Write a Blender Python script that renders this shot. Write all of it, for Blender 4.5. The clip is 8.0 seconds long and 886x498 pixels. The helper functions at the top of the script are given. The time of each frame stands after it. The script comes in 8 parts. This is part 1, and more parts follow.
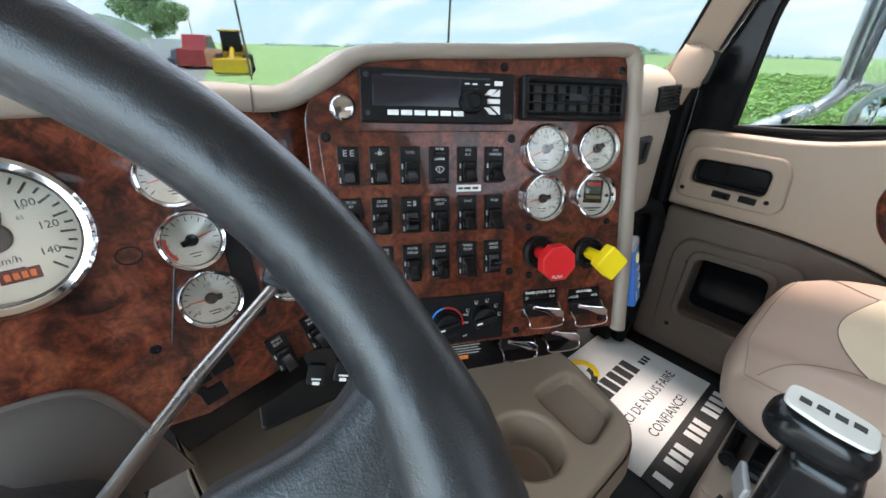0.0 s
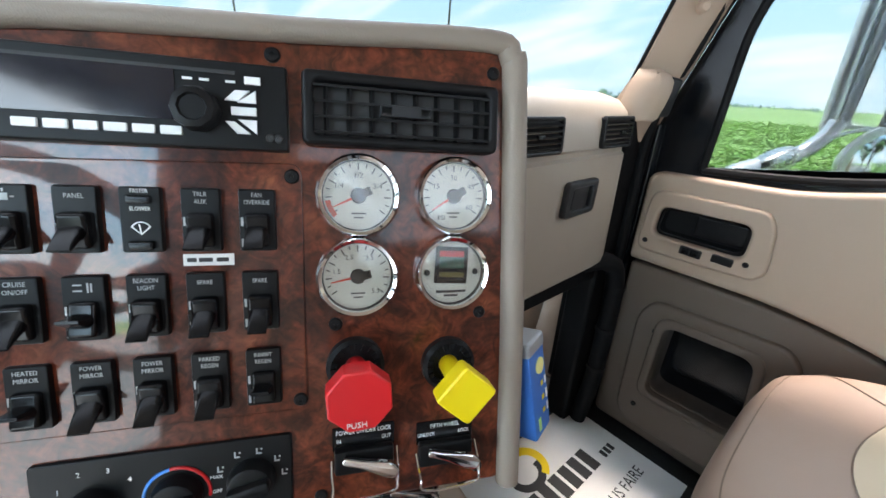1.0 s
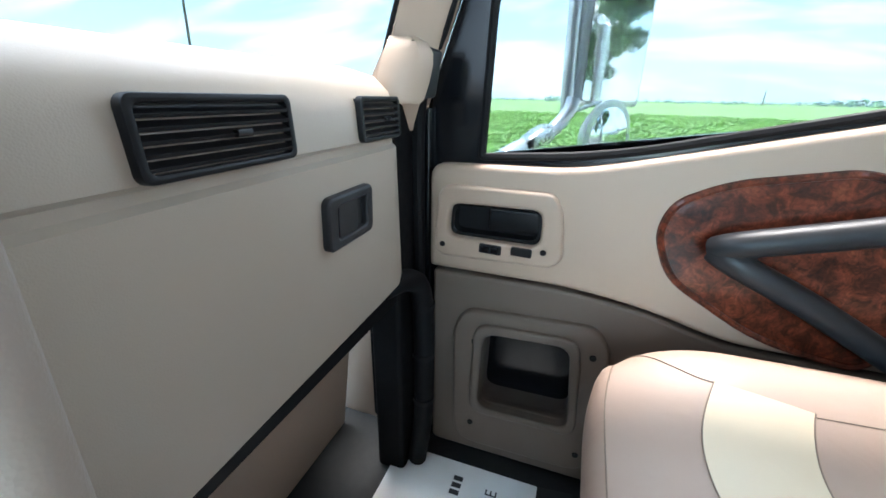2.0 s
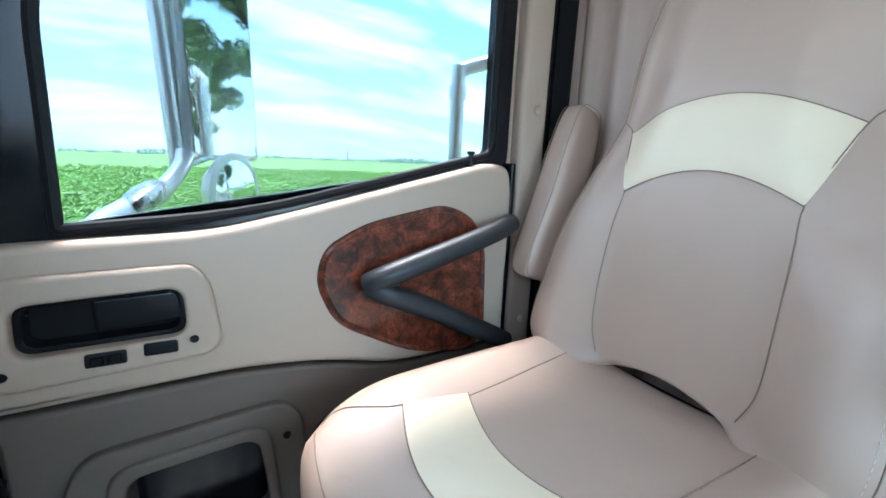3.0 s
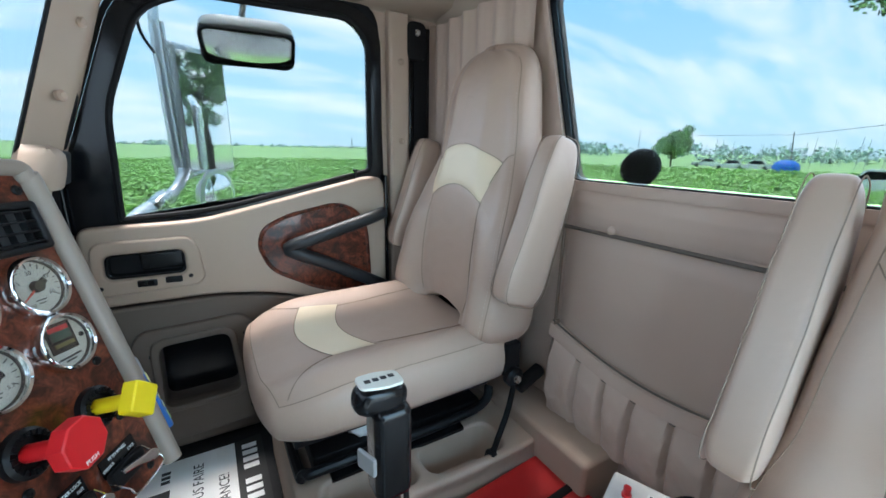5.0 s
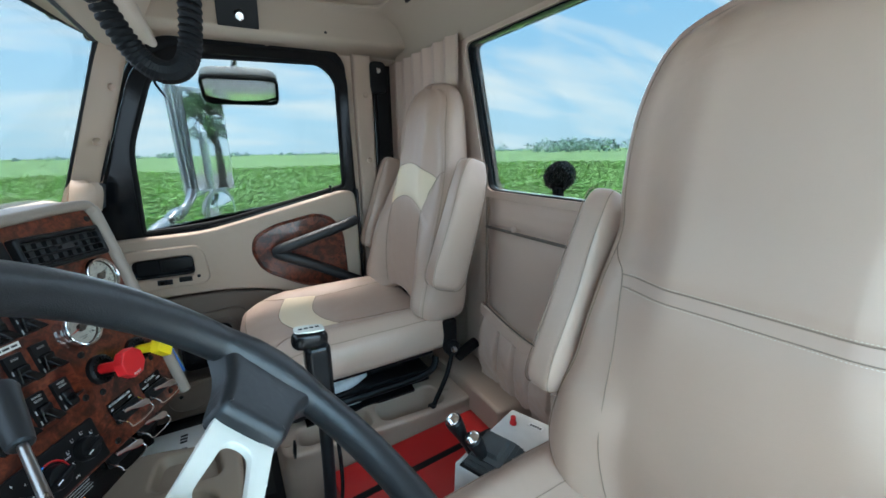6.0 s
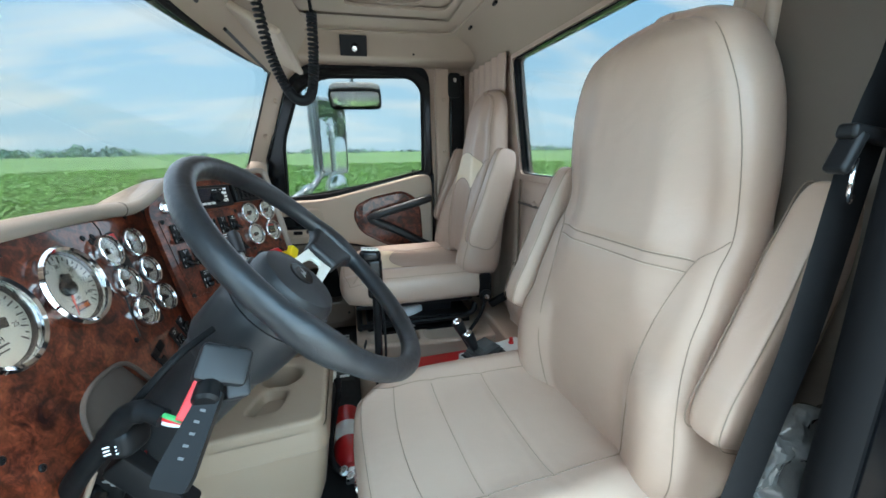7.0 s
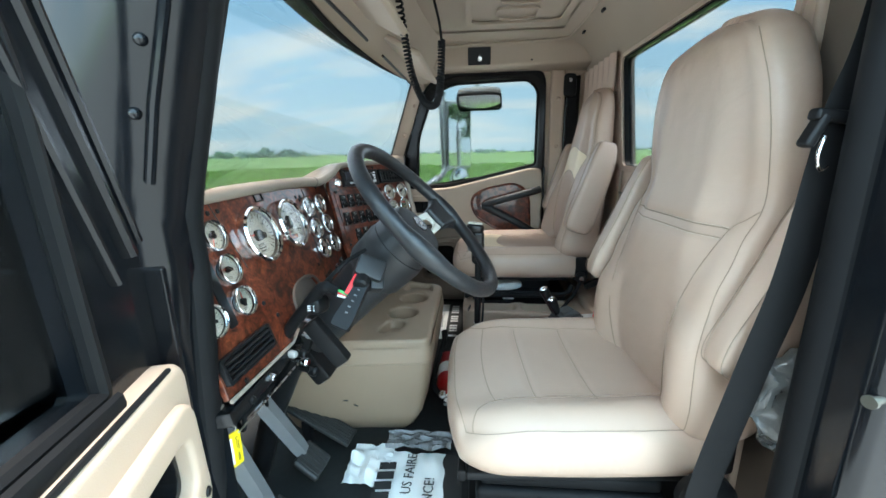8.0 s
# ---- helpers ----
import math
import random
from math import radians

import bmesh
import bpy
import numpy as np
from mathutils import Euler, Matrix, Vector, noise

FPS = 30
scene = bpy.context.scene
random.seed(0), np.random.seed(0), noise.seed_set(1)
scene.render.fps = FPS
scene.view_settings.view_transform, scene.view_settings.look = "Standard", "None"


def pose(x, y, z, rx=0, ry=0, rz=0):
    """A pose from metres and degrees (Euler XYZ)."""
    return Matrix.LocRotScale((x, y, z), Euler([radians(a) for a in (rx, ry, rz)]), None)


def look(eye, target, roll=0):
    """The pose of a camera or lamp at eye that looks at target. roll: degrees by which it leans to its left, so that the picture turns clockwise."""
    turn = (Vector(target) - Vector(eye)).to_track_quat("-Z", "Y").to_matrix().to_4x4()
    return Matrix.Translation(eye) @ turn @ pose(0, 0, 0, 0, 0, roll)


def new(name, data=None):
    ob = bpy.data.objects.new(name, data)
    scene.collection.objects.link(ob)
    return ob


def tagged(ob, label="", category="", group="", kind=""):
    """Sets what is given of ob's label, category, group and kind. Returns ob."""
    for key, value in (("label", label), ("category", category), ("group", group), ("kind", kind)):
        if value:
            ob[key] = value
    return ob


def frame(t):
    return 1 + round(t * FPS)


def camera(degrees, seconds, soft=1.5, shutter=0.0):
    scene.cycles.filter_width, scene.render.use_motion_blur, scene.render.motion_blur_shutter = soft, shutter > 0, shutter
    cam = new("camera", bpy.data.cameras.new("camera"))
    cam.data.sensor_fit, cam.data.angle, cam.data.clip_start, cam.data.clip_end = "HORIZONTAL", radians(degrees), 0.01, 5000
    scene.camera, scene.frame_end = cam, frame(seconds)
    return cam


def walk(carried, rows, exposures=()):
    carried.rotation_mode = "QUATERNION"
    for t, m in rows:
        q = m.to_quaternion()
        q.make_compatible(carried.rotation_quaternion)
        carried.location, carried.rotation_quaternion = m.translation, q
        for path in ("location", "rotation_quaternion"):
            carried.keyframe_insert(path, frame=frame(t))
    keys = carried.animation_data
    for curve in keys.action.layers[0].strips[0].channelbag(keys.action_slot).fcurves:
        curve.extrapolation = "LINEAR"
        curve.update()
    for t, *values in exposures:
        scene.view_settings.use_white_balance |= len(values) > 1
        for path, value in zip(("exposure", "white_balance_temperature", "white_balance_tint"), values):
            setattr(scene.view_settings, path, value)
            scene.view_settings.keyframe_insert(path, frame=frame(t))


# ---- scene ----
from mathutils.geometry import tessellate_polygon

# ---- camera and its way: x right, y ahead, z up from the cab floor ----
cam = camera(97.2, 8.0, soft=1.6)
PATH = [
    (0.0, (0.027, 0.019, 0.982), (1.188, 1.367, 0.068), 1.4),
    (0.5, (0.174, 0.035, 0.969), (1.325, 1.433, 0.120), 2.6),
    (1.0, (0.322, 0.059, 0.947), (1.548, 1.446, 0.189), 3.2),
    (1.2, (0.376, 0.076, 0.933), (1.658, 1.436, 0.220), 3.1),
    (2.3, (0.607, 0.172, 0.904), (2.464, 0.236, 0.237), 1.3),
    (2.5, (0.625, 0.177, 0.889), (2.503, -0.176, 0.299), 1.5),
    (3.0, (0.621, 0.172, 0.915), (2.283, -0.854, 0.485), 2.1),
    (3.5, (0.492, 0.202, 0.965), (2.102, -0.903, 0.537), 2.2),
    (4.0, (0.329, 0.215, 0.968), (1.947, -0.858, 0.489), 2.3),
    (4.5, (0.148, 0.158, 0.994), (1.794, -0.862, 0.493), 1.8),
    (4.7, (0.08, 0.139, 0.999), (1.738, -0.863, 0.499), 1.6),
    (6.0, (-0.327, 0.089, 1.066), (1.366, -0.857, 0.579), -1.1),
    (6.5, (-0.574, 0.031, 1.067), (1.211, -0.73, 0.582), -1.2),
    (7.0, (-0.784, 0.03, 1.04), (1.104, -0.411, 0.549), -0.8),
    (7.5, (-0.954, 0.019, 1.008), (0.982, -0.069, 0.516), -0.7),
    (8.0, (-1.063, -0.024, 1.013), (0.87, 0.154, 0.533), -1.1),
]
walk(cam, [(t, look(e, g, r)) for t, e, g, r in PATH], exposures=[(0.0, 4.28, 7350, 20), (1.0, 4.36, 7300, 20), (2.4, 4.85, 6150, 12), (3.5, 4.53, 5900, 11), (4.5, 4.27, 6400, 14), (6.0, 3.87, 6500, 11), (7.0, 3.82, 6800, 12), (8.0, 3.77, 7050, 12)])

# ---- daylight: hazy sun, blue sky with thin streaked cloud ----
SUN_EL, SUN_AZ = radians(80), radians(95)
world = bpy.data.worlds.new("daylight")
scene.world = world
world.use_nodes = True
wn, wl = world.node_tree.nodes, world.node_tree.links
wn.clear()
sky = wn.new("ShaderNodeTexSky")
sky.sky_type, sky.sun_disc = "NISHITA", False
sky.sun_elevation, sky.sun_rotation, sky.air_density, sky.dust_density, sky.ozone_density = SUN_EL, SUN_AZ, 1.0, 1.6, 1.5
coord = wn.new("ShaderNodeTexCoord")
split = wn.new("ShaderNodeSeparateXYZ")
wl.new(coord.outputs["Generated"], split.inputs[0])
zmax = wn.new("ShaderNodeMath"); zmax.operation = "MAXIMUM"; zmax.inputs[1].default_value = 0.0
wl.new(split.outputs["Z"], zmax.inputs[0])
zoff = wn.new("ShaderNodeMath"); zoff.operation = "ADD"; zoff.inputs[1].default_value = 0.28
wl.new(zmax.outputs[0], zoff.inputs[0])
flat = wn.new("ShaderNodeCombineXYZ")
for k, axis in enumerate("XY"):
    dv = wn.new("ShaderNodeMath"); dv.operation = "DIVIDE"
    wl.new(split.outputs[axis], dv.inputs[0]); wl.new(zoff.outputs[0], dv.inputs[1])
    wl.new(dv.outputs[0], flat.inputs[k])
stretch = wn.new("ShaderNodeMapping"); stretch.inputs["Scale"].default_value = (1.9, 0.6, 1.0); stretch.inputs["Rotation"].default_value = (0, 0, 0.12)
wl.new(flat.outputs[0], stretch.inputs["Vector"])
cl = wn.new("ShaderNodeTexNoise"); cl.inputs["Scale"].default_value = 1.7; cl.inputs["Detail"].default_value = 7; cl.inputs["Roughness"].default_value = 0.56; cl.inputs["Distortion"].default_value = 0.35
wl.new(stretch.outputs[0], cl.inputs["Vector"])
ramp = wn.new("ShaderNodeValToRGB")
ramp.color_ramp.elements[0].position, ramp.color_ramp.elements[1].position = 0.45, 0.66
wl.new(cl.outputs["Fac"], ramp.inputs[0])
cloud = wn.new("ShaderNodeMix"); cloud.data_type = "RGBA"
wl.new(ramp.outputs[0], cloud.inputs["Factor"])
haze = wn.new("ShaderNodeMix"); haze.data_type = "RGBA"; haze.inputs["Factor"].default_value = 0.8
wl.new(sky.outputs[0], haze.inputs["A"])
haze.inputs["B"].default_value = (1.9, 4.4, 6.4, 1)
wl.new(haze.outputs["Result"], cloud.inputs["A"])
cloud.inputs["B"].default_value = (5.4, 6.1, 6.35, 1)
low_haze = wn.new("ShaderNodeMapRange")
low_haze.inputs["From Min"].default_value, low_haze.inputs["From Max"].default_value = 0.0, 0.30
low_haze.inputs["To Min"].default_value, low_haze.inputs["To Max"].default_value = 0.6, 0.0
wl.new(zmax.outputs[0], low_haze.inputs["Value"])
murk = wn.new("ShaderNodeMix"); murk.data_type = "RGBA"
wl.new(low_haze.outputs[0], murk.inputs["Factor"])
wl.new(cloud.outputs["Result"], murk.inputs["A"])
murk.inputs["B"].default_value = (3.9, 5.5, 6.1, 1)
bg = wn.new("ShaderNodeBackground"); bg.inputs["Strength"].default_value = 0.12
wl.new(murk.outputs["Result"], bg.inputs["Color"])
out = wn.new("ShaderNodeOutputWorld")
wl.new(bg.outputs[0], out.inputs[0])

sun = new("sun", bpy.data.lights.new("sun", "SUN"))
sun.data.energy, sun.data.angle, sun.data.color = 1.2, radians(25), (1.0, 0.98, 0.95)
sun_dir = Vector((math.sin(SUN_AZ) * math.cos(SUN_EL), math.cos(SUN_AZ) * math.cos(SUN_EL), math.sin(SUN_EL)))
sun.matrix_world = look(sun_dir * 50, (0, 0, 0))

# area lamps added inside the three glazed openings, standing in for more skylight
def window_light(name, at, to, wide, high, watts):
    ob = new(name, bpy.data.lights.new(name, "AREA"))
    ob.data.shape, ob.data.size, ob.data.size_y = "RECTANGLE", wide, high
    ob.data.energy, ob.data.color = watts, (0.64, 0.81, 1.0)
    ob.matrix_world = look(at, to)
    return ob


window_light("windscreen_light", (0.39, 0.44, 1.14), (0.39, -0.56, 0.80), 1.25, 0.40, 0.21)
window_light("side_window_light", (1.292, -0.03, 1.14), (0.292, -0.03, 1.14), 0.55, 0.38, 0.10)
window_light("rear_window_light", (0.28, -0.625, 1.16), (0.28, 0.40, 1.16), 0.80, 0.38, 0.13)
# ---- materials ----
def nodes_of(name):
    m = bpy.data.materials.new(name)
    m.use_nodes = True
    return m, m.node_tree.nodes, m.node_tree.links, m.node_tree.nodes["Principled BSDF"]


def surface(name, colour, rough=0.6, metal=0.0, spread=0.12, coarse=6.0, fine=400.0, bump=0.15, depth=0.0006, coat=0.0, rvar=0.1, spec=0.5, cells=False, wave=None):
    """A painted, moulded or coated surface: colour mottled at a coarse scale, a fine relief, and an uneven gloss."""
    m, n, l, b = nodes_of(name)
    tc = n.new("ShaderNodeTexCoord")
    a = n.new("ShaderNodeTexNoise"); a.inputs["Scale"].default_value = coarse; a.inputs["Detail"].default_value = 5
    l.new(tc.outputs["Object"], a.inputs["Vector"])
    mix = n.new("ShaderNodeMix"); mix.data_type = "RGBA"
    lo = [max(0.0, c * (1 - spread)) for c in colour]
    hi = [min(1.0, c * (1 + spread)) for c in colour]
    mix.inputs["A"].default_value, mix.inputs["B"].default_value = (*lo, 1), (*hi, 1)
    l.new(a.outputs["Fac"], mix.inputs["Factor"])
    l.new(mix.outputs["Result"], b.inputs["Base Color"])
    rr = n.new("ShaderNodeMapRange"); rr.inputs["To Min"].default_value, rr.inputs["To Max"].default_value = max(0.02, rough - rvar), min(1, rough + rvar)
    f2 = n.new("ShaderNodeTexNoise"); f2.inputs["Scale"].default_value = coarse * 4; f2.inputs["Detail"].default_value = 3
    l.new(tc.outputs["Object"], f2.inputs["Vector"])
    l.new(f2.outputs["Fac"], rr.inputs["Value"]); l.new(rr.outputs[0], b.inputs["Roughness"])
    b.inputs["Metallic"].default_value = metal
    b.inputs["Coat Weight"].default_value = coat
    b.inputs["Coat Roughness"].default_value = 0.06
    b.inputs["Specular IOR Level"].default_value = spec
    if bump:
        g = n.new("ShaderNodeTexVoronoi" if cells else "ShaderNodeTexNoise"); g.inputs["Scale"].default_value = fine
        l.new(tc.outputs["Object"], g.inputs["Vector"])
        bp = n.new("ShaderNodeBump"); bp.inputs["Strength"].default_value = bump; bp.inputs["Distance"].default_value = depth
        l.new(g.outputs["Distance" if cells else "Fac"], bp.inputs["Height"]); l.new(bp.outputs[0], b.inputs["Normal"])
        if wave:
            wv = n.new("ShaderNodeTexNoise"); wv.inputs["Scale"].default_value = wave[0]; wv.inputs["Detail"].default_value = 3; wv.inputs["Distortion"].default_value = 0.8
            l.new(tc.outputs["Object"], wv.inputs["Vector"])
            b2 = n.new("ShaderNodeBump"); b2.inputs["Strength"].default_value = wave[1]; b2.inputs["Distance"].default_value = wave[2]
            l.new(wv.outputs["Fac"], b2.inputs["Height"]); l.new(b2.outputs[0], bp.inputs["Normal"])
    return m


def burl(name):
    """Lacquered burl-wood print: dark red brown with black clouds and a clear gloss coat."""
    m, n, l, b = nodes_of(name)
    tc = n.new("ShaderNodeTexCoord")
    big = n.new("ShaderNodeTexNoise"); big.inputs["Scale"].default_value = 27; big.inputs["Detail"].default_value = 8; big.inputs["Roughness"].default_value = 0.62; big.inputs["Distortion"].default_value = 1.1
    l.new(tc.outputs["Object"], big.inputs["Vector"])
    r = n.new("ShaderNodeValToRGB")
    e = r.color_ramp.elements
    e[0].position, e[0].color = 0.30, (0.012, 0.004, 0.003, 1)
    e[1].position, e[1].color = 0.78, (0.22, 0.064, 0.027, 1)
    for p, c in ((0.42, (0.046, 0.010, 0.005, 1)), (0.54, (0.112, 0.024, 0.011, 1)), (0.64, (0.15, 0.036, 0.016, 1))):
        k = e.new(p); k.color = c
    l.new(big.outputs["Fac"], r.inputs[0])
    fine = n.new("ShaderNodeTexNoise"); fine.inputs["Scale"].default_value = 70; fine.inputs["Detail"].default_value = 4; fine.inputs["Distortion"].default_value = 2.0
    l.new(tc.outputs["Object"], fine.inputs["Vector"])
    fr = n.new("ShaderNodeMapRange"); fr.inputs["From Min"].default_value, fr.inputs["From Max"].default_value = 0.3, 0.7
    fr.inputs["To Min"].default_value, fr.inputs["To Max"].default_value = 0.5, 1.45
    l.new(fine.outputs["Fac"], fr.inputs["Value"])
    mul = n.new("ShaderNodeMix"); mul.data_type = "RGBA"; mul.blend_type = "MULTIPLY"; mul.inputs["Factor"].default_value = 1
    l.new(r.outputs[0], mul.inputs["A"]); l.new(fr.outputs[0], mul.inputs["B"])
    l.new(mul.outputs["Result"], b.inputs["Base Color"])
    b.inputs["Roughness"].default_value = 0.32
    b.inputs["Coat Weight"].default_value = 0.7
    b.inputs["Specular IOR Level"].default_value = 0.2
    b.inputs["Coat Roughness"].default_value = 0.05
    return m


def clear_glass(name, tint=(0.93, 0.97, 0.96), ior=1.45):
    m, n, l, b = nodes_of(name)
    b.inputs["Base Color"].default_value = (*tint, 1)
    b.inputs["Transmission Weight"].default_value = 1.0
    b.inputs["Roughness"].default_value = 0.0
    b.inputs["IOR"].default_value = ior
    return m


def glowing(name, colour, power):
    m, n, l, b = nodes_of(name)
    b.inputs["Base Color"].default_value = (*colour, 1)
    b.inputs["Emission Color"].default_value = (*colour, 1)
    b.inputs["Emission Strength"].default_value = power
    return m


TAN = surface("tan_plastic", (0.36, 0.262, 0.195), 0.55, spread=0.06, coarse=5, fine=650, bump=0.25, depth=0.0005, cells=True)
TAN_DARK = surface("tan_trim", (0.39, 0.282, 0.214), 0.6, spread=0.07, coarse=5, fine=650, bump=0.25, depth=0.0005, cells=True)
DASH = surface("dash_padding", (0.235, 0.187, 0.150), 0.55, spread=0.06, coarse=4, fine=700, bump=0.3, depth=0.0005, cells=True)
GLOVE = surface("glovebox_skin", (0.36, 0.305, 0.245), 0.5, spread=0.05, coarse=4, fine=700, bump=0.25, depth=0.0005, cells=True)
VINYL = surface("seat_vinyl", (0.43, 0.298, 0.228), 0.42, spread=0.05, coarse=7, fine=900, bump=0.2, depth=0.0004, cells=True, rvar=0.06, wave=(13, 0.22, 0.008))
CREAM = surface("cream_vinyl", (0.72, 0.568, 0.392), 0.42, spread=0.04, coarse=7, fine=900, bump=0.2, depth=0.0004, cells=True, rvar=0.06, wave=(13, 0.22, 0.008))
SEAM = surface("seam_thread", (0.24, 0.172, 0.128), 0.8, bump=0)
PIPE = surface("dark_piping", (0.11, 0.088, 0.07), 0.6, bump=0)
CONSOLE = surface("console_plastic", (0.245, 0.172, 0.118), 0.55, spread=0.06, coarse=6, fine=650, bump=0.25, depth=0.0005, cells=True)
PANELB = surface("lower_panel_black", (0.003, 0.003, 0.0032), 0.18, spread=0.3, coarse=12, bump=0, spec=0.25)
PRINT = surface("switch_print", (0.40, 0.40, 0.39), 0.6, bump=0)
STITCH = surface("stitching", (0.58, 0.50, 0.40), 0.7, bump=0)
WALLV = surface("wall_vinyl", (0.50, 0.368, 0.292), 0.5, spread=0.06, coarse=5, fine=800, bump=0.25, depth=0.0005, cells=True, wave=(9, 0.2, 0.008))
HEADL = surface("headliner", (0.37, 0.292, 0.222), 0.75, spread=0.08, coarse=4, fine=900, bump=0.3, depth=0.0005)
BLACK = surface("black_plastic", (0.007, 0.007, 0.0075), 0.40, spec=0.16, spread=0.3, coarse=12, fine=900, bump=0.15, depth=0.0003)
GLOSSB = surface("gloss_black", (0.006, 0.006, 0.0065), 0.2, spec=0.25, spread=0.3, coarse=12, bump=0)
RUBBER = surface("black_rubber", (0.006, 0.006, 0.0065), 0.6, spec=0.13, spread=0.3, coarse=14, fine=500, bump=0.2, depth=0.0004)
PAINTB = surface("black_body_paint", (0.004, 0.0045, 0.0055), 0.16, spread=0.4, coarse=9, bump=0.06, depth=0.0003, spec=0.3, rvar=0.08)
WHEELM = surface("wheel_leatherette", (0.011, 0.0115, 0.013), 0.40, spec=0.45, spread=0.25, coarse=20, fine=1300, bump=0.2, depth=0.0004, cells=True, wave=(70, 0.3, 0.002))
COLUMN = surface("column_grey", (0.015, 0.0155, 0.017), 0.45, spec=0.35, spread=0.2, coarse=10, fine=800, bump=0.2, depth=0.0003)
CHROME = surface("chrome", (0.85, 0.86, 0.87), 0.07, 1.0, spread=0.04, bump=0, rvar=0.03)
MCHROME = surface("mirror_chrome", (0.82, 0.83, 0.84), 0.3, 0.55, spread=0.04, bump=0, rvar=0.05)
# lower door trim: the footwell shade is put into this taupe
DOORLOW = surface("door_lower_shaded", (0.105, 0.075, 0.056), 0.6, spread=0.08, coarse=5, fine=650, bump=0.25, depth=0.0005, cells=True)
STEEL = surface("brushed_steel", (0.62, 0.62, 0.60), 0.28, 1.0, spread=0.1, coarse=20, fine=300, bump=0.08, depth=0.0002)
ALU = surface("spoke_aluminium", (0.66, 0.64, 0.57), 0.5, 0.3, spread=0.06, coarse=20, bump=0.05, depth=0.0002)
GREYM = surface("grey_painted_metal", (0.30, 0.30, 0.295), 0.5, 0.3, spread=0.1, coarse=10, bump=0.1)
DIAL = surface("dial_face", (0.66, 0.64, 0.545), 0.5, spread=0.03, coarse=30, bump=0)
INK = surface("black_ink", (0.02, 0.02, 0.02), 0.6, bump=0)
WHITE = surface("white_print", (0.80, 0.80, 0.78), 0.55, spread=0.04, bump=0)
PAPER = surface("white_paper", (0.74, 0.73, 0.70), 0.75, spread=0.08, coarse=18, fine=200, bump=0.3, depth=0.0008)
RED = surface("red_plastic", (0.62, 0.015, 0.018), 0.35, spread=0.1, coarse=20, bump=0.05)
REDP = surface("red_paint", (0.42, 0.012, 0.012), 0.35, spread=0.15, coarse=12, bump=0.05, coat=0.3)
YELLOW = surface("yellow_plastic", (0.80, 0.58, 0.01), 0.38, spread=0.06, coarse=20, bump=0.05)
BLUE = surface("blue_print", (0.02, 0.13, 0.42), 0.45, spread=0.1, bump=0)
BLUED = surface("blue_arc", (0.02, 0.25, 0.75), 0.45, bump=0)
NEEDLE = surface("needle_red", (0.75, 0.06, 0.02), 0.45, bump=0)
ORANGE = surface("orange_print", (0.75, 0.16, 0.02), 0.5, bump=0)
GREENP = surface("green_print", (0.03, 0.35, 0.10), 0.5, bump=0)
MATB = surface("floor_mat", (0.008, 0.009, 0.009), 0.7, spread=0.5, coarse=14, fine=300, bump=0.5, depth=0.001)
WORNB = surface("worn_pedal_rubber", (0.018, 0.018, 0.018), 0.6, spread=0.6, coarse=60, fine=250, bump=0.5, depth=0.001)
BURL = burl("burl_wood")
GLASS = clear_glass("window_glass", (0.076, 0.081, 0.082), 1.12)
LENS = clear_glass("lens_glass", (0.98, 0.98, 0.97))
MIRROR = surface("mirror", (0.9, 0.91, 0.91), 0.02, 1.0, spread=0.01, bump=0, rvar=0.01)
# ---- building helpers ----
I4 = Matrix.Identity(4)


def mesh_of(bm, name, material, smooth=True, angle=0.6):
    bmesh.ops.recalc_face_normals(bm, faces=bm.faces)
    me = bpy.data.meshes.new(name)
    for f in bm.faces:
        f.smooth = smooth
    if smooth:
        for e in bm.edges:
            if len(e.link_faces) == 2 and e.calc_face_angle(0) > angle:
                e.smooth = False
    bm.to_mesh(me)
    bm.free()
    me.materials.append(material)
    return me


def part(name, bm, material, parent=None, label="", smooth=True, angle=0.6):
    ob = new(name, mesh_of(bm, name, material, smooth, angle))
    if smooth and len(ob.data.polygons) < 3000:
        ob.modifiers.new("even_shading", "WEIGHTED_NORMAL").keep_sharp = True
    ob.parent = parent
    if label:
        tagged(ob, label)
    return ob


def thing(name, label, category, at=(0, 0, 0), group="", kind=""):
    ob = new(name)
    ob.empty_display_size = 0.05
    ob.matrix_world = at if isinstance(at, Matrix) else Matrix.Translation(at)
    return tagged(ob, label, category, group, kind)


def solid(name, bm, material, label, category="", kind="", group="", smooth=True):
    return tagged(part(name, bm, material, None, "", smooth), label, category, group, kind)


def add(bm, other):
    me = bpy.data.meshes.new("tmp")
    other.to_mesh(me)
    other.free()
    bm.from_mesh(me)
    bpy.data.meshes.remove(me)
    return bm


def box(sx, sy, sz, m=I4, bevel=0.0, seg=2, bm=None):
    b = bmesh.new()
    bmesh.ops.create_cube(b, size=1.0, matrix=Matrix.Diagonal((sx, sy, sz, 1)))
    if bevel:
        bmesh.ops.bevel(b, geom=b.edges[:], offset=min(bevel, 0.49 * min(sx, sy, sz)), segments=seg, profile=0.5, affect="EDGES")
    b.transform(m)
    return add(bm, b) if bm else b


def T(x, y, z):
    return Matrix.Translation((x, y, z))


def R(axis, deg):
    return Matrix.Rotation(radians(deg), 4, axis)


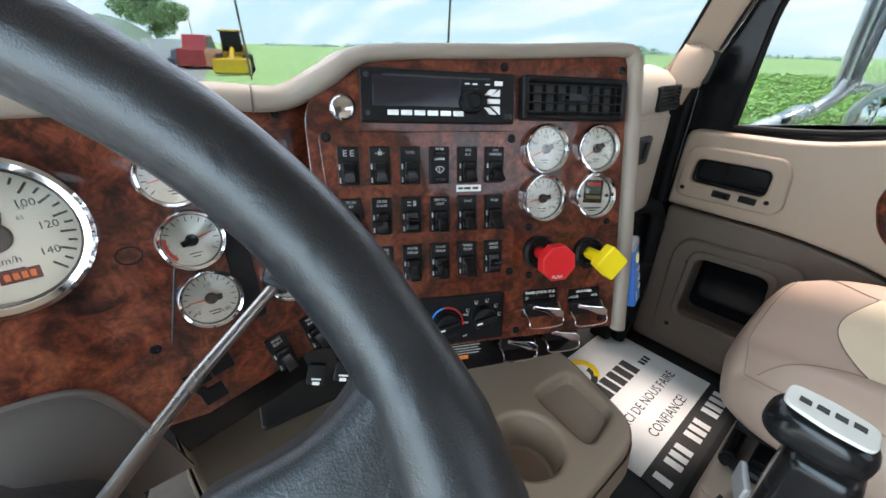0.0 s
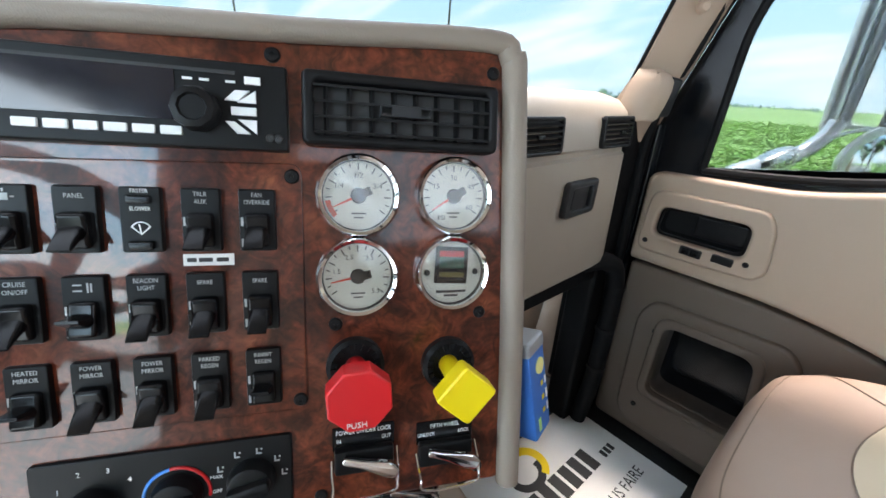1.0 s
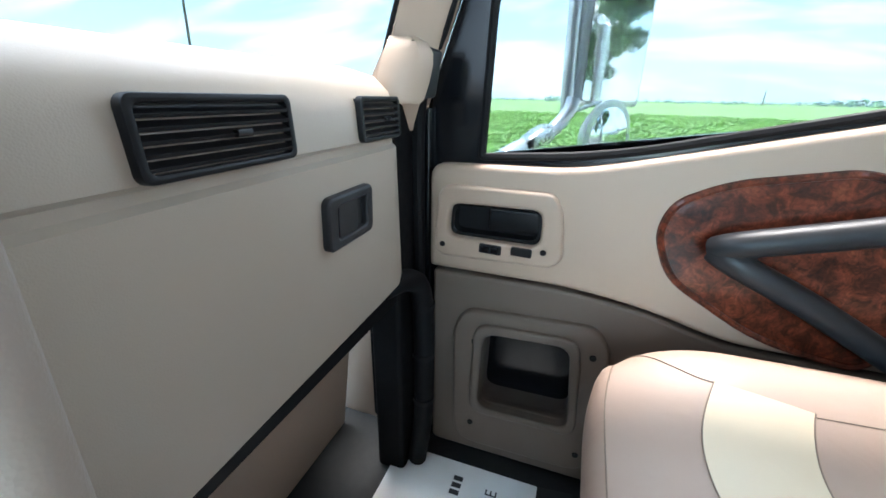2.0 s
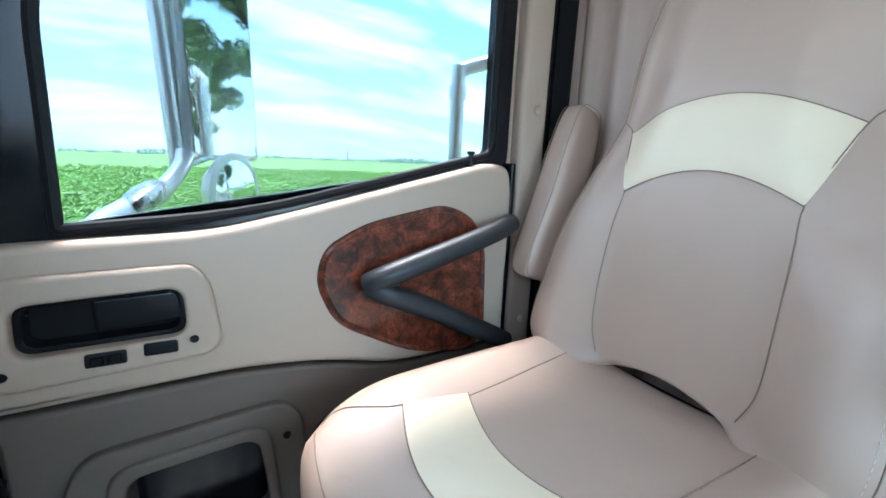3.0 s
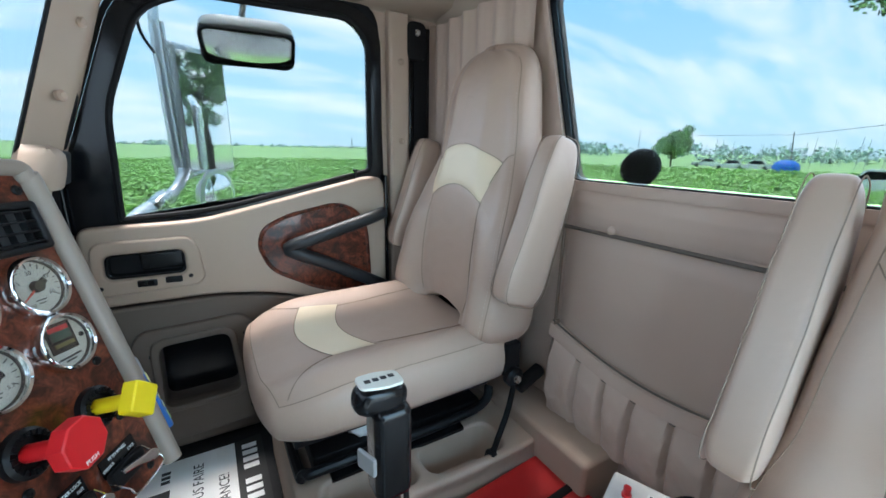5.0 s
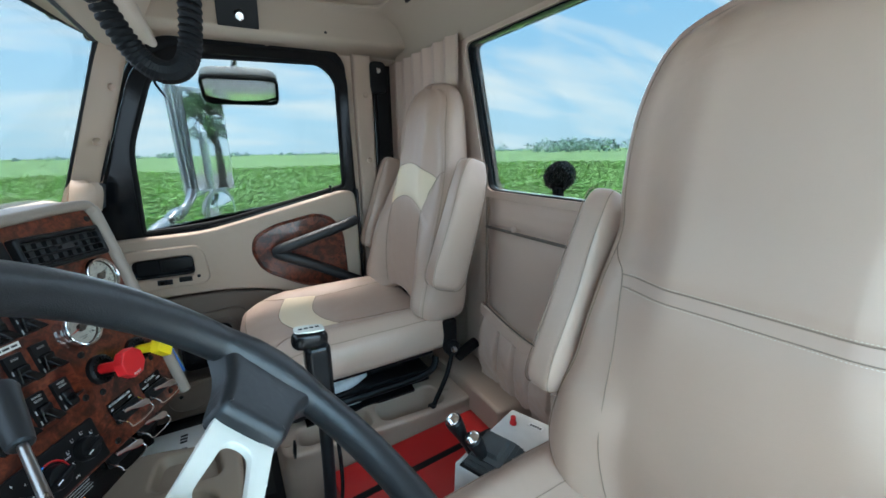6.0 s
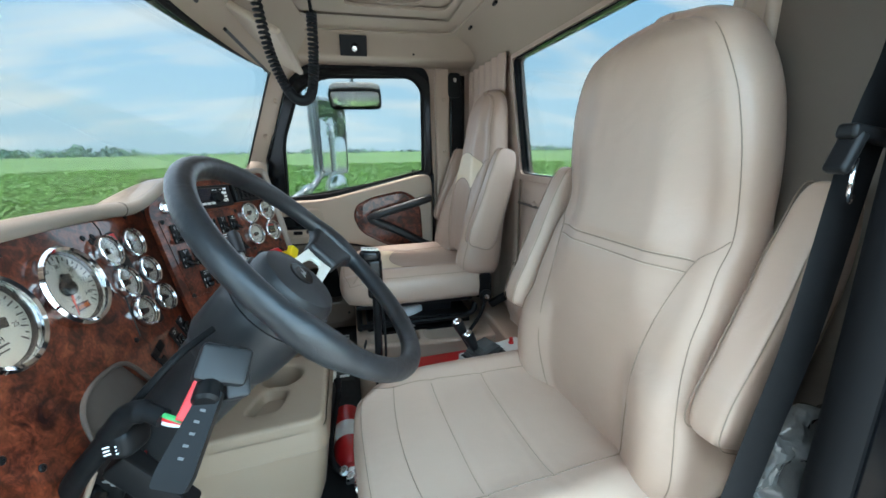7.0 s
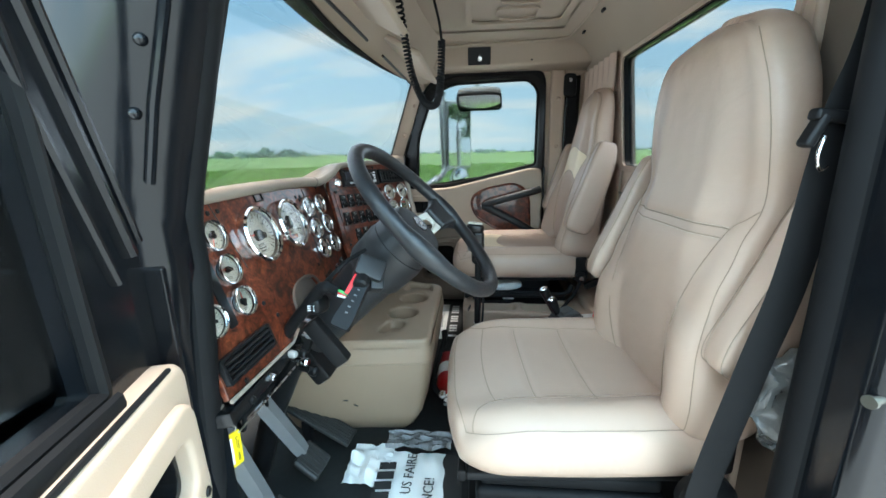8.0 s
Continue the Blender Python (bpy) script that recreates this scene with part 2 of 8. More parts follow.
def shrink(lp, d):
    """An outline moved by d to its left side, vertex by vertex."""
    n = len(lp)
    res = []
    for i in range(n):
        p, a, c = Vector(lp[i]), Vector(lp[i - 1]), Vector(lp[(i + 1) % n])
        e1, e2 = (p - a), (c - p)
        e1 = e1.normalized() if e1.length > 1e-9 else e2.normalized()
        e2 = e2.normalized() if e2.length > 1e-9 else e1
        n1, n2 = Vector((-e1.y, e1.x)), Vector((-e2.y, e2.x))
        m = n1 + n2
        m = m / max(0.6, m.length_squared / 2) if m.length > 1e-6 else n1
        res.append((p.x + m.x * d, p.y + m.y * d))
    return res


def area_of(lp):
    return 0.5 * sum(lp[i - 1][0] * lp[i][1] - lp[i][0] * lp[i - 1][1] for i in range(len(lp)))


def plate(outer, holes, d, m=I4, bevel=0.0, seg=2, bm=None):
    """A flat plate with holes, from its outlines in x and y, thick d along z, its front edges rounded by bevel."""
    b = bmesh.new()
    loops = []
    for k, lp in enumerate((outer, *holes)):
        lp = [tuple(p) for p in lp]
        lp = [p for i, p in enumerate(lp) if (Vector(p) - Vector(lp[i - 1])).length > 1e-6]
        if (area_of(lp) > 0) != (k == 0):
            lp = lp[::-1]
        loops.append(lp)
    rows_all, fronts, backs = [], [], []
    for lp in loops:
        steps = [(0.0, 0.0)]
        if bevel:
            steps += [(bevel * (1 - math.cos(math.pi / 2 * i / seg)), d - bevel + bevel * math.sin(math.pi / 2 * i / seg)) for i in range(seg + 1)]
        else:
            steps += [(0.0, d)]
        rings = []
        for off, z in steps:
            q = shrink(lp, off) if off else lp
            rings.append([b.verts.new((x, y, z)) for x, y in q])
        n = len(lp)
        for r0, r1 in zip(rings, rings[1:]):
            for i in range(n):
                j = (i + 1) % n
                b.faces.new((r0[i], r0[j], r1[j], r1[i]))
        fronts.append(rings[-1]); backs.append(rings[0])
    for side in (fronts, backs):
        flatv = [v for rg in side for v in rg]
        for t in tessellate_polygon([[v.co.copy() for v in rg] for rg in side]):
            try:
                b.faces.new([flatv[i] for i in t])
            except ValueError:
                pass
    b.transform(m)
    return add(bm, b) if bm else b


def rrect(w, h, r, cx=0.0, cy=0.0, n=5):
    """A rectangle with round corners, as an outline."""
    pts = []
    for sx, sy, a0 in ((1, 1, 0), (-1, 1, 90), (-1, -1, 180), (1, -1, 270)):
        for i in range(n + 1):
            a = radians(a0 + 90 * i / n)
            pts.append((cx + sx * (w / 2 - r) + r * math.cos(a), cy + sy * (h / 2 - r) + r * math.sin(a)))
    return pts


def round_poly(poly, r, n=5):
    """An outline with its corners rounded; r: one radius, or one a corner."""
    out_pts = []
    k = len(poly)
    for i in range(k):
        p, a, c = Vector(poly[i]), Vector(poly[i - 1]), Vector(poly[(i + 1) % k])
        ri = r[i] if isinstance(r, (list, tuple)) else r
        d1, d2 = (a - p), (c - p)
        q = min(ri, d1.length * 0.45, d2.length * 0.45)
        s, e = p + d1.normalized() * q, p + d2.normalized() * q
        for j in range(n + 1):
            t = j / n
            v = (1 - t) ** 2 * s + 2 * t * (1 - t) * p + t * t * e
            out_pts.append((v.x, v.y))
    return out_pts


def ring(n, r, cx=0.0, cy=0.0, ry=None):
    return [(cx + r * math.cos(2 * math.pi * i / n), cy + (ry or r) * math.sin(2 * math.pi * i / n)) for i in range(n)]


def lathe(profile, m=I4, n=32, bm=None):
    """A turned body from (radius, height) pairs, about z; radius 0 closes an end."""
    b = bmesh.new()
    rows = []
    for r, z in profile:
        rows.append([b.verts.new((0, 0, z))] if r == 0 else [b.verts.new((r * math.cos(2 * math.pi * i / n), r * math.sin(2 * math.pi * i / n), z)) for i in range(n)])
    for a, c in zip(rows, rows[1:]):
        for i in range(n):
            j = (i + 1) % n
            f = [a[0] if len(a) == 1 else a[i], c[0] if len(c) == 1 else c[i], c[0] if len(c) == 1 else c[j], a[0] if len(a) == 1 else a[j]]
            f = list(dict.fromkeys(f))
            if len(f) > 2:
                b.faces.new(f)
    for row in (rows[0], rows[-1]):
        if len(row) > 1:
            b.faces.new(row)
    b.transform(m)
    return add(bm, b) if bm else b


def loft(rows, closed=True, cap=True, m=I4, bm=None):
    """A skin over rows of points, each row the same count."""
    b = bmesh.new()
    vs = [[b.verts.new(p) for p in row] for row in rows]
    n = len(rows[0])
    for a, c in zip(vs, vs[1:]):
        for i in range(n if closed else n - 1):
            j = (i + 1) % n
            b.faces.new((a[i], a[j], c[j], c[i]))
    if cap and closed:
        b.faces.new(vs[0]); b.faces.new(vs[-1])
    b.transform(m)
    return add(bm, b) if bm else b


def smooth_path(pts, n=6):
    """Points along a curve through the given points."""
    P = [Vector(p) for p in pts]
    res = []
    for i in range(len(P) - 1):
        p0, p1, p2, p3 = P[max(i - 1, 0)], P[i], P[i + 1], P[min(i + 2, len(P) - 1)]
        for j in range(n):
            t = j / n
            res.append(0.5 * ((2 * p1) + (p2 - p0) * t + (2 * p0 - 5 * p1 + 4 * p2 - p3) * t * t + (3 * p1 - p0 - 3 * p2 + p3) * t ** 3))
    res.append(P[-1])
    return res


def tube(pts, r, n=10, closed=False, m=I4, bm=None, flat=None, up=None):
    """A round (or, with flat=(a, b), oval) rod along points; r may be a list."""
    P = [Vector(p) for p in pts]
    k = len(P)
    rows = []
    side = None
    for i in range(k):
        d = (P[(i + 1) % k] - P[i - 1]) if closed else (P[min(i + 1, k - 1)] - P[max(i - 1, 0)])
        if d.length < 1e-9:
            d = Vector((0, 0, 1))
        d.normalize()
        if side is None:
            ref = Vector(up) if up else (Vector((0, 0, 1)) if abs(d.z) < 0.9 else Vector((1, 0, 0)))
            side = d.cross(ref).normalized()
        side = (side - d * side.dot(d)).normalized()
        upv = side.cross(d)
        ri = r[i] if isinstance(r, (list, tuple)) else r
        a, c = flat if flat else (1, 1)
        rows.append([P[i] + side * (ri * a * math.cos(2 * math.pi * j / n)) + upv * (ri * c * math.sin(2 * math.pi * j / n)) for j in range(n)])
    if closed:
        rows.append(rows[0])
        b = loft(rows, True, False, m)
        bmesh.ops.remove_doubles(b, verts=b.verts, dist=1e-6)
    else:
        b = loft(rows, True, True, m)
    return add(bm, b) if bm else b


def rounded_block(sx, sy, sz, p=4.0, nu=28, nv=14, m=I4, shape=None, bm=None):
    """A soft block: a superellipsoid of the given size, bent by shape(x, y, z) where given."""
    b = bmesh.new()
    def sp(v, e):
        return math.copysign(abs(v) ** e, v)
    rows = []
    for i in range(nv + 1):
        a = -math.pi / 2 + math.pi * i / nv
        row = []
        for j in range(nu):
            c = 2 * math.pi * j / nu
            e = 2 / p
            row.append(Vector((sx / 2 * sp(math.cos(a), e) * sp(math.cos(c), e), sy / 2 * sp(math.cos(a), e) * sp(math.sin(c), e), sz / 2 * sp(math.sin(a), e))))
        rows.append(row)
    for row in rows:
        for v in row:
            if shape:
                v.xyz = shape(v.x, v.y, v.z)
    b2 = loft(rows, True, False)
    bmesh.ops.remove_doubles(b2, verts=b2.verts, dist=1e-5)
    b.free()
    b2.transform(m)
    return add(bm, b2) if bm else b2


def lettering(name, body, size, m, material, parent, align="CENTER", depth=0.0003, label="", sx=1.0):
    """Raised lettering in the built-in font, upright in the plane of m."""
    cu = bpy.data.curves.new("lettering", "FONT")
    cu.body, cu.size, cu.align_x, cu.align_y, cu.extrude, cu.resolution_u = body, size, align, "CENTER", depth, 2
    tmp = new("lettering_tmp", cu)
    dg = bpy.context.evaluated_depsgraph_get()
    me = bpy.data.meshes.new_from_object(tmp.evaluated_get(dg))
    bpy.data.objects.remove(tmp)
    bpy.data.curves.remove(cu)
    me.name = name
    me.transform(m @ Matrix.Diagonal((sx, 1, 1, 1)))
    me.materials.clear()
    me.materials.append(material)
    ob = new(name, me)
    ob.parent = parent
    if label:
        tagged(ob, label)
    return ob


def frame_of(origin, ex, ey):
    """A pose whose x and y lie along ex and ey."""
    ex, ey = Vector(ex).normalized(), Vector(ey)
    ey = (ey - ex * ey.dot(ex)).normalized()
    ez = ex.cross(ey)
    m = Matrix((ex, ey, ez)).transposed().to_4x4()
    m.translation = origin
    return m


def screw_head(r, m, bm):
    lathe([(0, 0.0016), (r * 0.28, 0.0016), (r * 0.32, 0.0026), (r * 0.8, 0.0024), (r, 0.001), (r, -0.001)], m, 14, bm)
    return bm
# ---- cab shell ----
XL, XR, YB, YF, ZF, ZC = -0.50, 1.30, -0.63, 0.92, 0.072, 1.56
FACE_BACK = lambda x, y, z: frame_of((x, y, z), (1, 0, 0), (0, 0, 1))      # local z runs to -y
FACE_LEFT = lambda x, y, z: frame_of((x, y, z), (0, -1, 0), (0, 0, 1))     # local z runs to -x


def yz(pts):
    return [(-y, z) for y, z in pts]


# floor with a rubber mat
solid("floor", box(1.84, 1.58, 0.05, T(0.39, 0.14, ZF - 0.025)), MATB, "black rubber cab floor covering", "floor", "structure")

# rear wall with its window opening
back_open = round_poly([(-0.13, 0.945), (0.665, 0.945), (0.79, 1.385), (-0.19, 1.385)], 0.03)
rear = solid("wall_rear", plate([(-0.56, 0.0), (1.36, 0.0), (1.36, 1.62), (-0.56, 1.62)], [back_open], 0.05, FACE_BACK(0, YB, 0)), WALLV, "padded taupe vinyl rear wall of the cab", "wall", "structure")
rim = plate(round_poly([(-0.15, 0.927), (0.675, 0.927), (0.81, 1.40), (-0.21, 1.40)], 0.035), [back_open], 0.02, FACE_BACK(0, YB + 0.006, 0), 0.004)
rw = thing("window_rear", "wide rear cab window with black rubber gasket", "window", (0, 0, 0), kind="structure")
gask = plate(round_poly([(-0.132, 0.943), (0.667, 0.943), (0.792, 1.387), (-0.192, 1.387)], 0.03), [round_poly([(-0.127, 0.948), (0.662, 0.948), (0.785, 1.381), (-0.185, 1.381)], 0.027)], 0.030, FACE_BACK(0, YB - 0.004, 0), 0.002)
part("gasket", gask, RUBBER, rw)
part("trim_ring", rim, WALLV, rw)
pn = part("pane", plate(round_poly([(-0.125, 0.95), (0.66, 0.95), (0.783, 1.378), (-0.183, 1.378)], 0.025), [], 0.004, FACE_BACK(0, YB - 0.02, 0)), GLASS, rw)
pn.visible_shadow = False

# padded panels, piping and the gathered pocket of the rear wall
pad = thing("wall_padding", "taupe vinyl padded wall panel with button and gathered map pocket", "wall panel")
def soft_panel(name, x0, x1, z0, z1, d, mat_, y=YB):
    w, h = x1 - x0, z1 - z0
    nx, nz = 30, 24
    rows = []
    for j in range(nz + 1):
        row = []
        for i in range(nx + 1):
            u, v = i / nx, j / nz
            e = min(u, 1 - u) * w, min(v, 1 - v) * h
            q = min(1, e[0] / 0.03) ** 0.5 * min(1, e[1] / 0.03) ** 0.5
            row.append(Vector((x0 + u * w, y - 0.003 + d * q + 0.0012 * noise.noise((u * 6, v * 6, x0)), z0 + v * h)))
        rows.append(row)
    return part(name, loft(rows, False, False), mat_, pad)
soft_panel("upper_band", 0.0, 0.655, 0.838, 0.925, 0.014, WALLV)
soft_panel("main_panel", 0.0, 0.655, 0.30, 0.832, 0.016, WALLV)
soft_panel("side_band", 0.662, 0.80, 0.30, 0.925, 0.012, WALLV)
part("piping", tube([(0.0, YB + 0.013, 0.835), (0.655, YB + 0.013, 0.835)], 0.0045, 8), PIPE, pad)
part("piping", tube([(0.658, YB + 0.010, 0.30), (0.658, YB + 0.008, 0.925)], 0.004, 8), SEAM, pad)
part("button", lathe([(0, 0.007), (0.006, 0.006), (0.010, 0.003), (0.011, 0)], T(0.523, YB + 0.012, 0.845) @ R("X", -90), 16), WALLV, pad)
# pocket: hem line falls towards the driver, cloth gathered in folds below
rows = []
pleats = [0.162, 0.283, 0.407, 0.545, 0.673]
for j in range(29):
    v = j / 28
    row = []
    for i in range(161):
        u = i / 160
        x = 0.645 - 0.60 * u
        hem_z = 0.555 - 0.048 * max(0, math.sin(math.pi * u / 0.9))
        z = 0.345 + (hem_z - 0.345) * v
        pinch = 0.0
        for k, c in enumerate(pleats):
            drift = (0.012 + 0.016 * math.sin(k * 2.1)) * (1 - v)
            wide = 0.007 + 0.010 * (1 - v) * (0.6 + 0.4 * math.sin(k * 1.7))
            pinch += (0.4 + 0.6 * v) * math.exp(-((u - c - drift) / wide) ** 2)
        bulge = 0.030 * math.sin(math.pi * min(1, 0.12 + v * 0.80)) ** 0.6 + 0.012
        crumple = 0.006 * noise.noise((u * 14 + v * 3, v * 4, 1)) + 0.007 * abs(noise.noise((u * 9 - v * 2.5, v * 1.2, 7))) + 0.003 * noise.noise((u * 40 + v * 9, v * 9, 4))
        row.append(Vector((x, YB + 0.014 + bulge * min(1, u / 0.03) * (1.05 - 0.72 * min(1, pinch)) + crumple * min(1, u / 0.03) * (1 - v ** 3), z)))
    rows.append(row)
part("pocket", loft(rows, False, False), WALLV, pad, "gathered vinyl pocket")
hem_rows = [[Vector((r.x, YB + 0.030 + d, r.z + h)) for r in rows[-1][::8]] for h, d in ((-0.004, 0.008), (0.0, 0.014), (0.012, 0.013), (0.030, 0.008), (0.034, 0.0), (0.033, -0.012))]
part("pocket_hem", loft(hem_rows, False, False), WALLV, pad)
part("hem_piping", tube([r + Vector((0, 0.001, 0.001)) for r in hem_rows[4]], 0.0025, 6), PIPE, pad)
part("hem_piping", tube([r + Vector((0, 0.0, -0.001)) for r in hem_rows[0]], 0.002, 6), PIPE, pad)
part("pocket_edge", tube(smooth_path([(0.648, YB + 0.015, 0.345), (0.652, YB + 0.024, 0.43), (0.640, YB + 0.030, 0.53), (0.634, YB + 0.024, 0.555), (0.640, YB + 0.034, 0.575), (0.630, YB + 0.026, 0.594)], 6), 0.005, 8), SEAM, pad)

cp = thing("corner_panel", "dark taupe moulded panel in the rear corner behind the driver seat", "trim panel", kind="structure")
part("panel", plate(round_poly([(-0.485, 0.10), (-0.258, 0.10), (-0.258, 1.46), (-0.485, 1.46)], 0.012), [], 0.012, FACE_BACK(0, YB + 0.010, 0), 0.004), surface("dark_taupe_panel", (0.105, 0.076, 0.058), 0.55, spread=0.10, coarse=5, fine=650, bump=0.3, depth=0.0006, cells=True), cp)
part("edge_strip", tube([(-0.250, YB + 0.010, 0.12), (-0.250, YB + 0.010, 1.45)], 0.011, 12), TAN_DARK, cp, "taupe edge strip")
solid("rear_ledge", box(0.86, 0.13, 0.29, T(0.86, YB + 0.062, 0.207), 0.012, 3), TAN_DARK, "taupe vinyl covered ledge along the rear wall", "ledge", "structure")

# right-hand side wall round the door opening
side_open = round_poly([(0.45, 0.09), (0.45, 0.86), (0.29, 1.33), (0.20, 1.43), (-0.38, 1.44), (-0.405, 0.09)], [0.03, 0.1, 0.1, 0.06, 0.07, 0.03])
solid("wall_right", plate(yz([(0.98, 0.0), (0.98, 0.93), (0.44, 0.93), (0.26, 1.47), (0.2, 1.62), (-0.70, 1.62), (-0.70, 0.0)]), [yz(side_open)], 0.03, FACE_LEFT(1.345, 0, 0)), TAN_DARK, "taupe cab side wall round the passenger door", "wall", "structure")
def opening_seal(name, pts, x, r, mat_, label):
    P = [(x, y, z) for y, z in pts]
    return solid(name, tube(P, r, 10, True, up=(1, 0, 0), flat=(1.5, 1.0)), mat_, label, "seal", "structure")
opening_seal("door_seal", side_open, 1.312, 0.013, RUBBER, "black rubber seal round the passenger door opening")

# pillar behind the passenger door: trim with buttons, belt slot, ribbed curtain
bp = thing("pillar_trim", "taupe rear pillar trim with push buttons and black belt slot", "pillar trim", kind="structure")
part("cover", plate(yz([(-0.425, 0.12), (-0.425, 1.44), (-0.50, 1.44), (-0.50, 0.12)]), [], 0.03, FACE_LEFT(1.315, 0, 0), 0.012, 4), TAN_DARK, bp)
for z in (0.55, 0.775, 1.035, 1.29):
    part("button", lathe([(0, 0.009), (0.006, 0.008), (0.010, 0.004), (0.0105, 0)], T(1.286, -0.468, z) @ R("Y", -90), 16), TAN_DARK, bp)
part("belt_slot", plate(yz([(-0.505, 0.12), (-0.505, 1.41), (-0.585, 1.41), (-0.585, 0.12)]), [], 0.02, FACE_LEFT(1.32, 0, 0), 0.006), GLOSSB, bp)
part("belt", plate(yz([(-0.52, 0.2), (-0.52, 1.38), (-0.568, 1.38), (-0.568, 0.2)]), [], 0.003, FACE_LEFT(1.297, 0, 0)), RUBBER, bp, "black seat belt webbing")
anchor = plate(yz(round_poly([(-0.49, 1.30), (-0.49, 1.42), (-0.56, 1.42), (-0.56, 1.30)], 0.025)), [], 0.018, FACE_LEFT(1.30, 0, 0), 0.005)
part("belt_anchor", anchor, BLACK, bp)
part("anchor_bolt", lathe([(0, 0.008), (0.009, 0.007), (0.011, 0)], T(1.282, -0.525, 1.385) @ R("Y", -90), 12), STEEL, bp)
part("buckle_tongue", box(0.006, 0.022, 0.04, T(1.286, -0.525, 1.325), 0.002), STEEL, bp)
rows = []
for j in range(2):
    row = []
    for i in range(97):
        s = i / 96
        a = s * 11 * 2 * math.pi
        wob = 0.011 * math.sin(a) * (1 if math.sin(a) > 0 else 0.5)
        # runs from the pillar round the corner to the rear wall
        if s < 0.45:
            x, y = 1.31 - wob, -0.585 - 0.045 * s / 0.45
        else:
            k = (s - 0.45) / 0.55
            x, y = 1.305 - 0.50 * k, YB + 0.02 + wob * 1.0
        row.append(Vector((x, y, 0.12 if j == 0 else 1.42)))
    rows.append(row)
part("ribbed_corner", loft(rows, False, False), WALLV, bp, "ribbed vinyl corner lining")

# rear right corner of the shell, ceiling, header and side coves
solid("ceiling", box(1.95, 1.04, 0.04, T(0.39, -0.13, ZC + 0.02)), HEADL, "beige moulded cab ceiling", "ceiling", "structure")
lin = thing("headliner", "beige moulded headliner with pressed panels and cove", "headliner", kind="structure")
def cove(name, pts, y0, y1):
    rows = [[Vector((x, y, z)) for x, z in pts] for y in (y0, (y0 + y1) / 2, y1)]
    return part(name, loft(rows, False, False), HEADL, lin)
arc = smooth_path([(1.322, 0, 1.43), (1.30, 0, 1.442), (1.24, 0, 1.448), (1.192, 0, 1.455), (1.176, 0, 1.475), (1.16, 0, 1.51), (1.135, 0, 1.543), (1.08, 0, 1.552), (0.95, 0, 1.553)], 5)
cove("side_cove", [(p.x, p.z) for p in arc], YB, 0.30)
larc = smooth_path([(-0.53, 0, 1.43), (-0.52, 0, 1.455), (-0.46, 0, 1.475), (-0.38, 0, 1.50), (-0.33, 0, 1.53), (-0.29, 0, 1.548), (-0.17, 0, 1.553)], 5)
cove("side_cove", [(p.x, p.z) for p in larc], YB, 0.30)
rows = [[Vector((x, y, z)) for y, z in ((YB, 1.40), (YB + 0.012, 1.43), (YB + 0.03, 1.47), (YB + 0.07, 1.515), (YB + 0.13, 1.545), (YB + 0.22, 1.553))] for x in (-0.54, 0.39, 1.33)]
part("rear_cove", loft(rows, False, False), HEADL, lin)
for cx, cy, w, h in ((0.62, -0.18, 0.42, 0.40), (0.10, -0.18, 0.42, 0.40)):
    part("pressed_panel", plate(rrect(w + 0.02, h + 0.02, 0.05, cx, cy, 6), [rrect(w - 0.03, h - 0.03, 0.04, cx, cy, 6)], 0.012, T(0, 0, 1.545), 0.005), HEADL, lin)
    part("pressed_field", plate(rrect(0.14, 0.17, 0.03, cx - 0.09, cy, 6), [rrect(0.12, 0.15, 0.025, cx - 0.09, cy, 6)], 0.01, T(0, 0, 1.546), 0.004), HEADL, lin)
    part("pressed_field", plate(rrect(0.14, 0.17, 0.03, cx + 0.09, cy, 6), [rrect(0.12, 0.15, 0.025, cx + 0.09, cy, 6)], 0.01, T(0, 0, 1.546), 0.004), HEADL, lin)
part("seam_bead", tube(smooth_path([(1.10, 0.28, 1.535), (1.10, -0.2, 1.54), (1.08, -0.42, 1.542), (0.95, -0.47, 1.545), (0.2, -0.47, 1.548)], 8), 0.006, 8), HEADL, lin)
for x, y, z in ((0.9, -0.49, 1.52), (0.62, -0.49, 1.52), (1.19, -0.30, 1.475)):
    part("clip", box(0.03, 0.012, 0.012, T(x, y, z), 0.004), BLACK, lin)
for y, z, x in ((-0.30, 1.45, 1.30), (-0.12, 1.448, 1.302), (0.13, 1.448, 1.302)):
    part("trim_button", lathe([(0, 0.008), (0.007, 0.007), (0.010, 0.003), (0.0105, 0)], T(x, y, z) @ R("Y", -70), 14), HEADL, lin)

# header over the windscreen
rows = []
for i in range(25):
    x = -0.54 + 1.88 * i / 24
    k = 1 - ((x - 0.39) / 0.95) ** 2
    f = 0.325 + 0.10 * k
    rows.append([Vector((x, f, 1.40)), Vector((x, f - 0.03, 1.375)), Vector((x, f - 0.07, 1.385)), Vector((x, f - 0.12, 1.43)), Vector((x, f - 0.17, 1.50)), Vector((x, f - 0.22, 1.553)), Vector((x, f + 0.01, 1.58)), Vector((x, f + 0.004, 1.43))])
part("header", loft(rows, True, True), HEADL, lin)

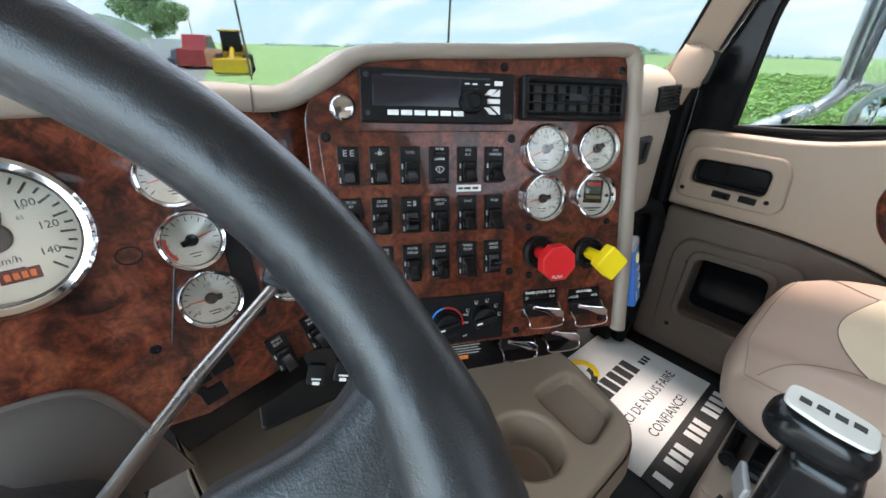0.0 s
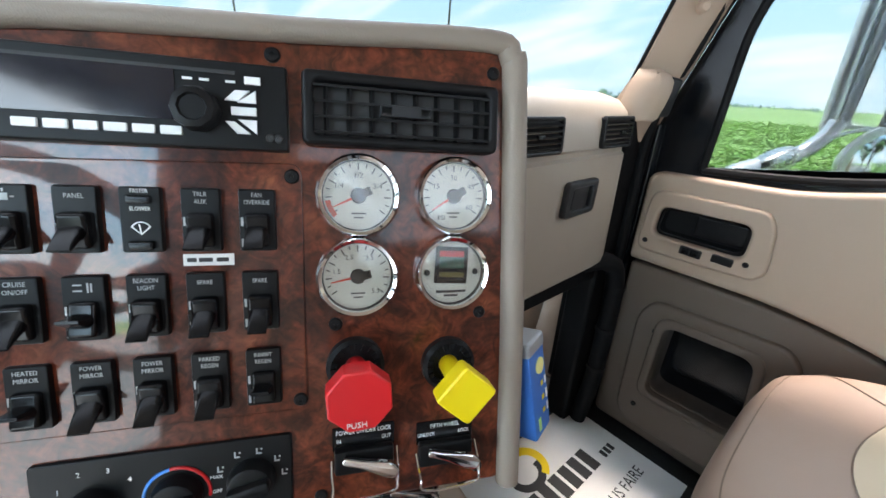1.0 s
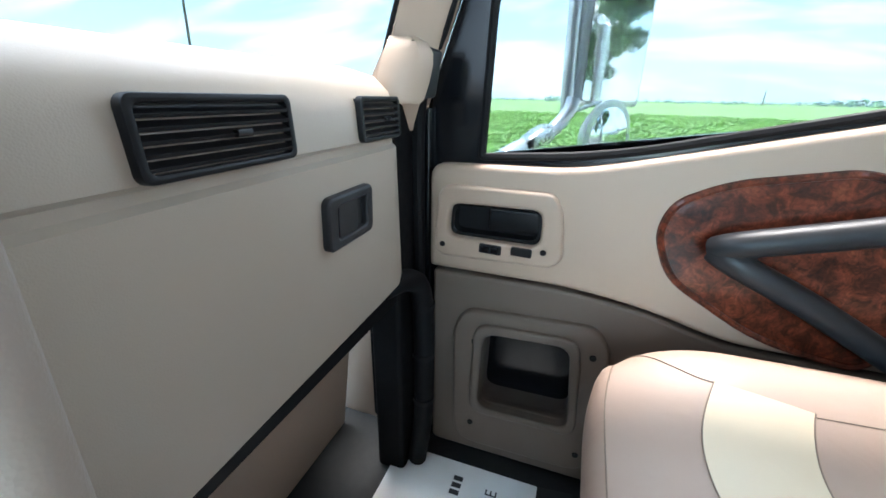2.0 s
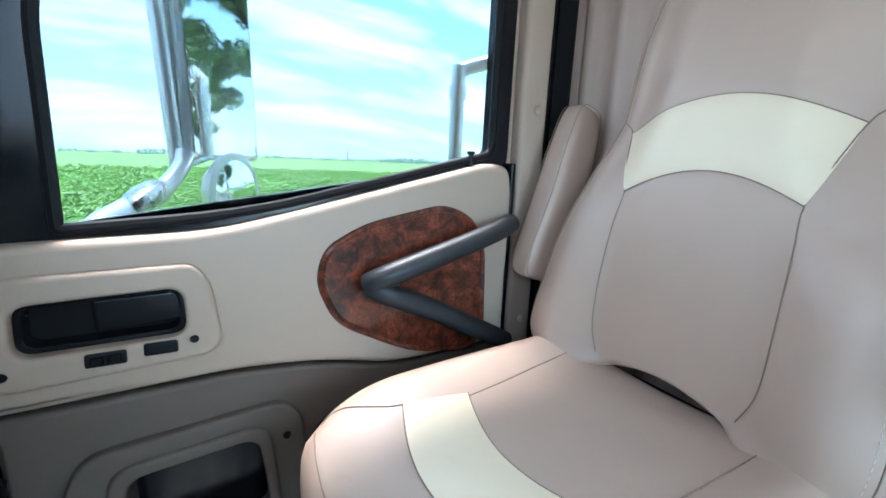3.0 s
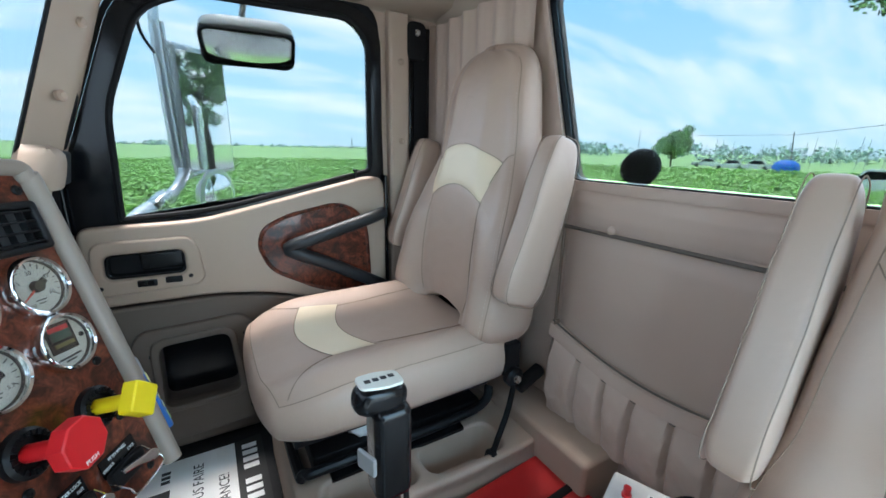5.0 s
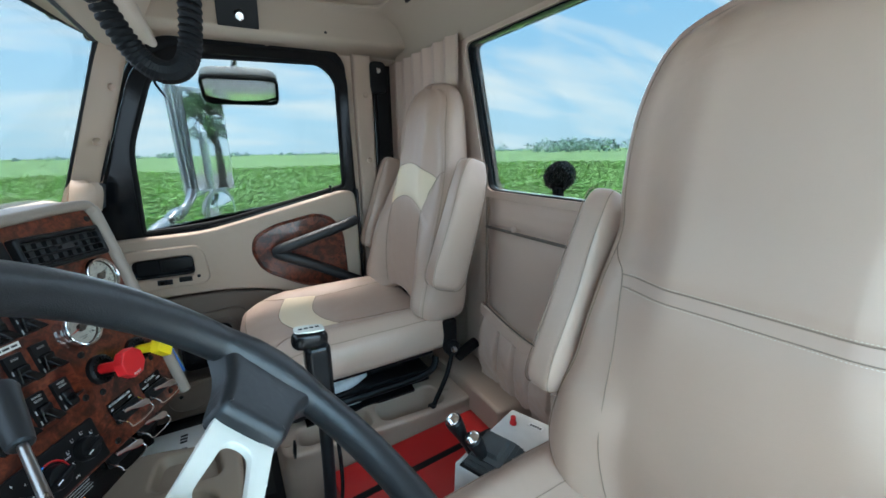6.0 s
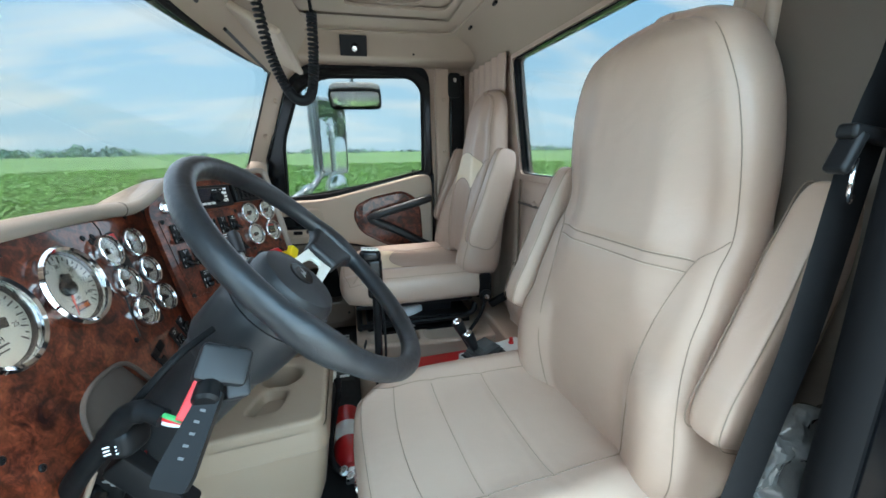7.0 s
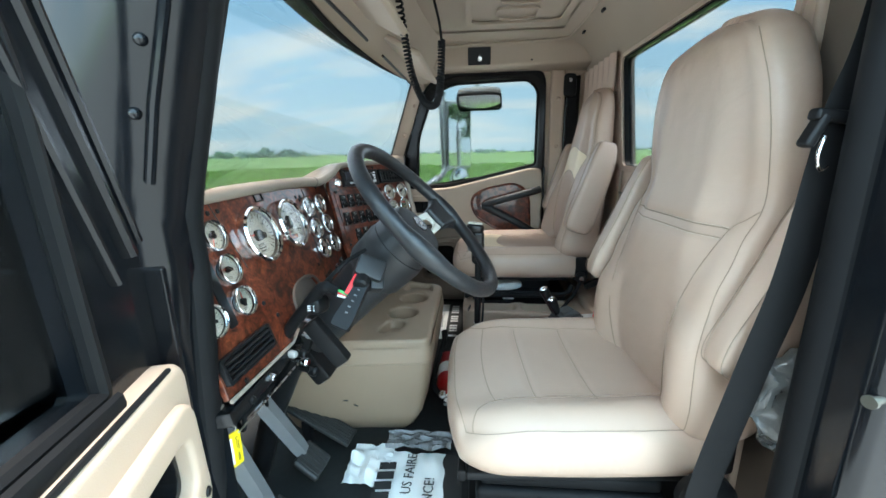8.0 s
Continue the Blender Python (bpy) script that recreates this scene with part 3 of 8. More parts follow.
# windscreen: bowed sheet leaning back, with its black edge band
def screen_y(x, z):
    return 0.475 + 0.10 * (1 - ((x - 0.39) / 0.80) ** 2) - 0.34 * (z - 0.98)
ws = thing("windscreen", "curved windscreen with black edge band", "windscreen", kind="structure")
rows = []
for side in (0, 1):
    # black block added to fill the dark void under the gauge panel
    for i in (range(33) if side == 0 else range(32, -1, -1)):
        x = -0.42 + 1.62 * i / 32
        rows.append([Vector((x, screen_y(x, z) + 0.005 * side, z)) for z in (0.84, 1.0, 1.2, 1.42)])
gl = part("pane", loft(rows, False, False), GLASS, ws)
gl.visible_shadow = False
for sgn, xe in ((1, 1.185), (-1, -0.405)):
    P = [Vector((xe - sgn * 0.014 * max(0, (z - 1.34) / 0.06), screen_y(xe, z) - 0.004, z)) for z in (0.84, 1.0, 1.2, 1.34, 1.40)]
    part("edge_band", tube(P, 0.012, 8, flat=(1.6, 0.5), up=(0, 1, 0)), RUBBER, ws)
P = [Vector((-0.42 + 1.62 * i / 24, screen_y(-0.42 + 1.62 * i / 24, 1.395) - 0.004, 1.395)) for i in range(25)]
part("edge_band", tube(P, 0.014, 8), RUBBER, ws)

ev = []
for i in range(25):
    x = -0.50 + 1.78 * i / 24
    y0 = screen_y(min(max(x, -0.42), 1.2), 1.44) + 0.012
    ev.append([Vector((x, y0, 1.475)), Vector((x, y0 + 0.06, 1.468)), Vector((x, y0 + 0.115, 1.445)), Vector((x, y0 + 0.118, 1.452)), Vector((x, y0 + 0.06, 1.478)), Vector((x, y0, 1.485))])
solid("roof_visor", loft(ev), surface("grey_visor", (0.30, 0.31, 0.30), 0.4, spread=0.1, bump=0.05), "grey outer sun visor over the windscreen", "sun visor", "structure")

# windscreen pillars
def pillar(sgn, name, label):
    e = thing(name, label, "pillar trim", kind="structure")
    X = (lambda x: x) if sgn > 0 else (lambda x: 0.78 - x)
    rows = []
    for z, dy in ((0.86, 0.0), (0.95, 0.0), (1.0, 0.0), (1.1, 0.0), (1.2, 0.0), (1.3, 0.0), (1.38, 0.0), (1.46, 0.0)):
        c = -0.33 * (z - 1.1)
        w = 0.02 if z < 1.0 else 0.0
        sec = [(1.285, 0.375 + c), (1.262, 0.372 + c), (1.235, 0.383 + c), (1.20 - w, 0.41 + c), (1.172 - w, 0.425 + c), (1.172 - w, 0.434 + c), (1.19, 0.440 + c), (1.30, 0.46 + c), (1.31, 0.40 + c)]
        rows.append([Vector((X(x), y, z)) for x, y in sec])
    part("cover", loft(rows), TAN, e)
    for x, y, z in ((1.231, 0.333, 1.268), (1.213, 0.388, 1.11), (1.228, 0.36, 1.40)):
        part("button", lathe([(0, 0.010), (0.007, 0.009), (0.0115, 0.004), (0.012, -0.004)], T(X(x), y, z) @ R("Z", -35 * sgn) @ R("X", 90), 18), TAN_DARK, e)
    return e
pil = pillar(1, "pillar_right", "beige windscreen pillar cover with push buttons")
part("grip_clip", plate(round_poly([(-0.020, -0.040), (0.016, -0.036), (0.024, 0.036), (-0.012, 0.040)], 0.006), [], 0.022, frame_of((1.214, 0.424, 0.955), (0.96, -0.28, 0), (0.14, -0.16, 1)), 0.006, 3), COLUMN, pil, "dark plastic clip")
foot = []
for z, w in ((0.908, 0.0), (0.914, 0.004), (0.94, 0.006), (0.965, 0.006), (0.982, 0.003), (0.995, -0.006), (1.004, -0.022)):
    c, lean = -0.16 * (z - 0.916), 0.20 * (z - 0.916)
    out_ = [(1.128 - w, 0.452), (1.131 - w, 0.430), (1.139, 0.418 - w), (1.156, 0.411 - w), (1.172 + w, 0.409 - w), (1.180 + w, 0.418), (1.182 + w, 0.47), (1.128, 0.47)]
    foot.append([Vector((x + lean + (0.5 * max(0, z - 0.975) if x < 1.13 else 0), y + c, z)) for x, y in out_])
part("foot_cover", loft(foot), TAN, pil)
part("dark_post", box(0.10, 0.07, 0.86, T(1.228, 0.495, 0.485), 0.012, 3), RUBBER, pil, "black rubber covered door post")
part("post_seal", tube(smooth_path([(1.262, 0.452, 0.10), (1.262, 0.452, 0.60), (1.258, 0.448, 0.90), (1.262, 0.40, 1.05), (1.266, 0.34, 1.25)], 6), 0.013, 10), RUBBER, pil)
hs = thing("drain_hose", "black ribbed hose beside the passenger footwell", "hose")
part("hose", tube(smooth_path([(1.13, 0.47, 0.585), (1.175, 0.440, 0.590), (1.205, 0.424, 0.55), (1.212, 0.420, 0.40), (1.214, 0.424, 0.22), (1.216, 0.44, 0.085)], 8), 0.022, 14), RUBBER, hs)
for z in (0.52, 0.40, 0.28):
    part("clamp", tube([(1.211, 0.421, z - 0.006), (1.211, 0.421, z + 0.006)], 0.0238, 14), BLACK, hs)

# left door opening: black painted jamb, sill and rear post
jb = thing("door_jamb", "black painted steel jamb of the open driver door", "door jamb", kind="structure")
rows = []
for z in (0.0, 0.3, 0.6, 0.75, 0.86, 0.93, 1.0, 1.1, 1.2, 1.3, 1.42):
    c = 0.027 - 0.31 * max(0, z - 0.93)
    f = 0.0 if z > 0.8 else -0.02 if z > 0.65 else -0.035
    sec = [(-0.475, 0.43 + c), (-0.485, 0.405 + c), (-0.52, 0.385 + c - f), (-0.56, 0.395 + c - f), (-0.60, 0.43 + c - f), (-0.62, 0.50 + c), (-0.62, 0.60 + c), (-0.475, 0.60 + c)]
    rows.append([Vector((x, y, z)) for x, y in sec])
part("front_post", loft(rows), PAINTB, jb)
part("front_seal", tube(smooth_path([(-0.497, 0.465, 0.1), (-0.50, 0.45, 0.5), (-0.50, 0.425, 0.80), (-0.498, 0.420, 0.93), (-0.497, 0.372, 1.1), (-0.497, 0.297, 1.34), (-0.497, 0.22, 1.41), (-0.497, -0.2, 1.42)], 8), 0.015, 10, flat=(1.0, 1.5)), RUBBER, jb)
for y, z in ((0.372, 1.15), (0.398, 1.067)):
    part("bolt_head", lathe([(0, 0.007), (0.004, 0.006), (0.007, 0.003), (0.008, 0)], T(-0.587, y + 0.003, z) @ R("Z", -52) @ R("X", 90), 16), PAINTB, jb)
part("post_flange", tube([(-0.574, 0.41, 0.98), (-0.578, 0.38, 1.08), (-0.575, 0.335, 1.22), (-0.575, 0.285, 1.38)], 0.006, 8), PAINTB, jb)
part("hinge_pillar", box(0.02, 0.16, 0.84, T(1.318, 0.532, 0.50), 0.006), RUBBER, jb)
part("rear_post", box(0.10, 0.14, 1.5, T(-0.55, -0.575, 0.75), 0.02, 3), PAINTB, jb)
part("rear_seal", tube([(-0.515, -0.500, 0.05), (-0.515, -0.505, 0.8), (-0.515, -0.50, 1.40)], 0.017, 10, flat=(1.0, 1.4)), RUBBER, jb)
part("sill", box(0.16, 1.0, 0.10, T(-0.55, -0.02, 0.01), 0.012), PAINTB, jb)
part("roof_rail", box(0.12, 1.15, 0.10, T(-0.565, -0.10, 1.46), 0.02, 3), PAINTB, jb)
part("front_wing_panel", box(0.05, 0.60, 0.95, T(-0.60, 0.86, 0.40), 0.01), PAINTB, jb)
part("striker", lathe([(0.017, 0), (0.017, 0.012), (0.009, 0.014), (0.009, 0.045), (0.014, 0.047), (0.014, 0.056), (0, 0.056)], T(-0.592, -0.530, 0.708) @ R("X", -90) @ R("Y", -20) @ Matrix.Scale(0.6, 4), 18), surface("dull_zinc", (0.07, 0.063, 0.05), 0.45, 0.4, bump=0.1), jb, "zinc plated door striker bolt")
part("wall_left_quarter", box(0.03, 0.20, 1.45, T(-0.50, -0.68, 0.75)), TAN_DARK, jb)

# firewall and the dark space under the dash
solid("firewall", box(1.9, 0.04, 0.86, T(0.39, 0.94, 0.37)), MATB, "black insulated firewall", "firewall", "structure")
solid("kick_panel", box(0.62, 0.03, 0.42, T(0.95, 0.66, 0.28) @ R("X", 8), 0.01), TAN_DARK, "taupe kick panel under the passenger dash", "trim panel", "structure")
# pocket liner brown, darkened for shade inside the pockets; column cover shares it
LINER = surface("shaded_liner_brown", (0.085, 0.062, 0.050), 0.7, spread=0.15, coarse=15)
# ---- cab doors: one pattern, the passenger door shut and the driver door swung open ----
def door(name, label, m, flip):
    d = thing(name, label, "door")
    M = m @ (Matrix.Diagonal((-1, 1, 1, 1)) if flip else I4)
    # local: x 0 is the inner face of the trim and x grows outwards, y 0 is the front edge
    F = lambda x: M @ frame_of((x, -0.44, 0), (0, -1, 0), (0, 0, 1))
    def put(nm, bm, mat_, parent=d, lab="", smooth=True):
        return part(nm, bm, mat_, parent, lab, smooth)
    upper = round_poly([(0.43, 0.585), (0.43, 0.800), (0.16, 0.806), (0.04, 0.832), (-0.33, 0.918), (-0.385, 0.912), (-0.395, 0.86), (-0.395, 0.52), (-0.12, 0.525), (0.0, 0.562), (0.14, 0.583)], [0.01, 0.03, 0.1, 0.1, 0.05, 0.03, 0.02, 0.01, 0.1, 0.1, 0.1])
    latch_hole = round_poly([(0.384, 0.728), (0.208, 0.730), (0.208, 0.658), (0.388, 0.660)], 0.022)
    up_part = put("upper_panel", plate(yz(upper), [yz(latch_hole)], 0.05, F(0.045), 0.012, 4), TAN)
    lower = round_poly([(0.425, 0.10), (0.425, 0.575), (0.14, 0.573), (0.0, 0.552), (-0.12, 0.515), (-0.39, 0.51), (-0.39, 0.10)], [0.02, 0.01, 0.1, 0.1, 0.1, 0.02, 0.02])
    pocket = round_poly([(0.303, 0.452), (0.126, 0.459), (0.108, 0.258), (0.307, 0.254)], 0.03)
    side_pocket = round_poly([(0.03, 0.44), (-0.30, 0.44), (-0.30, 0.20), (0.04, 0.20)], 0.03)
    put("lower_panel", plate(yz(lower), [yz(pocket), yz(side_pocket)], 0.03, F(0.035), 0.008, 3), DOORLOW)
    frame_out = round_poly([(0.345, 0.500), (0.085, 0.510), (0.052, 0.47), (0.048, 0.14), (0.365, 0.135), (0.372, 0.45)], 0.06)
    put("pocket_frame", plate(yz(frame_out), [yz(pocket)], 0.016, F(0.006), 0.007, 4), DOORLOW)
    put("pocket_rim", plate(yz(round_poly([(0.324, 0.474), (0.108, 0.481), (0.088, 0.240), (0.328, 0.236)], 0.04)), [yz(pocket)], 0.012, F(-0.006), 0.006, 4), DOORLOW)
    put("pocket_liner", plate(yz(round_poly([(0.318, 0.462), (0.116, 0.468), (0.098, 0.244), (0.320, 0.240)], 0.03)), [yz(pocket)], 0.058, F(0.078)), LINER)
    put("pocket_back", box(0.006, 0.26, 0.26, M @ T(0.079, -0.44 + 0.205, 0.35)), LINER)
    put("pocket_liner", box(0.01, 0.36, 0.28, M @ T(0.055, -0.44 - 0.13, 0.32)), RUBBER)
    for y, z in ((0.322, 0.425), (0.082, 0.445), (0.322, 0.20), (0.082, 0.19)):
        put("screw", lathe([(0, 0.001), (0.006, 0.002), (0.007, 0)], M @ T(-0.011, -0.44 + y, z) @ R("Y", -90), 12), BLACK)
    # latch: recessed black cup with its paddle, and the switch strip under it
    put("latch_bezel", plate(yz(round_poly([(0.408, 0.764), (0.190, 0.764), (0.172, 0.73), (0.164, 0.642), (0.182, 0.622), (0.418, 0.616)], 0.032)), [yz(latch_hole)], 0.016, F(0.001), 0.007, 4), TAN)
    put("latch_cup", plate(yz(round_poly([(0.384, 0.728), (0.208, 0.730), (0.208, 0.658), (0.388, 0.660)], 0.02)), [yz(round_poly([(0.376, 0.721), (0.216, 0.723), (0.216, 0.666), (0.380, 0.668)], 0.016))], 0.03, F(0.032), 0.002), GLOSSB)
    put("latch_back", box(0.006, 0.22, 0.08, M @ T(0.033, -0.44 + 0.295, 0.70)), BLACK)
    pad_ = put("latch_paddle", box(0.018, 0.105, 0.047, M @ T(0.012, -0.44 + 0.258, 0.70) @ R("Z", 3), 0.006, 3), GLOSSB)
    sw = put("window_switch", box(0.010, 0.044, 0.019, M @ T(-0.0145, -0.44 + 0.300, 0.645) @ R("X", 2), 0.003), BLACK)
    put("rocker", box(0.008, 0.014, 0.012, M @ T(-0.0195, -0.44 + 0.309, 0.645), 0.002), GLOSSB, sw)
    put("rocker", box(0.008, 0.014, 0.012, M @ T(-0.0195, -0.44 + 0.291, 0.6455), 0.002), GLOSSB, sw)
    put("switch_blank", box(0.008, 0.040, 0.018, M @ T(-0.0145, -0.44 + 0.240, 0.647) @ R("X", 2), 0.003), BLACK)
    for y, z in ((0.398, 0.643), (0.200, 0.652)):
        put("screw", lathe([(0, 0.001), (0.005, 0.002), (0.006, 0)], M @ T(-0.0155, -0.44 + y, z) @ R("Y", -90), 12), BLACK)
    # wood inlay and the angled pull
    inlay = round_poly([(0.018, 0.712), (0.004, 0.765), (-0.066, 0.802), (-0.225, 0.832), (-0.290, 0.805), (-0.322, 0.745), (-0.330, 0.562), (-0.30, 0.525), (-0.165, 0.545), (-0.012, 0.635)], [0.03, 0.04, 0.08, 0.06, 0.05, 0.05, 0.04, 0.03, 0.1, 0.06], 6)
    put("wood_inlay", plate(yz(inlay), [], 0.010, F(0.002), 0.004, 3), BURL, d, "glossy burl wood inlay")
    put("inlay_rim", tube([M @ Vector((-0.006, y - 0.44, z)) for y, z in inlay], 0.0065, 8, True), BURL)
    arm1 = smooth_path([(-0.030, -0.06, 0.703), (-0.050, -0.09, 0.722), (-0.052, -0.20, 0.752), (-0.045, -0.32, 0.783), (-0.028, -0.378, 0.797)], 6)
    arm2 = smooth_path([(-0.030, -0.06, 0.703), (-0.048, -0.09, 0.688), (-0.050, -0.18, 0.645), (-0.042, -0.29, 0.583), (-0.025, -0.385, 0.528)], 6)
    put("pull_handle", tube([M @ Vector((p.x, p.y - 0.44, p.z)) for p in arm1], 0.0205, 12, flat=(1.0, 1.0)), COLUMN, d, "dark grey angled pull handle")
    put("pull_handle", tube([M @ Vector((p.x, p.y - 0.44, p.z)) for p in arm2], 0.0205, 12), COLUMN)
    put("pull_elbow", rounded_block(0.042, 0.062, 0.052, 3, m=M @ T(-0.038, -0.44 - 0.082, 0.704)), COLUMN)
    # window frame, gasket strip, glass, lock pin
    win = round_poly([(0.335, 0.814), (0.115, 0.828), (-0.352, 0.936), (-0.355, 1.34), (-0.30, 1.395), (0.12, 1.385), (0.235, 1.33), (0.325, 1.09)], [0.008, 0.1, 0.02, 0.06, 0.05, 0.08, 0.06, 0.05])
    outer = round_poly([(0.437, 0.780), (0.16, 0.787), (0.04, 0.81), (-0.33, 0.900), (-0.398, 0.91), (-0.400, 1.37), (-0.32, 1.435), (0.14, 1.425), (0.28, 1.355), (0.437, 0.93)], [0.01, 0.1, 0.1, 0.03, 0.02, 0.07, 0.05, 0.08, 0.08, 0.03])
    put("window_frame", plate(yz(outer), [yz(win)], 0.035, F(0.055), 0.006, 3), PAINTB)
    put("window_gasket", tube([M @ Vector((0.022, y - 0.44, z)) for y, z in win], 0.008, 8, True), RUBBER)
    g = put("window_glass", plate(yz(round_poly([(0.34, 0.807), (0.115, 0.820), (-0.357, 0.930), (-0.36, 1.345), (-0.30, 1.40), (0.12, 1.39), (0.24, 1.335), (0.33, 1.09)], 0.03)), [], 0.004, F(0.050)), GLASS)
    g.visible_shadow = False
    put("lock_pin", lathe([(0.004, 0), (0.004, 0.018), (0.003, 0.022), (0.0075, 0.026), (0.0075, 0.029), (0, 0.030)], M @ T(0.016, -0.44 - 0.297, 0.906) @ Matrix.Scale(1.15, 4), 12), BLACK)
    put("outer_skin", plate(yz(round_poly([(0.44, 0.08), (0.44, 0.80), (-0.40, 0.92), (-0.40, 0.08)], 0.03)), [], 0.012, F(0.085)), PAINTB)
    put("door_edge", box(0.085, 0.012, 0.82, M @ T(0.045, 0.0, 0.49), 0.004), PAINTB)
    put("door_edge", box(0.085, 0.012, 0.84, M @ T(0.045, -0.842, 0.50), 0.004), PAINTB)
    return d, M


door("door_passenger", "closed truck door with beige trim and burl wood inlay", T(1.27, 0.44, 0), False)
dd, DM = door("door_driver", "open black driver door with beige trim", T(-0.687, 0.309, 0) @ R("Z", -72.5), True)
# quarter light of the driver door: bright bar, channel and small catch
part("quarter_light_bar", tube([DM @ Vector((0.012, -0.44 + 0.10, 0.84)), DM @ Vector((0.012, -0.44 + 0.12, 1.39))], 0.009, 8, flat=(1.0, 0.7)), BLACK, dd)
part("bright_strip", tube([DM @ Vector((0.002, -0.44 + 0.118, 0.84)), DM @ Vector((0.002, -0.44 + 0.138, 1.39))], 0.0035, 6), CHROME, dd)
for pts, r_ in ((((0.415, 0.92), (0.262, 1.335), (0.13, 1.40)), 0.007), (((0.385, 0.90), (0.300, 1.13), (0.24, 1.32)), 0.005), (((0.432, 0.93), (0.29, 1.33)), 0.005)):
    part("frame_ridge", tube([DM @ Vector((0.019, -0.44 + y, z)) for y, z in pts], r_, 8), PAINTB, dd)
part("belt_strip", tube([DM @ Vector((0.010, -0.44 + y, z)) for y, z in ((0.335, 0.806), (0.115, 0.820), (-0.352, 0.928))], 0.009, 8, flat=(0.6, 1.2)), RUBBER, dd)
part("belt_strip", tube([DM @ Vector((0.000, -0.44 + y, z)) for y, z in ((0.40, 0.798), (0.16, 0.806), (0.04, 0.832), (-0.33, 0.918))], 0.003, 6), RUBBER, dd)
part("quarter_light_catch", box(0.014, 0.016, 0.05, DM @ T(-0.004, -0.44 + 0.085, 0.99), 0.004), STEEL, dd)
part("quarter_light_catch", box(0.012, 0.014, 0.04, DM @ T(-0.002, -0.44 + 0.105, 0.90), 0.004), GREYM, dd)
# ---- dashboard ----
SN = Vector((-0.409, -0.875, 0.258)).normalized()
SX = Vector((0, 0, 1)).cross(SN).normalized()
SY = SN.cross(SX)
tilt = radians(-2.2)
SX, SY = SX * math.cos(tilt) + SY * math.sin(tilt), SY * math.cos(tilt) - SX * math.sin(tilt)
SW = frame_of((0.268, 0.453, 0.960), SX, SY)      # switch panel: origin at the radio's top left corner, z towards the driver
GP = frame_of((0.0, 0.452, 0.73), (1, 0, 0), (0, 0.308, 1.0))   # gauge panel: z towards the driver


def sp(u, v, w=0.0):
    return SW @ T(u, v, w)


def gp(x, z, w=0.0):
    return GP @ T(x, (z - 0.73) / math.cos(math.atan(0.308)), w)


dash = thing("dashboard", "padded beige dashboard with burl wood panels", "dashboard")
# switch panel
sw_outline = round_poly([(-0.064, -0.045), (-0.030, -0.002), (0.005, 0.016), (0.15, 0.025), (0.352, 0.040), (0.362, 0.020), (0.374, -0.356), (0.008, -0.353), (-0.044, -0.335), (-0.056, -0.23)], [0.02, 0.03, 0.03, 0.05, 0.022, 0.012, 0.012, 0.01, 0.01, 0.05])
part("switch_panel", plate(sw_outline, [], 0.012, SW @ T(0, 0, -0.012), 0.002), BURL, dash, "glossy burl wood switch panel")
part("switch_insert", plate(round_poly([(-0.050, -0.070), (0.196, -0.066), (0.196, -0.262), (-0.034, -0.262)], 0.010), [], 0.0022, SW, 0.001), BURL, dash)
# soft rim over the top and down the right side, running left into the gauge hood
rim_pts = [sp(u, v, 0.002).translation for u, v in ((0.3765, -0.360), (0.3745, -0.2), (0.368, 0.004), (0.3635, 0.027), (0.343, 0.0385), (0.2, 0.0285), (0.06, 0.0205), (0.0, 0.012), (-0.035, -0.010))]
rim_pts += [Vector(p) for p in ((0.190, 0.490, 0.929), (0.12, 0.505, 0.932), (0.0, 0.512, 0.936), (-0.20, 0.512, 0.938), (-0.50, 0.505, 0.936))]
rim_path = smooth_path(rim_pts, 6)
thick = [0.0088 + 0.0022 * min(1, max(0, (24 - i) / 10)) + 0.0062 * min(1, max(0, (i - 38) / 22)) for i in range(len(rim_path))]
part("panel_rim", tube(rim_path, thick, 16), DASH, dash)
j_ = 57
pd_ = (rim_path[j_ + 1] - rim_path[j_ - 1]).normalized()
ps_ = pd_.cross(Vector((0, 0, 1))).normalized(); pu_ = ps_.cross(pd_)
part("pad_seam", tube([rim_path[j_] + (ps_ * math.cos(radians(a)) + pu_ * math.sin(radians(a))) * (thick[j_] + 0.0002) for a in range(0, 360, 20)], 0.0011, 6, True), PIPE, dash)
# top skin from the rim to the screen
front = [p + Vector((0, 0.003, 0.62 * w_)) for p, w_ in zip(rim_path[12:], thick[12:])]
rows = []
for k in range(9):
    t = k / 8
    row = []
    for p in front:
        ye = screen_y(min(max(p.x, -0.42), 1.18), 0.90) + 0.02
        y = p.y + (ye - p.y) * t
        z = p.z + 0.003 * math.sin(min(1, t * 4) * math.pi / 2) + (0.90 - p.z) * max(0, t - 0.15) ** 1.3
        row.append(Vector((p.x, y, z)))
    rows.append(row)
part("top_pad", loft(rows, False, False), DASH, dash)
# right cheek of the switch housing, underside and back
cheek = [sp(0.376, 0.030, -0.006).translation, sp(0.388, -0.359, -0.006).translation, Vector((0.64, 0.52, 0.57)), Vector((0.66, 0.62, 0.93))]
b = bmesh.new()
q = [b.verts.new(v) for v in cheek]; q2 = [b.verts.new(v + Vector((-0.03, 0.02, 0))) for v in cheek]
b.faces.new(q); b.faces.new(q2)
for i in range(4):
    b.faces.new((q[i], q[(i + 1) % 4], q2[(i + 1) % 4], q2[i]))
part("cheek", b, DASH, dash)
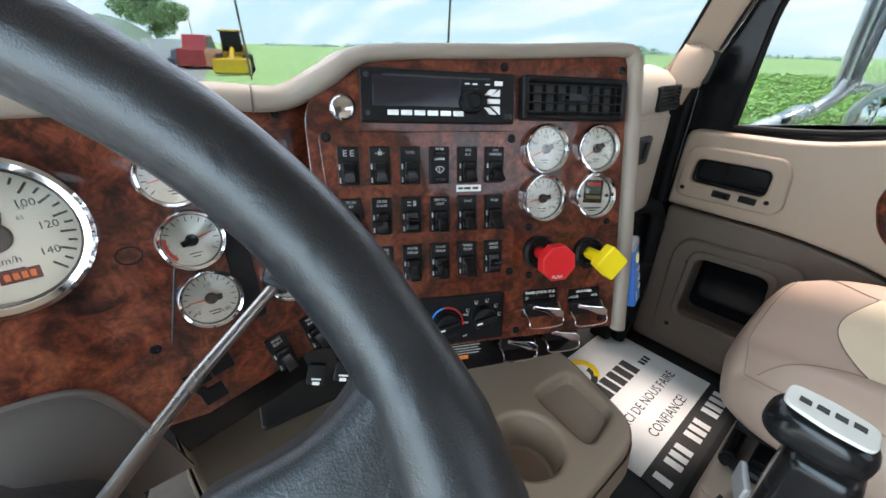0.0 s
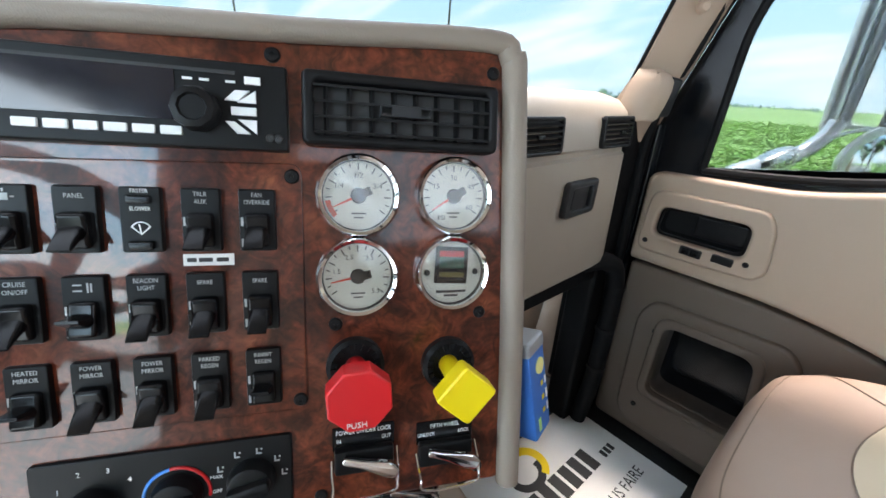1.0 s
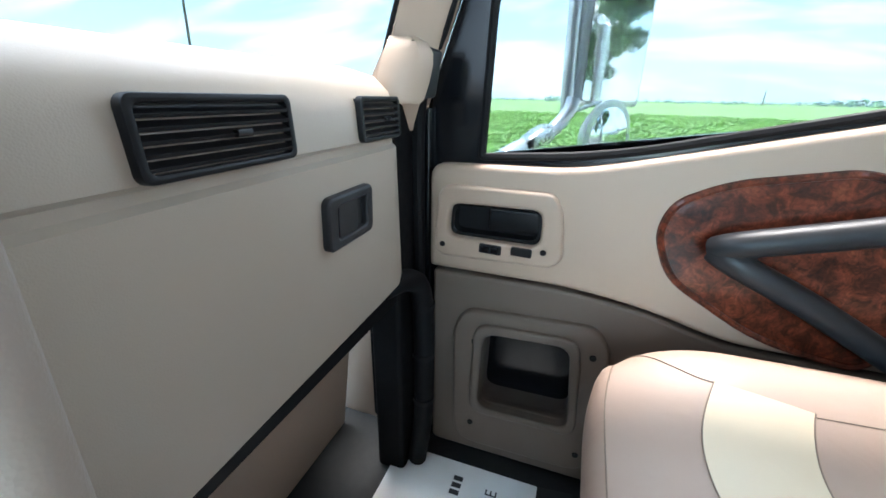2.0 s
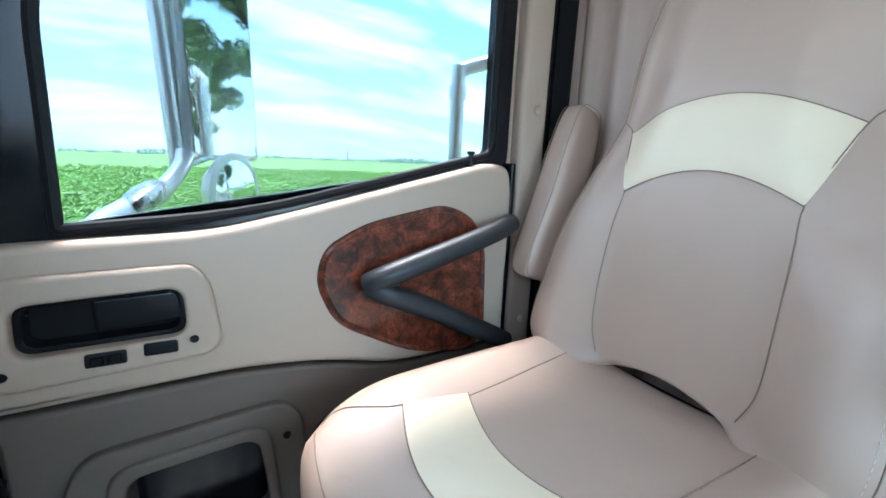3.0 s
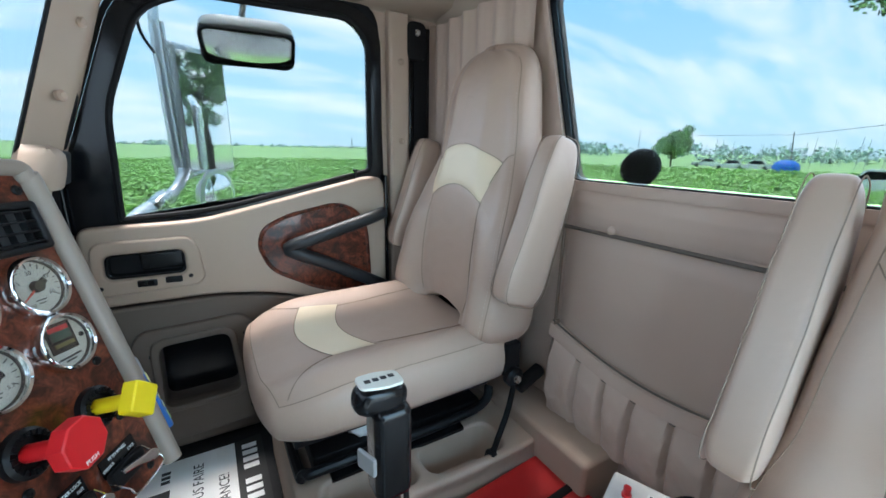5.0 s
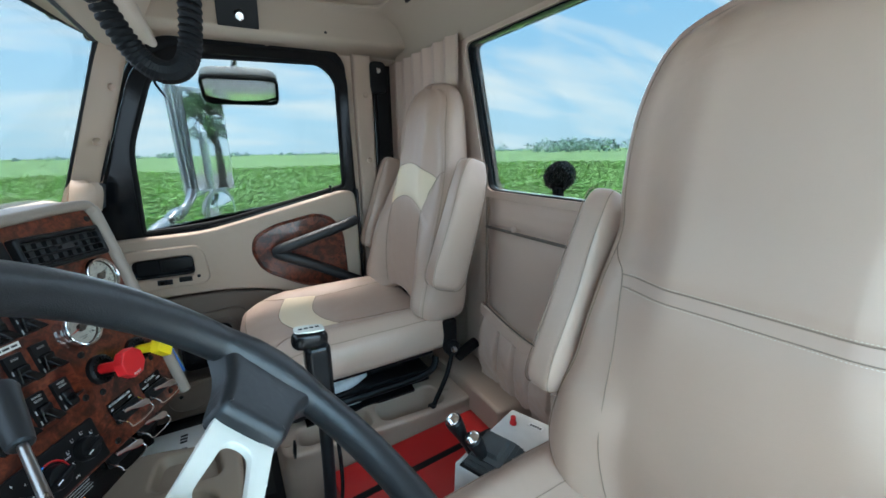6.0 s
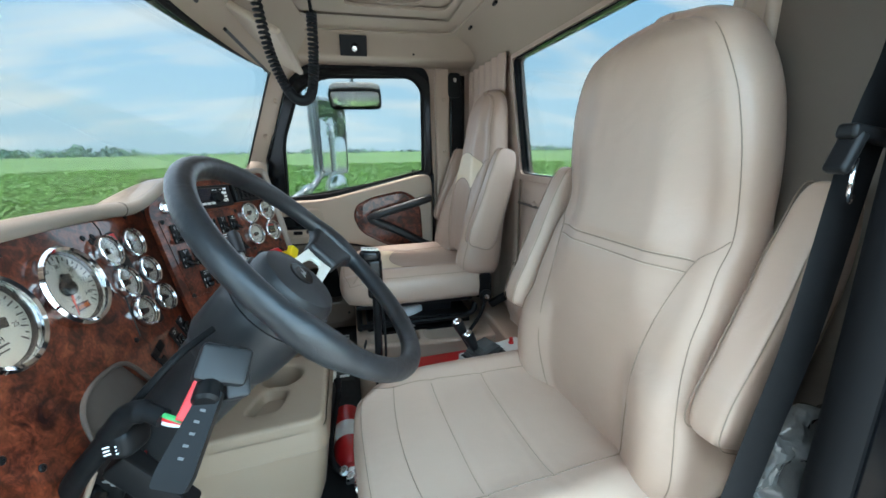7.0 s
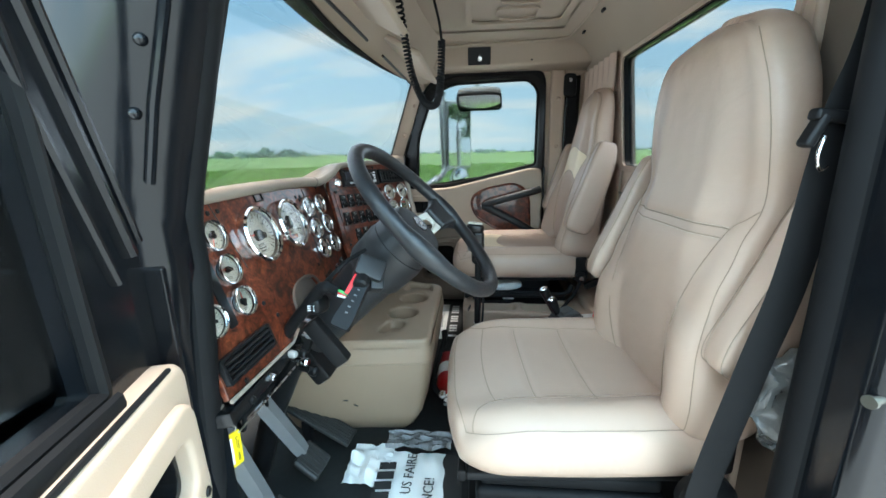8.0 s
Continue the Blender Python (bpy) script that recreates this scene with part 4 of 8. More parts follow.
# gauge panel with an arch over the column
arch = [(-0.185, 0.598), (-0.193, 0.63), (-0.185, 0.668), (-0.155, 0.69), (-0.10, 0.695), (-0.05, 0.68), (-0.02, 0.62)]
k = 1 / math.cos(math.atan(0.308))
gpoly = [(-0.495, 0.595), (-0.26, 0.59), (-0.202, 0.603)] + arch[1:] + [(0.03, 0.612), (0.165, 0.632), (0.262, 0.662), (0.262, 0.93), (-0.47, 0.93)]
gpoly = [(x, (z - 0.73) * k) for x, z in gpoly]
part("gauge_panel", plate(gpoly, [], 0.012, GP @ T(0, 0, -0.012), 0.002), BURL, dash, "glossy burl wood gauge panel")
part("panel_split", tube([gp(-0.335, 0.93, 0.0006).translation, gp(-0.30, 0.78, 0.0006).translation], 0.0012, 6), INK, dash)
part("panel_split", tube([gp(0.075, 0.93, 0.0006).translation, gp(0.085, 0.90, 0.0006).translation, gp(0.02, 0.70, 0.0006).translation], 0.0012, 6), INK, dash)
part("end_trim", box(0.03, 0.10, 0.34, T(-0.492, 0.525, 0.715) @ R("X", -17), 0.012, 3), DASH, dash)
part("trim_lip", tube([gp(x, z, 0.002).translation for x, z in ((-0.495, 0.592), (-0.26, 0.587), (-0.222, 0.602))], 0.004, 8), DASH, dash)
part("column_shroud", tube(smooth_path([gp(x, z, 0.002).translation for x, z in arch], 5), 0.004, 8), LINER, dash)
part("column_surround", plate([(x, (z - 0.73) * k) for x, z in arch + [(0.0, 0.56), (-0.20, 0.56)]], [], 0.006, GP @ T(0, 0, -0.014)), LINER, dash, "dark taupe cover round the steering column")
# lower black switch strip under the panels and the dark inside
strip = [sp(-0.02, -0.357, -0.02).translation, sp(0.345, -0.357, -0.02).translation]
fr = frame_of(strip[0], strip[1] - strip[0], Vector((0, 0.25, 1)))
under = [gp(0.0, 0.575, -0.012), gp(0.17, 0.597, -0.012), gp(0.262, 0.625, -0.012), gp(0.262, 0.662, -0.012), gp(0.165, 0.634, -0.012), gp(-0.01, 0.614, -0.012)]
part("under_strip", plate([tuple((GP.inverted() @ m_.translation).xy) for m_ in under], [], 0.008, GP @ T(0, 0, -0.020), 0.002), PANELB, dash, "black strip under the gauge panel")
low = thing("lower_panel", "black lower panel with placards and paddle valves", "panel")
part("plate", plate(round_poly([(-0.13, 0.015), (-0.13, -0.10), (0.0, -0.055), (0.30, -0.045), (0.335, -0.02), (0.335, 0.015)], 0.012), [], 0.006, fr @ T(0, 0, -0.004), 0.002), PANELB, low)
part("dash_core", box(0.62, 0.30, 0.20, T(0.30, 0.66, 0.72)), RUBBER, dash)
part("dash_core", box(0.72, 0.25, 0.26, T(-0.16, 0.70, 0.76)), RUBBER, dash)
# passenger side: glovebox face, upper face with two vents, rounded top
pd = thing("passenger_dash", "pale beige passenger dash with vents and glovebox", "dashboard")
sec = [(0.56, 0.575), (0.475, 0.585), (0.462, 0.60), (0.458, 0.70), (0.452, 0.845), (0.458, 0.850), (0.458, 0.858), (0.450, 0.863), (0.452, 0.90), (0.462, 0.925), (0.485, 0.945), (0.53, 0.957), (0.66, 0.95), (0.80, 0.90)]
rows = []
for x, turn in ((0.60, 0.0), (0.62, 0.0), (0.85, 0.0), (1.05, 0.0), (1.10, 0.001), (1.124, 0.006), (1.138, 0.018), (1.143, 0.035)):
    rows.append([Vector((x + 0.16 * max(0, x - 0.9) * max(0, 0.86 - z) / 0.28, y - 0.029 + 0.03 * (x - 1.0) + turn * (1 if y < 0.6 else 0), z)) for y, z in sec])
part("face", loft(rows, False, False), GLOVE, pd)
part("end_cap", box(0.02, 0.34, 0.36, T(1.136, 0.64, 0.76) @ R("Y", -5), 0.008), GLOVE, pd)
for cx, w in ((1.056, 0.116), (0.795, 0.15)):
    v = frame_of((cx, 0.4205 + 0.03 * (cx - 1.0), 0.890), (1, 0.03, 0), (0, 0.05, 1))
    vent = part("air_vent", plate(rrect(w, 0.056, 0.008), [rrect(w - 0.014, 0.044, 0.005)], 0.008, v @ T(0, 0, -0.002), 0.002), BLACK, pd, "black louvred air vent")
    part("vent_back", box(w - 0.01, 0.05, 0.004, v @ T(0, 0, -0.006)), INK, vent)
    for i in range(5):
        part("louvre", box(w - 0.012, 0.0035, 0.012, v @ T(0, -0.0165 + 0.0083 * i, 0.0) @ R("X", 25), 0.001), BLACK, vent)
    part("vent_slider", box(0.016, 0.006, 0.006, v @ T(0.012, -0.001, 0.006), 0.001), GLOSSB, vent)
gh = frame_of((0.965, 0.4265, 0.777), (1, 0.03, 0), (0, -0.03, 1))
part("glove_handle", plate(rrect(0.106, 0.066, 0.010), [rrect(0.070, 0.040, 0.005, 0.002, 0.0)], 0.012, gh, 0.004, 3), COLUMN, pd, "grey plastic glovebox handle")
part("glove_latch", box(0.045, 0.044, 0.010, gh @ T(-0.006, 0, 0.004), 0.003), COLUMN, pd)
part("glove_gap", box(0.020, 0.044, 0.002, gh @ T(0.027, 0, 0.001)), INK, pd)
# black bar set under the glovebox as the shade below the dash
part("under_shadow", box(0.58, 0.14, 0.04, T(0.90, 0.535, 0.555)), RUBBER, pd)
# ---- instruments and switches in the dashboard ----
def ticks(r0, r1, a0, a1, n, w, M, big=0):
    b = bmesh.new()
    for i in range(n):
        a = a0 + (a1 - a0) * i / (n - 1)
        k = r0 if (not big or i % big == 0) else r0 + (r1 - r0) * 0.45
        box(r1 - k, w, 0.0004, M @ R("Z", a) @ T((k + r1) / 2, 0, 0), bm=b)
    return b


def gauge(M, r, needle, parent=None, depth=0.012, a0=215, a1=-35, n=9, numbers=(), words=(), cap=None, red=None, style="dial"):
    """A round instrument: chrome bezel, cream dial, scale, needle with its dark cap, domed glass."""
    parent = parent or dash
    g = part("gauge", lathe([(r * 0.94, -0.002), (r * 0.985, 0.0), (r, depth * 0.35), (r * 0.985, depth * 0.8), (r * 0.93, depth), (r * 0.86, depth * 0.9), (r * 0.835, depth * 0.35), (r * 0.83, 0.001)], M, 44), CHROME, parent, "round chrome bezel gauge with cream dial")
    # black ring drawn in for the shadow gap between bezel and dial
    part("gasket", lathe([(r * 0.842, 0.001), (r * 0.842, depth * 0.5), (r * 0.815, depth * 0.42), (r * 0.812, 0.001)], M, 36), INK, g)
    part("dial", lathe([(r * 0.84, 0.0005), (r * 0.84, 0.0018), (0, 0.0018)], M, 36), DIAL, g)
    F = M @ T(0, 0, 0.0021)
    if style == "dial":
        part("scale", ticks(r * 0.60, r * 0.76, a0, a1, n * 2 - 1, r * 0.028, F, 2), INK, g)
        if red:
            part("red_band", plate([(r * k * math.cos(radians(a)), r * k * math.sin(radians(a))) for k, seq in ((0.78, range(8)), (0.66, range(7, -1, -1))) for a in [red[0] + (red[1] - red[0]) * i / 7 for i in seq]], [], 0.0003, F), NEEDLE, g)
        part("needle", plate([(-r * 0.16, -r * 0.035), (-r * 0.16, r * 0.035), (r * 0.66, r * 0.012), (r * 0.66, -r * 0.012)], [], 0.0008, M @ T(0, 0, 0.004) @ R("Z", needle)), NEEDLE, g)
        part("needle_cap", lathe([(0, 0.0075), (r * 0.17, 0.007), (r * 0.19, 0.003)], M, 18), BLACK, g)
        part("needle_cap", box(r * 0.36, r * 0.2, 0.003, M @ R("Z", needle) @ T(-r * 0.14, 0, 0.0055), 0.001), BLACK, g)
    for body, x, y, s in numbers:
        lettering("numerals", body, s, F @ T(x * r, y * r, 0), INK, g, depth=0.0001)
    for body, x, y, s in words:
        lettering("lettering", body, s, F @ T(x * r, y * r, 0), INK, g, depth=0.0001)
    if style == "dial":
        bars = bmesh.new()
        for i, (x, w) in enumerate(((0.0, 0.34), (0.0, 0.22))):
            box(w * r, r * 0.035, 0.0003, F @ T(x * r, -r * (0.42 + 0.1 * i), 0), bm=bars)
        part("small_print", bars, INK, g)
    gl_ = part("lens", lathe([(r * 0.85, depth * 0.72), (r * 0.5, depth * 0.80), (0, depth * 0.83), (0, depth * 0.76), (r * 0.5, depth * 0.73), (r * 0.85, depth * 0.65)], M, 36), LENS, g)
    gl_.visible_shadow = False
    return g


# gauge panel: speedometer and rev counter
def ring_numbers(vals, r, a0, a1, s):
    return [(v, r * math.cos(radians(a0 + (a1 - a0) * i / (len(vals) - 1))), r * math.sin(radians(a0 + (a1 - a0) * i / (len(vals) - 1))), s) for i, v in enumerate(vals)]


gauge(gp(-0.219, 0.834), 0.068, 168, depth=0.022, a0=225, a1=-45, n=14, numbers=ring_numbers(["5", "10", "15", "20", "25"], 0.52, 200, -20, 0.0095), words=[("RPM", 0, -0.32, 0.0095)])
sg = gauge(gp(-0.069, 0.833), 0.068, -105, depth=0.022, a0=225, a1=-45, n=15, numbers=ring_numbers(["0", "20", "40", "60", "80", "100", "120", "140"], 0.52, 225, -32, 0.0095), words=[("km/h", 0.05, -0.30, 0.008), ("35", 0.34, 0.30, 0.005), ("65", 0.30, 0.18, 0.005)])
part("counter_window", box(0.026, 0.011, 0.0006, gp(-0.062, 0.833, 0.0024) @ T(0, -0.034, 0)), surface("counter_red", (0.12, 0.012, 0.008), 0.4, bump=0), sg, "dark red trip counter window")
bars = bmesh.new()
for i in range(4):
    box(0.0035, 0.006, 0.0004, gp(-0.062, 0.833, 0.003) @ T(-0.008 + 0.0053 * i, -0.034, 0), bm=bars)
part("counter_digits", bars, ORANGE, sg)
# small gauges
small = [(-0.363, 0.862, 250), (-0.363, 0.795, 165), (-0.361, 0.728, 85), (-0.458, 0.726, 160), (-0.463, 0.858, 200), (0.066, 0.860, 190), (0.066, 0.796, 15), (0.066, 0.733, 178), (0.152, 0.858, 10), (0.152, 0.795, 160), (0.152, 0.731, 160)]
for i, (x, z, a) in enumerate(small):
    extra = [("FUEL", 0.30, -0.50, 0.006), ("E", -0.42, -0.36, 0.006), ("1/2", 0.0, 0.46, 0.006)] if i == 7 else []
    gauge(gp(x, z), 0.0325, a, words=extra, depth=0.014, red=(225, 165) if i in (6, 8, 9) else None)
# black indicator strips with their red lamp
for x in (-0.409, 0.104):
    st = part("indicator_strip", plate(rrect(0.024, 0.205, 0.004), [], 0.003, gp(x, 0.793), 0.001), BLACK, dash)
    part("warning_lamp", box(0.017, 0.017, 0.001, gp(x, 0.879, 0.0033), 0.0004), RED if x > 0 else BLACK, st)
# screws, plugs and the small display
scr = [(-0.345, 0.905), (-0.315, 0.905), (0.03, 0.895), (0.055, 0.893), (-0.30, 0.70), (-0.27, 0.66), (-0.255, 0.615), (0.005, 0.70), (0.185, 0.91), (-0.44, 0.60), (0.03, 0.64), (0.045, 0.885)]
for x, z in scr:
    part("screw", screw_head(0.0055, gp(x, z), bmesh.new()), BLACK, dash)
part("plug_ring", tube([gp(0.012, 0.795, 0.0005) @ Vector((0.0105 * math.cos(radians(a)), 0.0085 * math.sin(radians(a)), 0)) for a in range(0, 360, 15)], 0.0009, 6, True), BLACK, dash)
part("display", plate(rrect(0.036, 0.022, 0.002), [rrect(0.028, 0.015, 0.001)], 0.003, gp(-0.155, 0.915), 0.0008), BLACK, dash)
# lower left louvre vent
vt = part("air_vent", plate(rrect(0.165, 0.052, 0.006), [rrect(0.148, 0.038, 0.004)], 0.010, gp(-0.406, 0.639), 0.002), BLACK, dash, "black louvred air vent")
part("vent_back", box(0.15, 0.04, 0.002, gp(-0.406, 0.639, 0.001)), INK, vt)
for i in range(4):
    part("louvre", box(0.148, 0.004, 0.014, gp(-0.406, 0.639, 0.005) @ T(0, -0.0145 + 0.0097 * i, 0) @ R("X", 30), 0.001), BLACK, vt)


def rocker(M, lines, parent=None, up=False, glyph=None, marks=True):
    """A rocker switch: black body, tilted rocker, printed name."""
    parent = parent or dash
    s = part("rocker_switch", plate(rrect(0.0245, 0.045, 0.0018), [], 0.005, M, 0.0012), BLACK, parent)
    part("rocker", box(0.0170, 0.0245, 0.010, M @ T(0, -0.0070, 0.0058) @ R("X", -9 if up else 9), 0.0028, 3), GLOSSB, s)
    out_y = 0.004 if up else -0.011
    rows = []
    for t in (0.0, 0.25, 0.5, 0.75, 0.92, 1.0):
        w, th = 0.0150 - 0.0025 * t, 0.0085 * (1 - t) ** 1.6 + 0.0034 - 0.0016 * max(0, t - 0.75) * 4
        at = M @ T(0, -0.0075 + out_y * t ** 1.3, 0.0085 + 0.0165 * t) @ R("X", 30 * t if not up else -14 * t)
        rows.append([at @ Vector((x, y, 0)) for x, y in rrect(w, th, th * 0.42, 0, 0, 3)])
    part("rocker_lever", loft(rows), GLOSSB, s)
    n_ = len(lines)
    for i, tline in enumerate(lines):
        lettering("lettering", tline, 0.0046, M @ T(0, 0.0155 + 0.0026 * (n_ - 1) - 0.0052 * i, 0.0052), PRINT, s, depth=0.0001, sx=0.82)
    if glyph:
        b = bmesh.new()
        for x, y, w, h in glyph:
            box(w, h, 0.0004, M @ T(x, 0.0145 + y, 0.0052), bm=b)
        part("symbol", b, PRINT, s)
    if marks:
        b = bmesh.new()
        box(0.0016, 0.006, 0.0004, M @ T(-0.0102, -0.001, 0.0052), bm=b)
        box(0.0016, 0.006, 0.0004, M @ T(-0.0102, -0.0165, 0.0052), bm=b)
        part("side_mark", b, PRINT, s)
    return s


LAMPS = [(-0.005, 0, 0.001, 0.007), (-0.0028, 0, 0.003, 0.001), (-0.0028, 0.003, 0.003, 0.001), (-0.0028, -0.003, 0.003, 0.001), (0.003, 0, 0.001, 0.007), (0.0052, 0, 0.003, 0.001), (0.0052, 0.003, 0.003, 0.001), (0.0052, -0.003, 0.003, 0.001)]
BEAM = [(-0.003, 0.002, 0.005, 0.001), (-0.003, -0.002, 0.005, 0.001), (0.0028, 0, 0.001, 0.007), (0.0048, 0, 0.001, 0.006)]
DOME = [(0, 0, 0.005, 0.0045), (-0.0045, 0, 0.002, 0.001), (0.0045, 0, 0.002, 0.001), (0, 0.0042, 0.001, 0.002)]
names = [[([], LAMPS), ([], DOME), (["PANEL"], None), ([], "wash"), (["TRLR", "AUX"], None), (["FAN", "OVERRIDE"], None)],
         [(["CRUISE", "SET"], None), (["CRUISE", "ON/OFF"], None), ([], BEAM), (["BEACON", "LIGHT"], None), (["SPARE"], None), (["SPARE"], None)],
         [None, (["HEATED", "MIRROR"], None), (["POWER", "MIRROR"], None), (["POWER", "MIRROR"], None), (["PARKED", "REGEN"], None), (["INHIBIT", "REGEN"], None)]]
for j, rowv in enumerate(names):
    for i, item in enumerate(rowv):
        if item is None:
            continue
        M = sp(-0.0175 + 0.0365 * i, -0.1085 - 0.0605 * j, 0.0022)
        if item[1] == "wash":
            s = part("rocker_switch", plate(rrect(0.0245, 0.045, 0.0018), [], 0.005, M, 0.0012), BLACK, dash)
            for y in (0.014, -0.0175):
                part("push_key", box(0.015, 0.006, 0.005, M @ T(0, y, 0.006), 0.0015), GLOSSB, s)
            lettering("lettering", "FASTER", 0.004, M @ T(0, 0.0195, 0.0052), WHITE, s, depth=0.0001, sx=0.8)
            lettering("lettering", "SLOWER", 0.004, M @ T(0, 0.0075, 0.0052), WHITE, s, depth=0.0001, sx=0.8)
            b = bmesh.new()
            tube([M @ Vector((0.0062 * math.cos(radians(a)), -0.008 + 0.0065 * math.sin(radians(a)), 0.0053)) for a in range(25, 156, 13)], 0.0005, 4, bm=b)
            tube([M @ Vector((-0.005, -0.0052, 0.0053)), M @ Vector((0, -0.010, 0.0053)), M @ Vector((0.005, -0.0052, 0.0053))], 0.0005, 4, bm=b)
            tube([M @ Vector((0, -0.010, 0.0053)), M @ Vector((-0.001, -0.003, 0.0053))], 0.0005, 4, bm=b)
            part("wash_symbol", b, WHITE, s)
            continue
        rocker(M, item[0], glyph=item[1], up=(i + j) % 4 == 3)
for x, z, ln in ((0.119, 0.646, ["BRAKE", "SELECT"]), (0.164, 0.655, ["TRAILER", "BRAKE"])):
    rocker(gp(x, z, 0.0) @ R("Z", 12), ln)
for x, z in ((0.03, 0.655), (0.055, 0.66), (0.04, 0.632)):
    part("switch_blank", box(0.024, 0.018, 0.003, gp(x, z, 0.001) @ R("Z", 10), 0.001), BLACK, dash)
# paper sticker over a switch
stk = part("paper_label", box(0.033, 0.0085, 0.0006, sp(0.131, -0.1375, 0.003)), PAPER, dash, "white printed paper label")
b = bmesh.new()
for x, w in ((-0.011, 0.006), (-0.002, 0.009), (0.009, 0.008)):
    box(w, 0.003, 0.0003, sp(0.131 + x, -0.1375, 0.0035), bm=b)
part("label_print", b, INK, stk)
# button, screws of the switch panel
part("push_button", lathe([(0.0145, 0), (0.0145, 0.004), (0.0125, 0.006), (0.011, 0.0045), (0.0105, 0.0075), (0, 0.0085)], sp(-0.0205, -0.043), 26), CHROME, dash, "round chrome push button")
for u, v in ((-0.046, -0.022), (0.178, 0.010), (0.349, 0.014), (-0.041, -0.076), (0.189, -0.076), (0.219, -0.193), (0.343, -0.190), (0.191, -0.253), (0.222, -0.262), (0.338, -0.262), (-0.030, -0.258), (0.205, -0.343), (0.345, -0.340), (-0.005, -0.338)):
    part("screw", screw_head(0.0055, sp(u, v, 0.002 if u < 0.195 and -0.26 < v < -0.07 else 0.0), bmesh.new()), BLACK, dash)

# radio
rad = thing("car_radio", "black car radio with volume knob and white keys", "radio")
part("face", plate(round_poly([(0, 0), (0.188, 0), (0.188, -0.0585), (0.0, -0.0585)], 0.002), [], 0.010, SW, 0.0015), BLACK, rad)
part("display", box(0.105, 0.034, 0.0012, sp(0.066, -0.024, 0.0102), 0.0005), surface("display_black", (0.012, 0.011, 0.016), 0.12, bump=0), rad)
part("disc_slot", box(0.13, 0.0022, 0.001, sp(0.09, -0.0075, 0.0104)), INK, rad)
part("knob", lathe([(0.0145, 0), (0.0145, 0.009), (0.013, 0.013), (0.009, 0.014), (0.008, 0.012), (0, 0.012)], sp(0.1315, -0.034, 0.010), 10), BLACK, rad)
for i in range(6):
    part("key", box(0.0130, 0.0058, 0.0025, sp(0.036 + 0.0158 * i, -0.048, 0.0105), 0.0008), WHITE, rad)
for pl in ([(0.148, -0.026), (0.155, -0.019), (0.164, -0.019), (0.157, -0.026)], [(0.156, -0.027), (0.168, -0.0185), (0.168, -0.027)], [(0.152, -0.030), (0.168, -0.030), (0.168, -0.0355), (0.152, -0.0355)], [(0.156, -0.0385), (0.168, -0.0385), (0.168, -0.048)], [(0.148, -0.040), (0.155, -0.048), (0.164, -0.048), (0.154, -0.040)], [(0.161, -0.0095), (0.171, -0.0095), (0.171, -0.0145), (0.161, -0.0145)]):
    part("key", plate(pl, [], 0.0022, sp(0, 0, 0.0100), 0.0004), WHITE, rad)
for u, v in ((0.007, -0.008), (0.007, -0.049), (0.1765, -0.050), (0.182, -0.050)):
    part("screw", screw_head(0.0032, sp(u, v, 0.010), bmesh.new()), INK, rad)
b = bmesh.new()
for u, w in ((0.126, 0.006), (0.136, 0.006), (0.152, 0.006)):
    box(w, 0.0016, 0.0003, sp(u, -0.0135, 0.0103), bm=b)
part("printing", b, WHITE, rad)

# centre vent with crossed blades
cv = thing("centre_vent", "black rectangular air vent with crossed blades", "air vent")
part("frame", plate(rrect(0.152, 0.053, 0.005, 0.274, -0.026), [rrect(0.136, 0.038, 0.004, 0.274, -0.026)], 0.013, SW, 0.003, 3), BLACK, cv)
part("back", box(0.14, 0.042, 0.002, sp(0.274, -0.026, 0.0012)), INK, cv)
for i in range(8):
    part("upright_blade", box(0.0018, 0.037, 0.006, sp(0.274 - 0.0595 + 0.017 * i, -0.026, 0.0050) @ R("Y", 18)), BLACK, cv)
for i in range(4):
    part("cross_blade", box(0.136, 0.0018, 0.006, sp(0.274, -0.026 - 0.0165 + 0.011 * i, 0.0092) @ R("X", 12)), BLACK, cv)
part("slider", plate(rrect(0.040, 0.009, 0.001, 0.274, -0.025), [rrect(0.007, 0.005, 0.0005, 0.259, -0.025), rrect(0.007, 0.005, 0.0005, 0.289, -0.025)], 0.004, sp(0, 0, 0.0105), 0.0008), COLUMN, cv)

# four gauges of the switch panel
gauge(sp(0.238, -0.089), 0.0325, 205, numbers=[("1/2", 0.0, 0.47, 0.0058), ("1/4", -0.45, 0.22, 0.0058), ("3/4", 0.45, 0.22, 0.0058)], red=(222, 190))
gauge(sp(0.316, -0.088), 0.0325, 212, numbers=[("30", 0, 0.45, 0.0062), ("15", -0.45, 0.24, 0.0062), ("45", 0.46, 0.24, 0.0062), ("60", 0.42, -0.28, 0.0062)], words=[("PSI", -0.3, -0.55, 0.0055)])
gauge(sp(0.237, -0.1535), 0.0325, 192, numbers=[("2.5", -0.2, 0.46, 0.0055), ("3.5", 0.28, 0.44, 0.0055), ("1.5", -0.5, 0.12, 0.0055), ("5.5", 0.42, -0.38, 0.0055)])
fg = gauge(sp(0.3155, -0.1526), 0.0325, 0, style="open")
part("filter_window", box(0.028, 0.031, 0.001, sp(0.3155, -0.1465, 0.0025) @ R("Z", -3)), BLACK, fg, "filter indicator window, red over green")
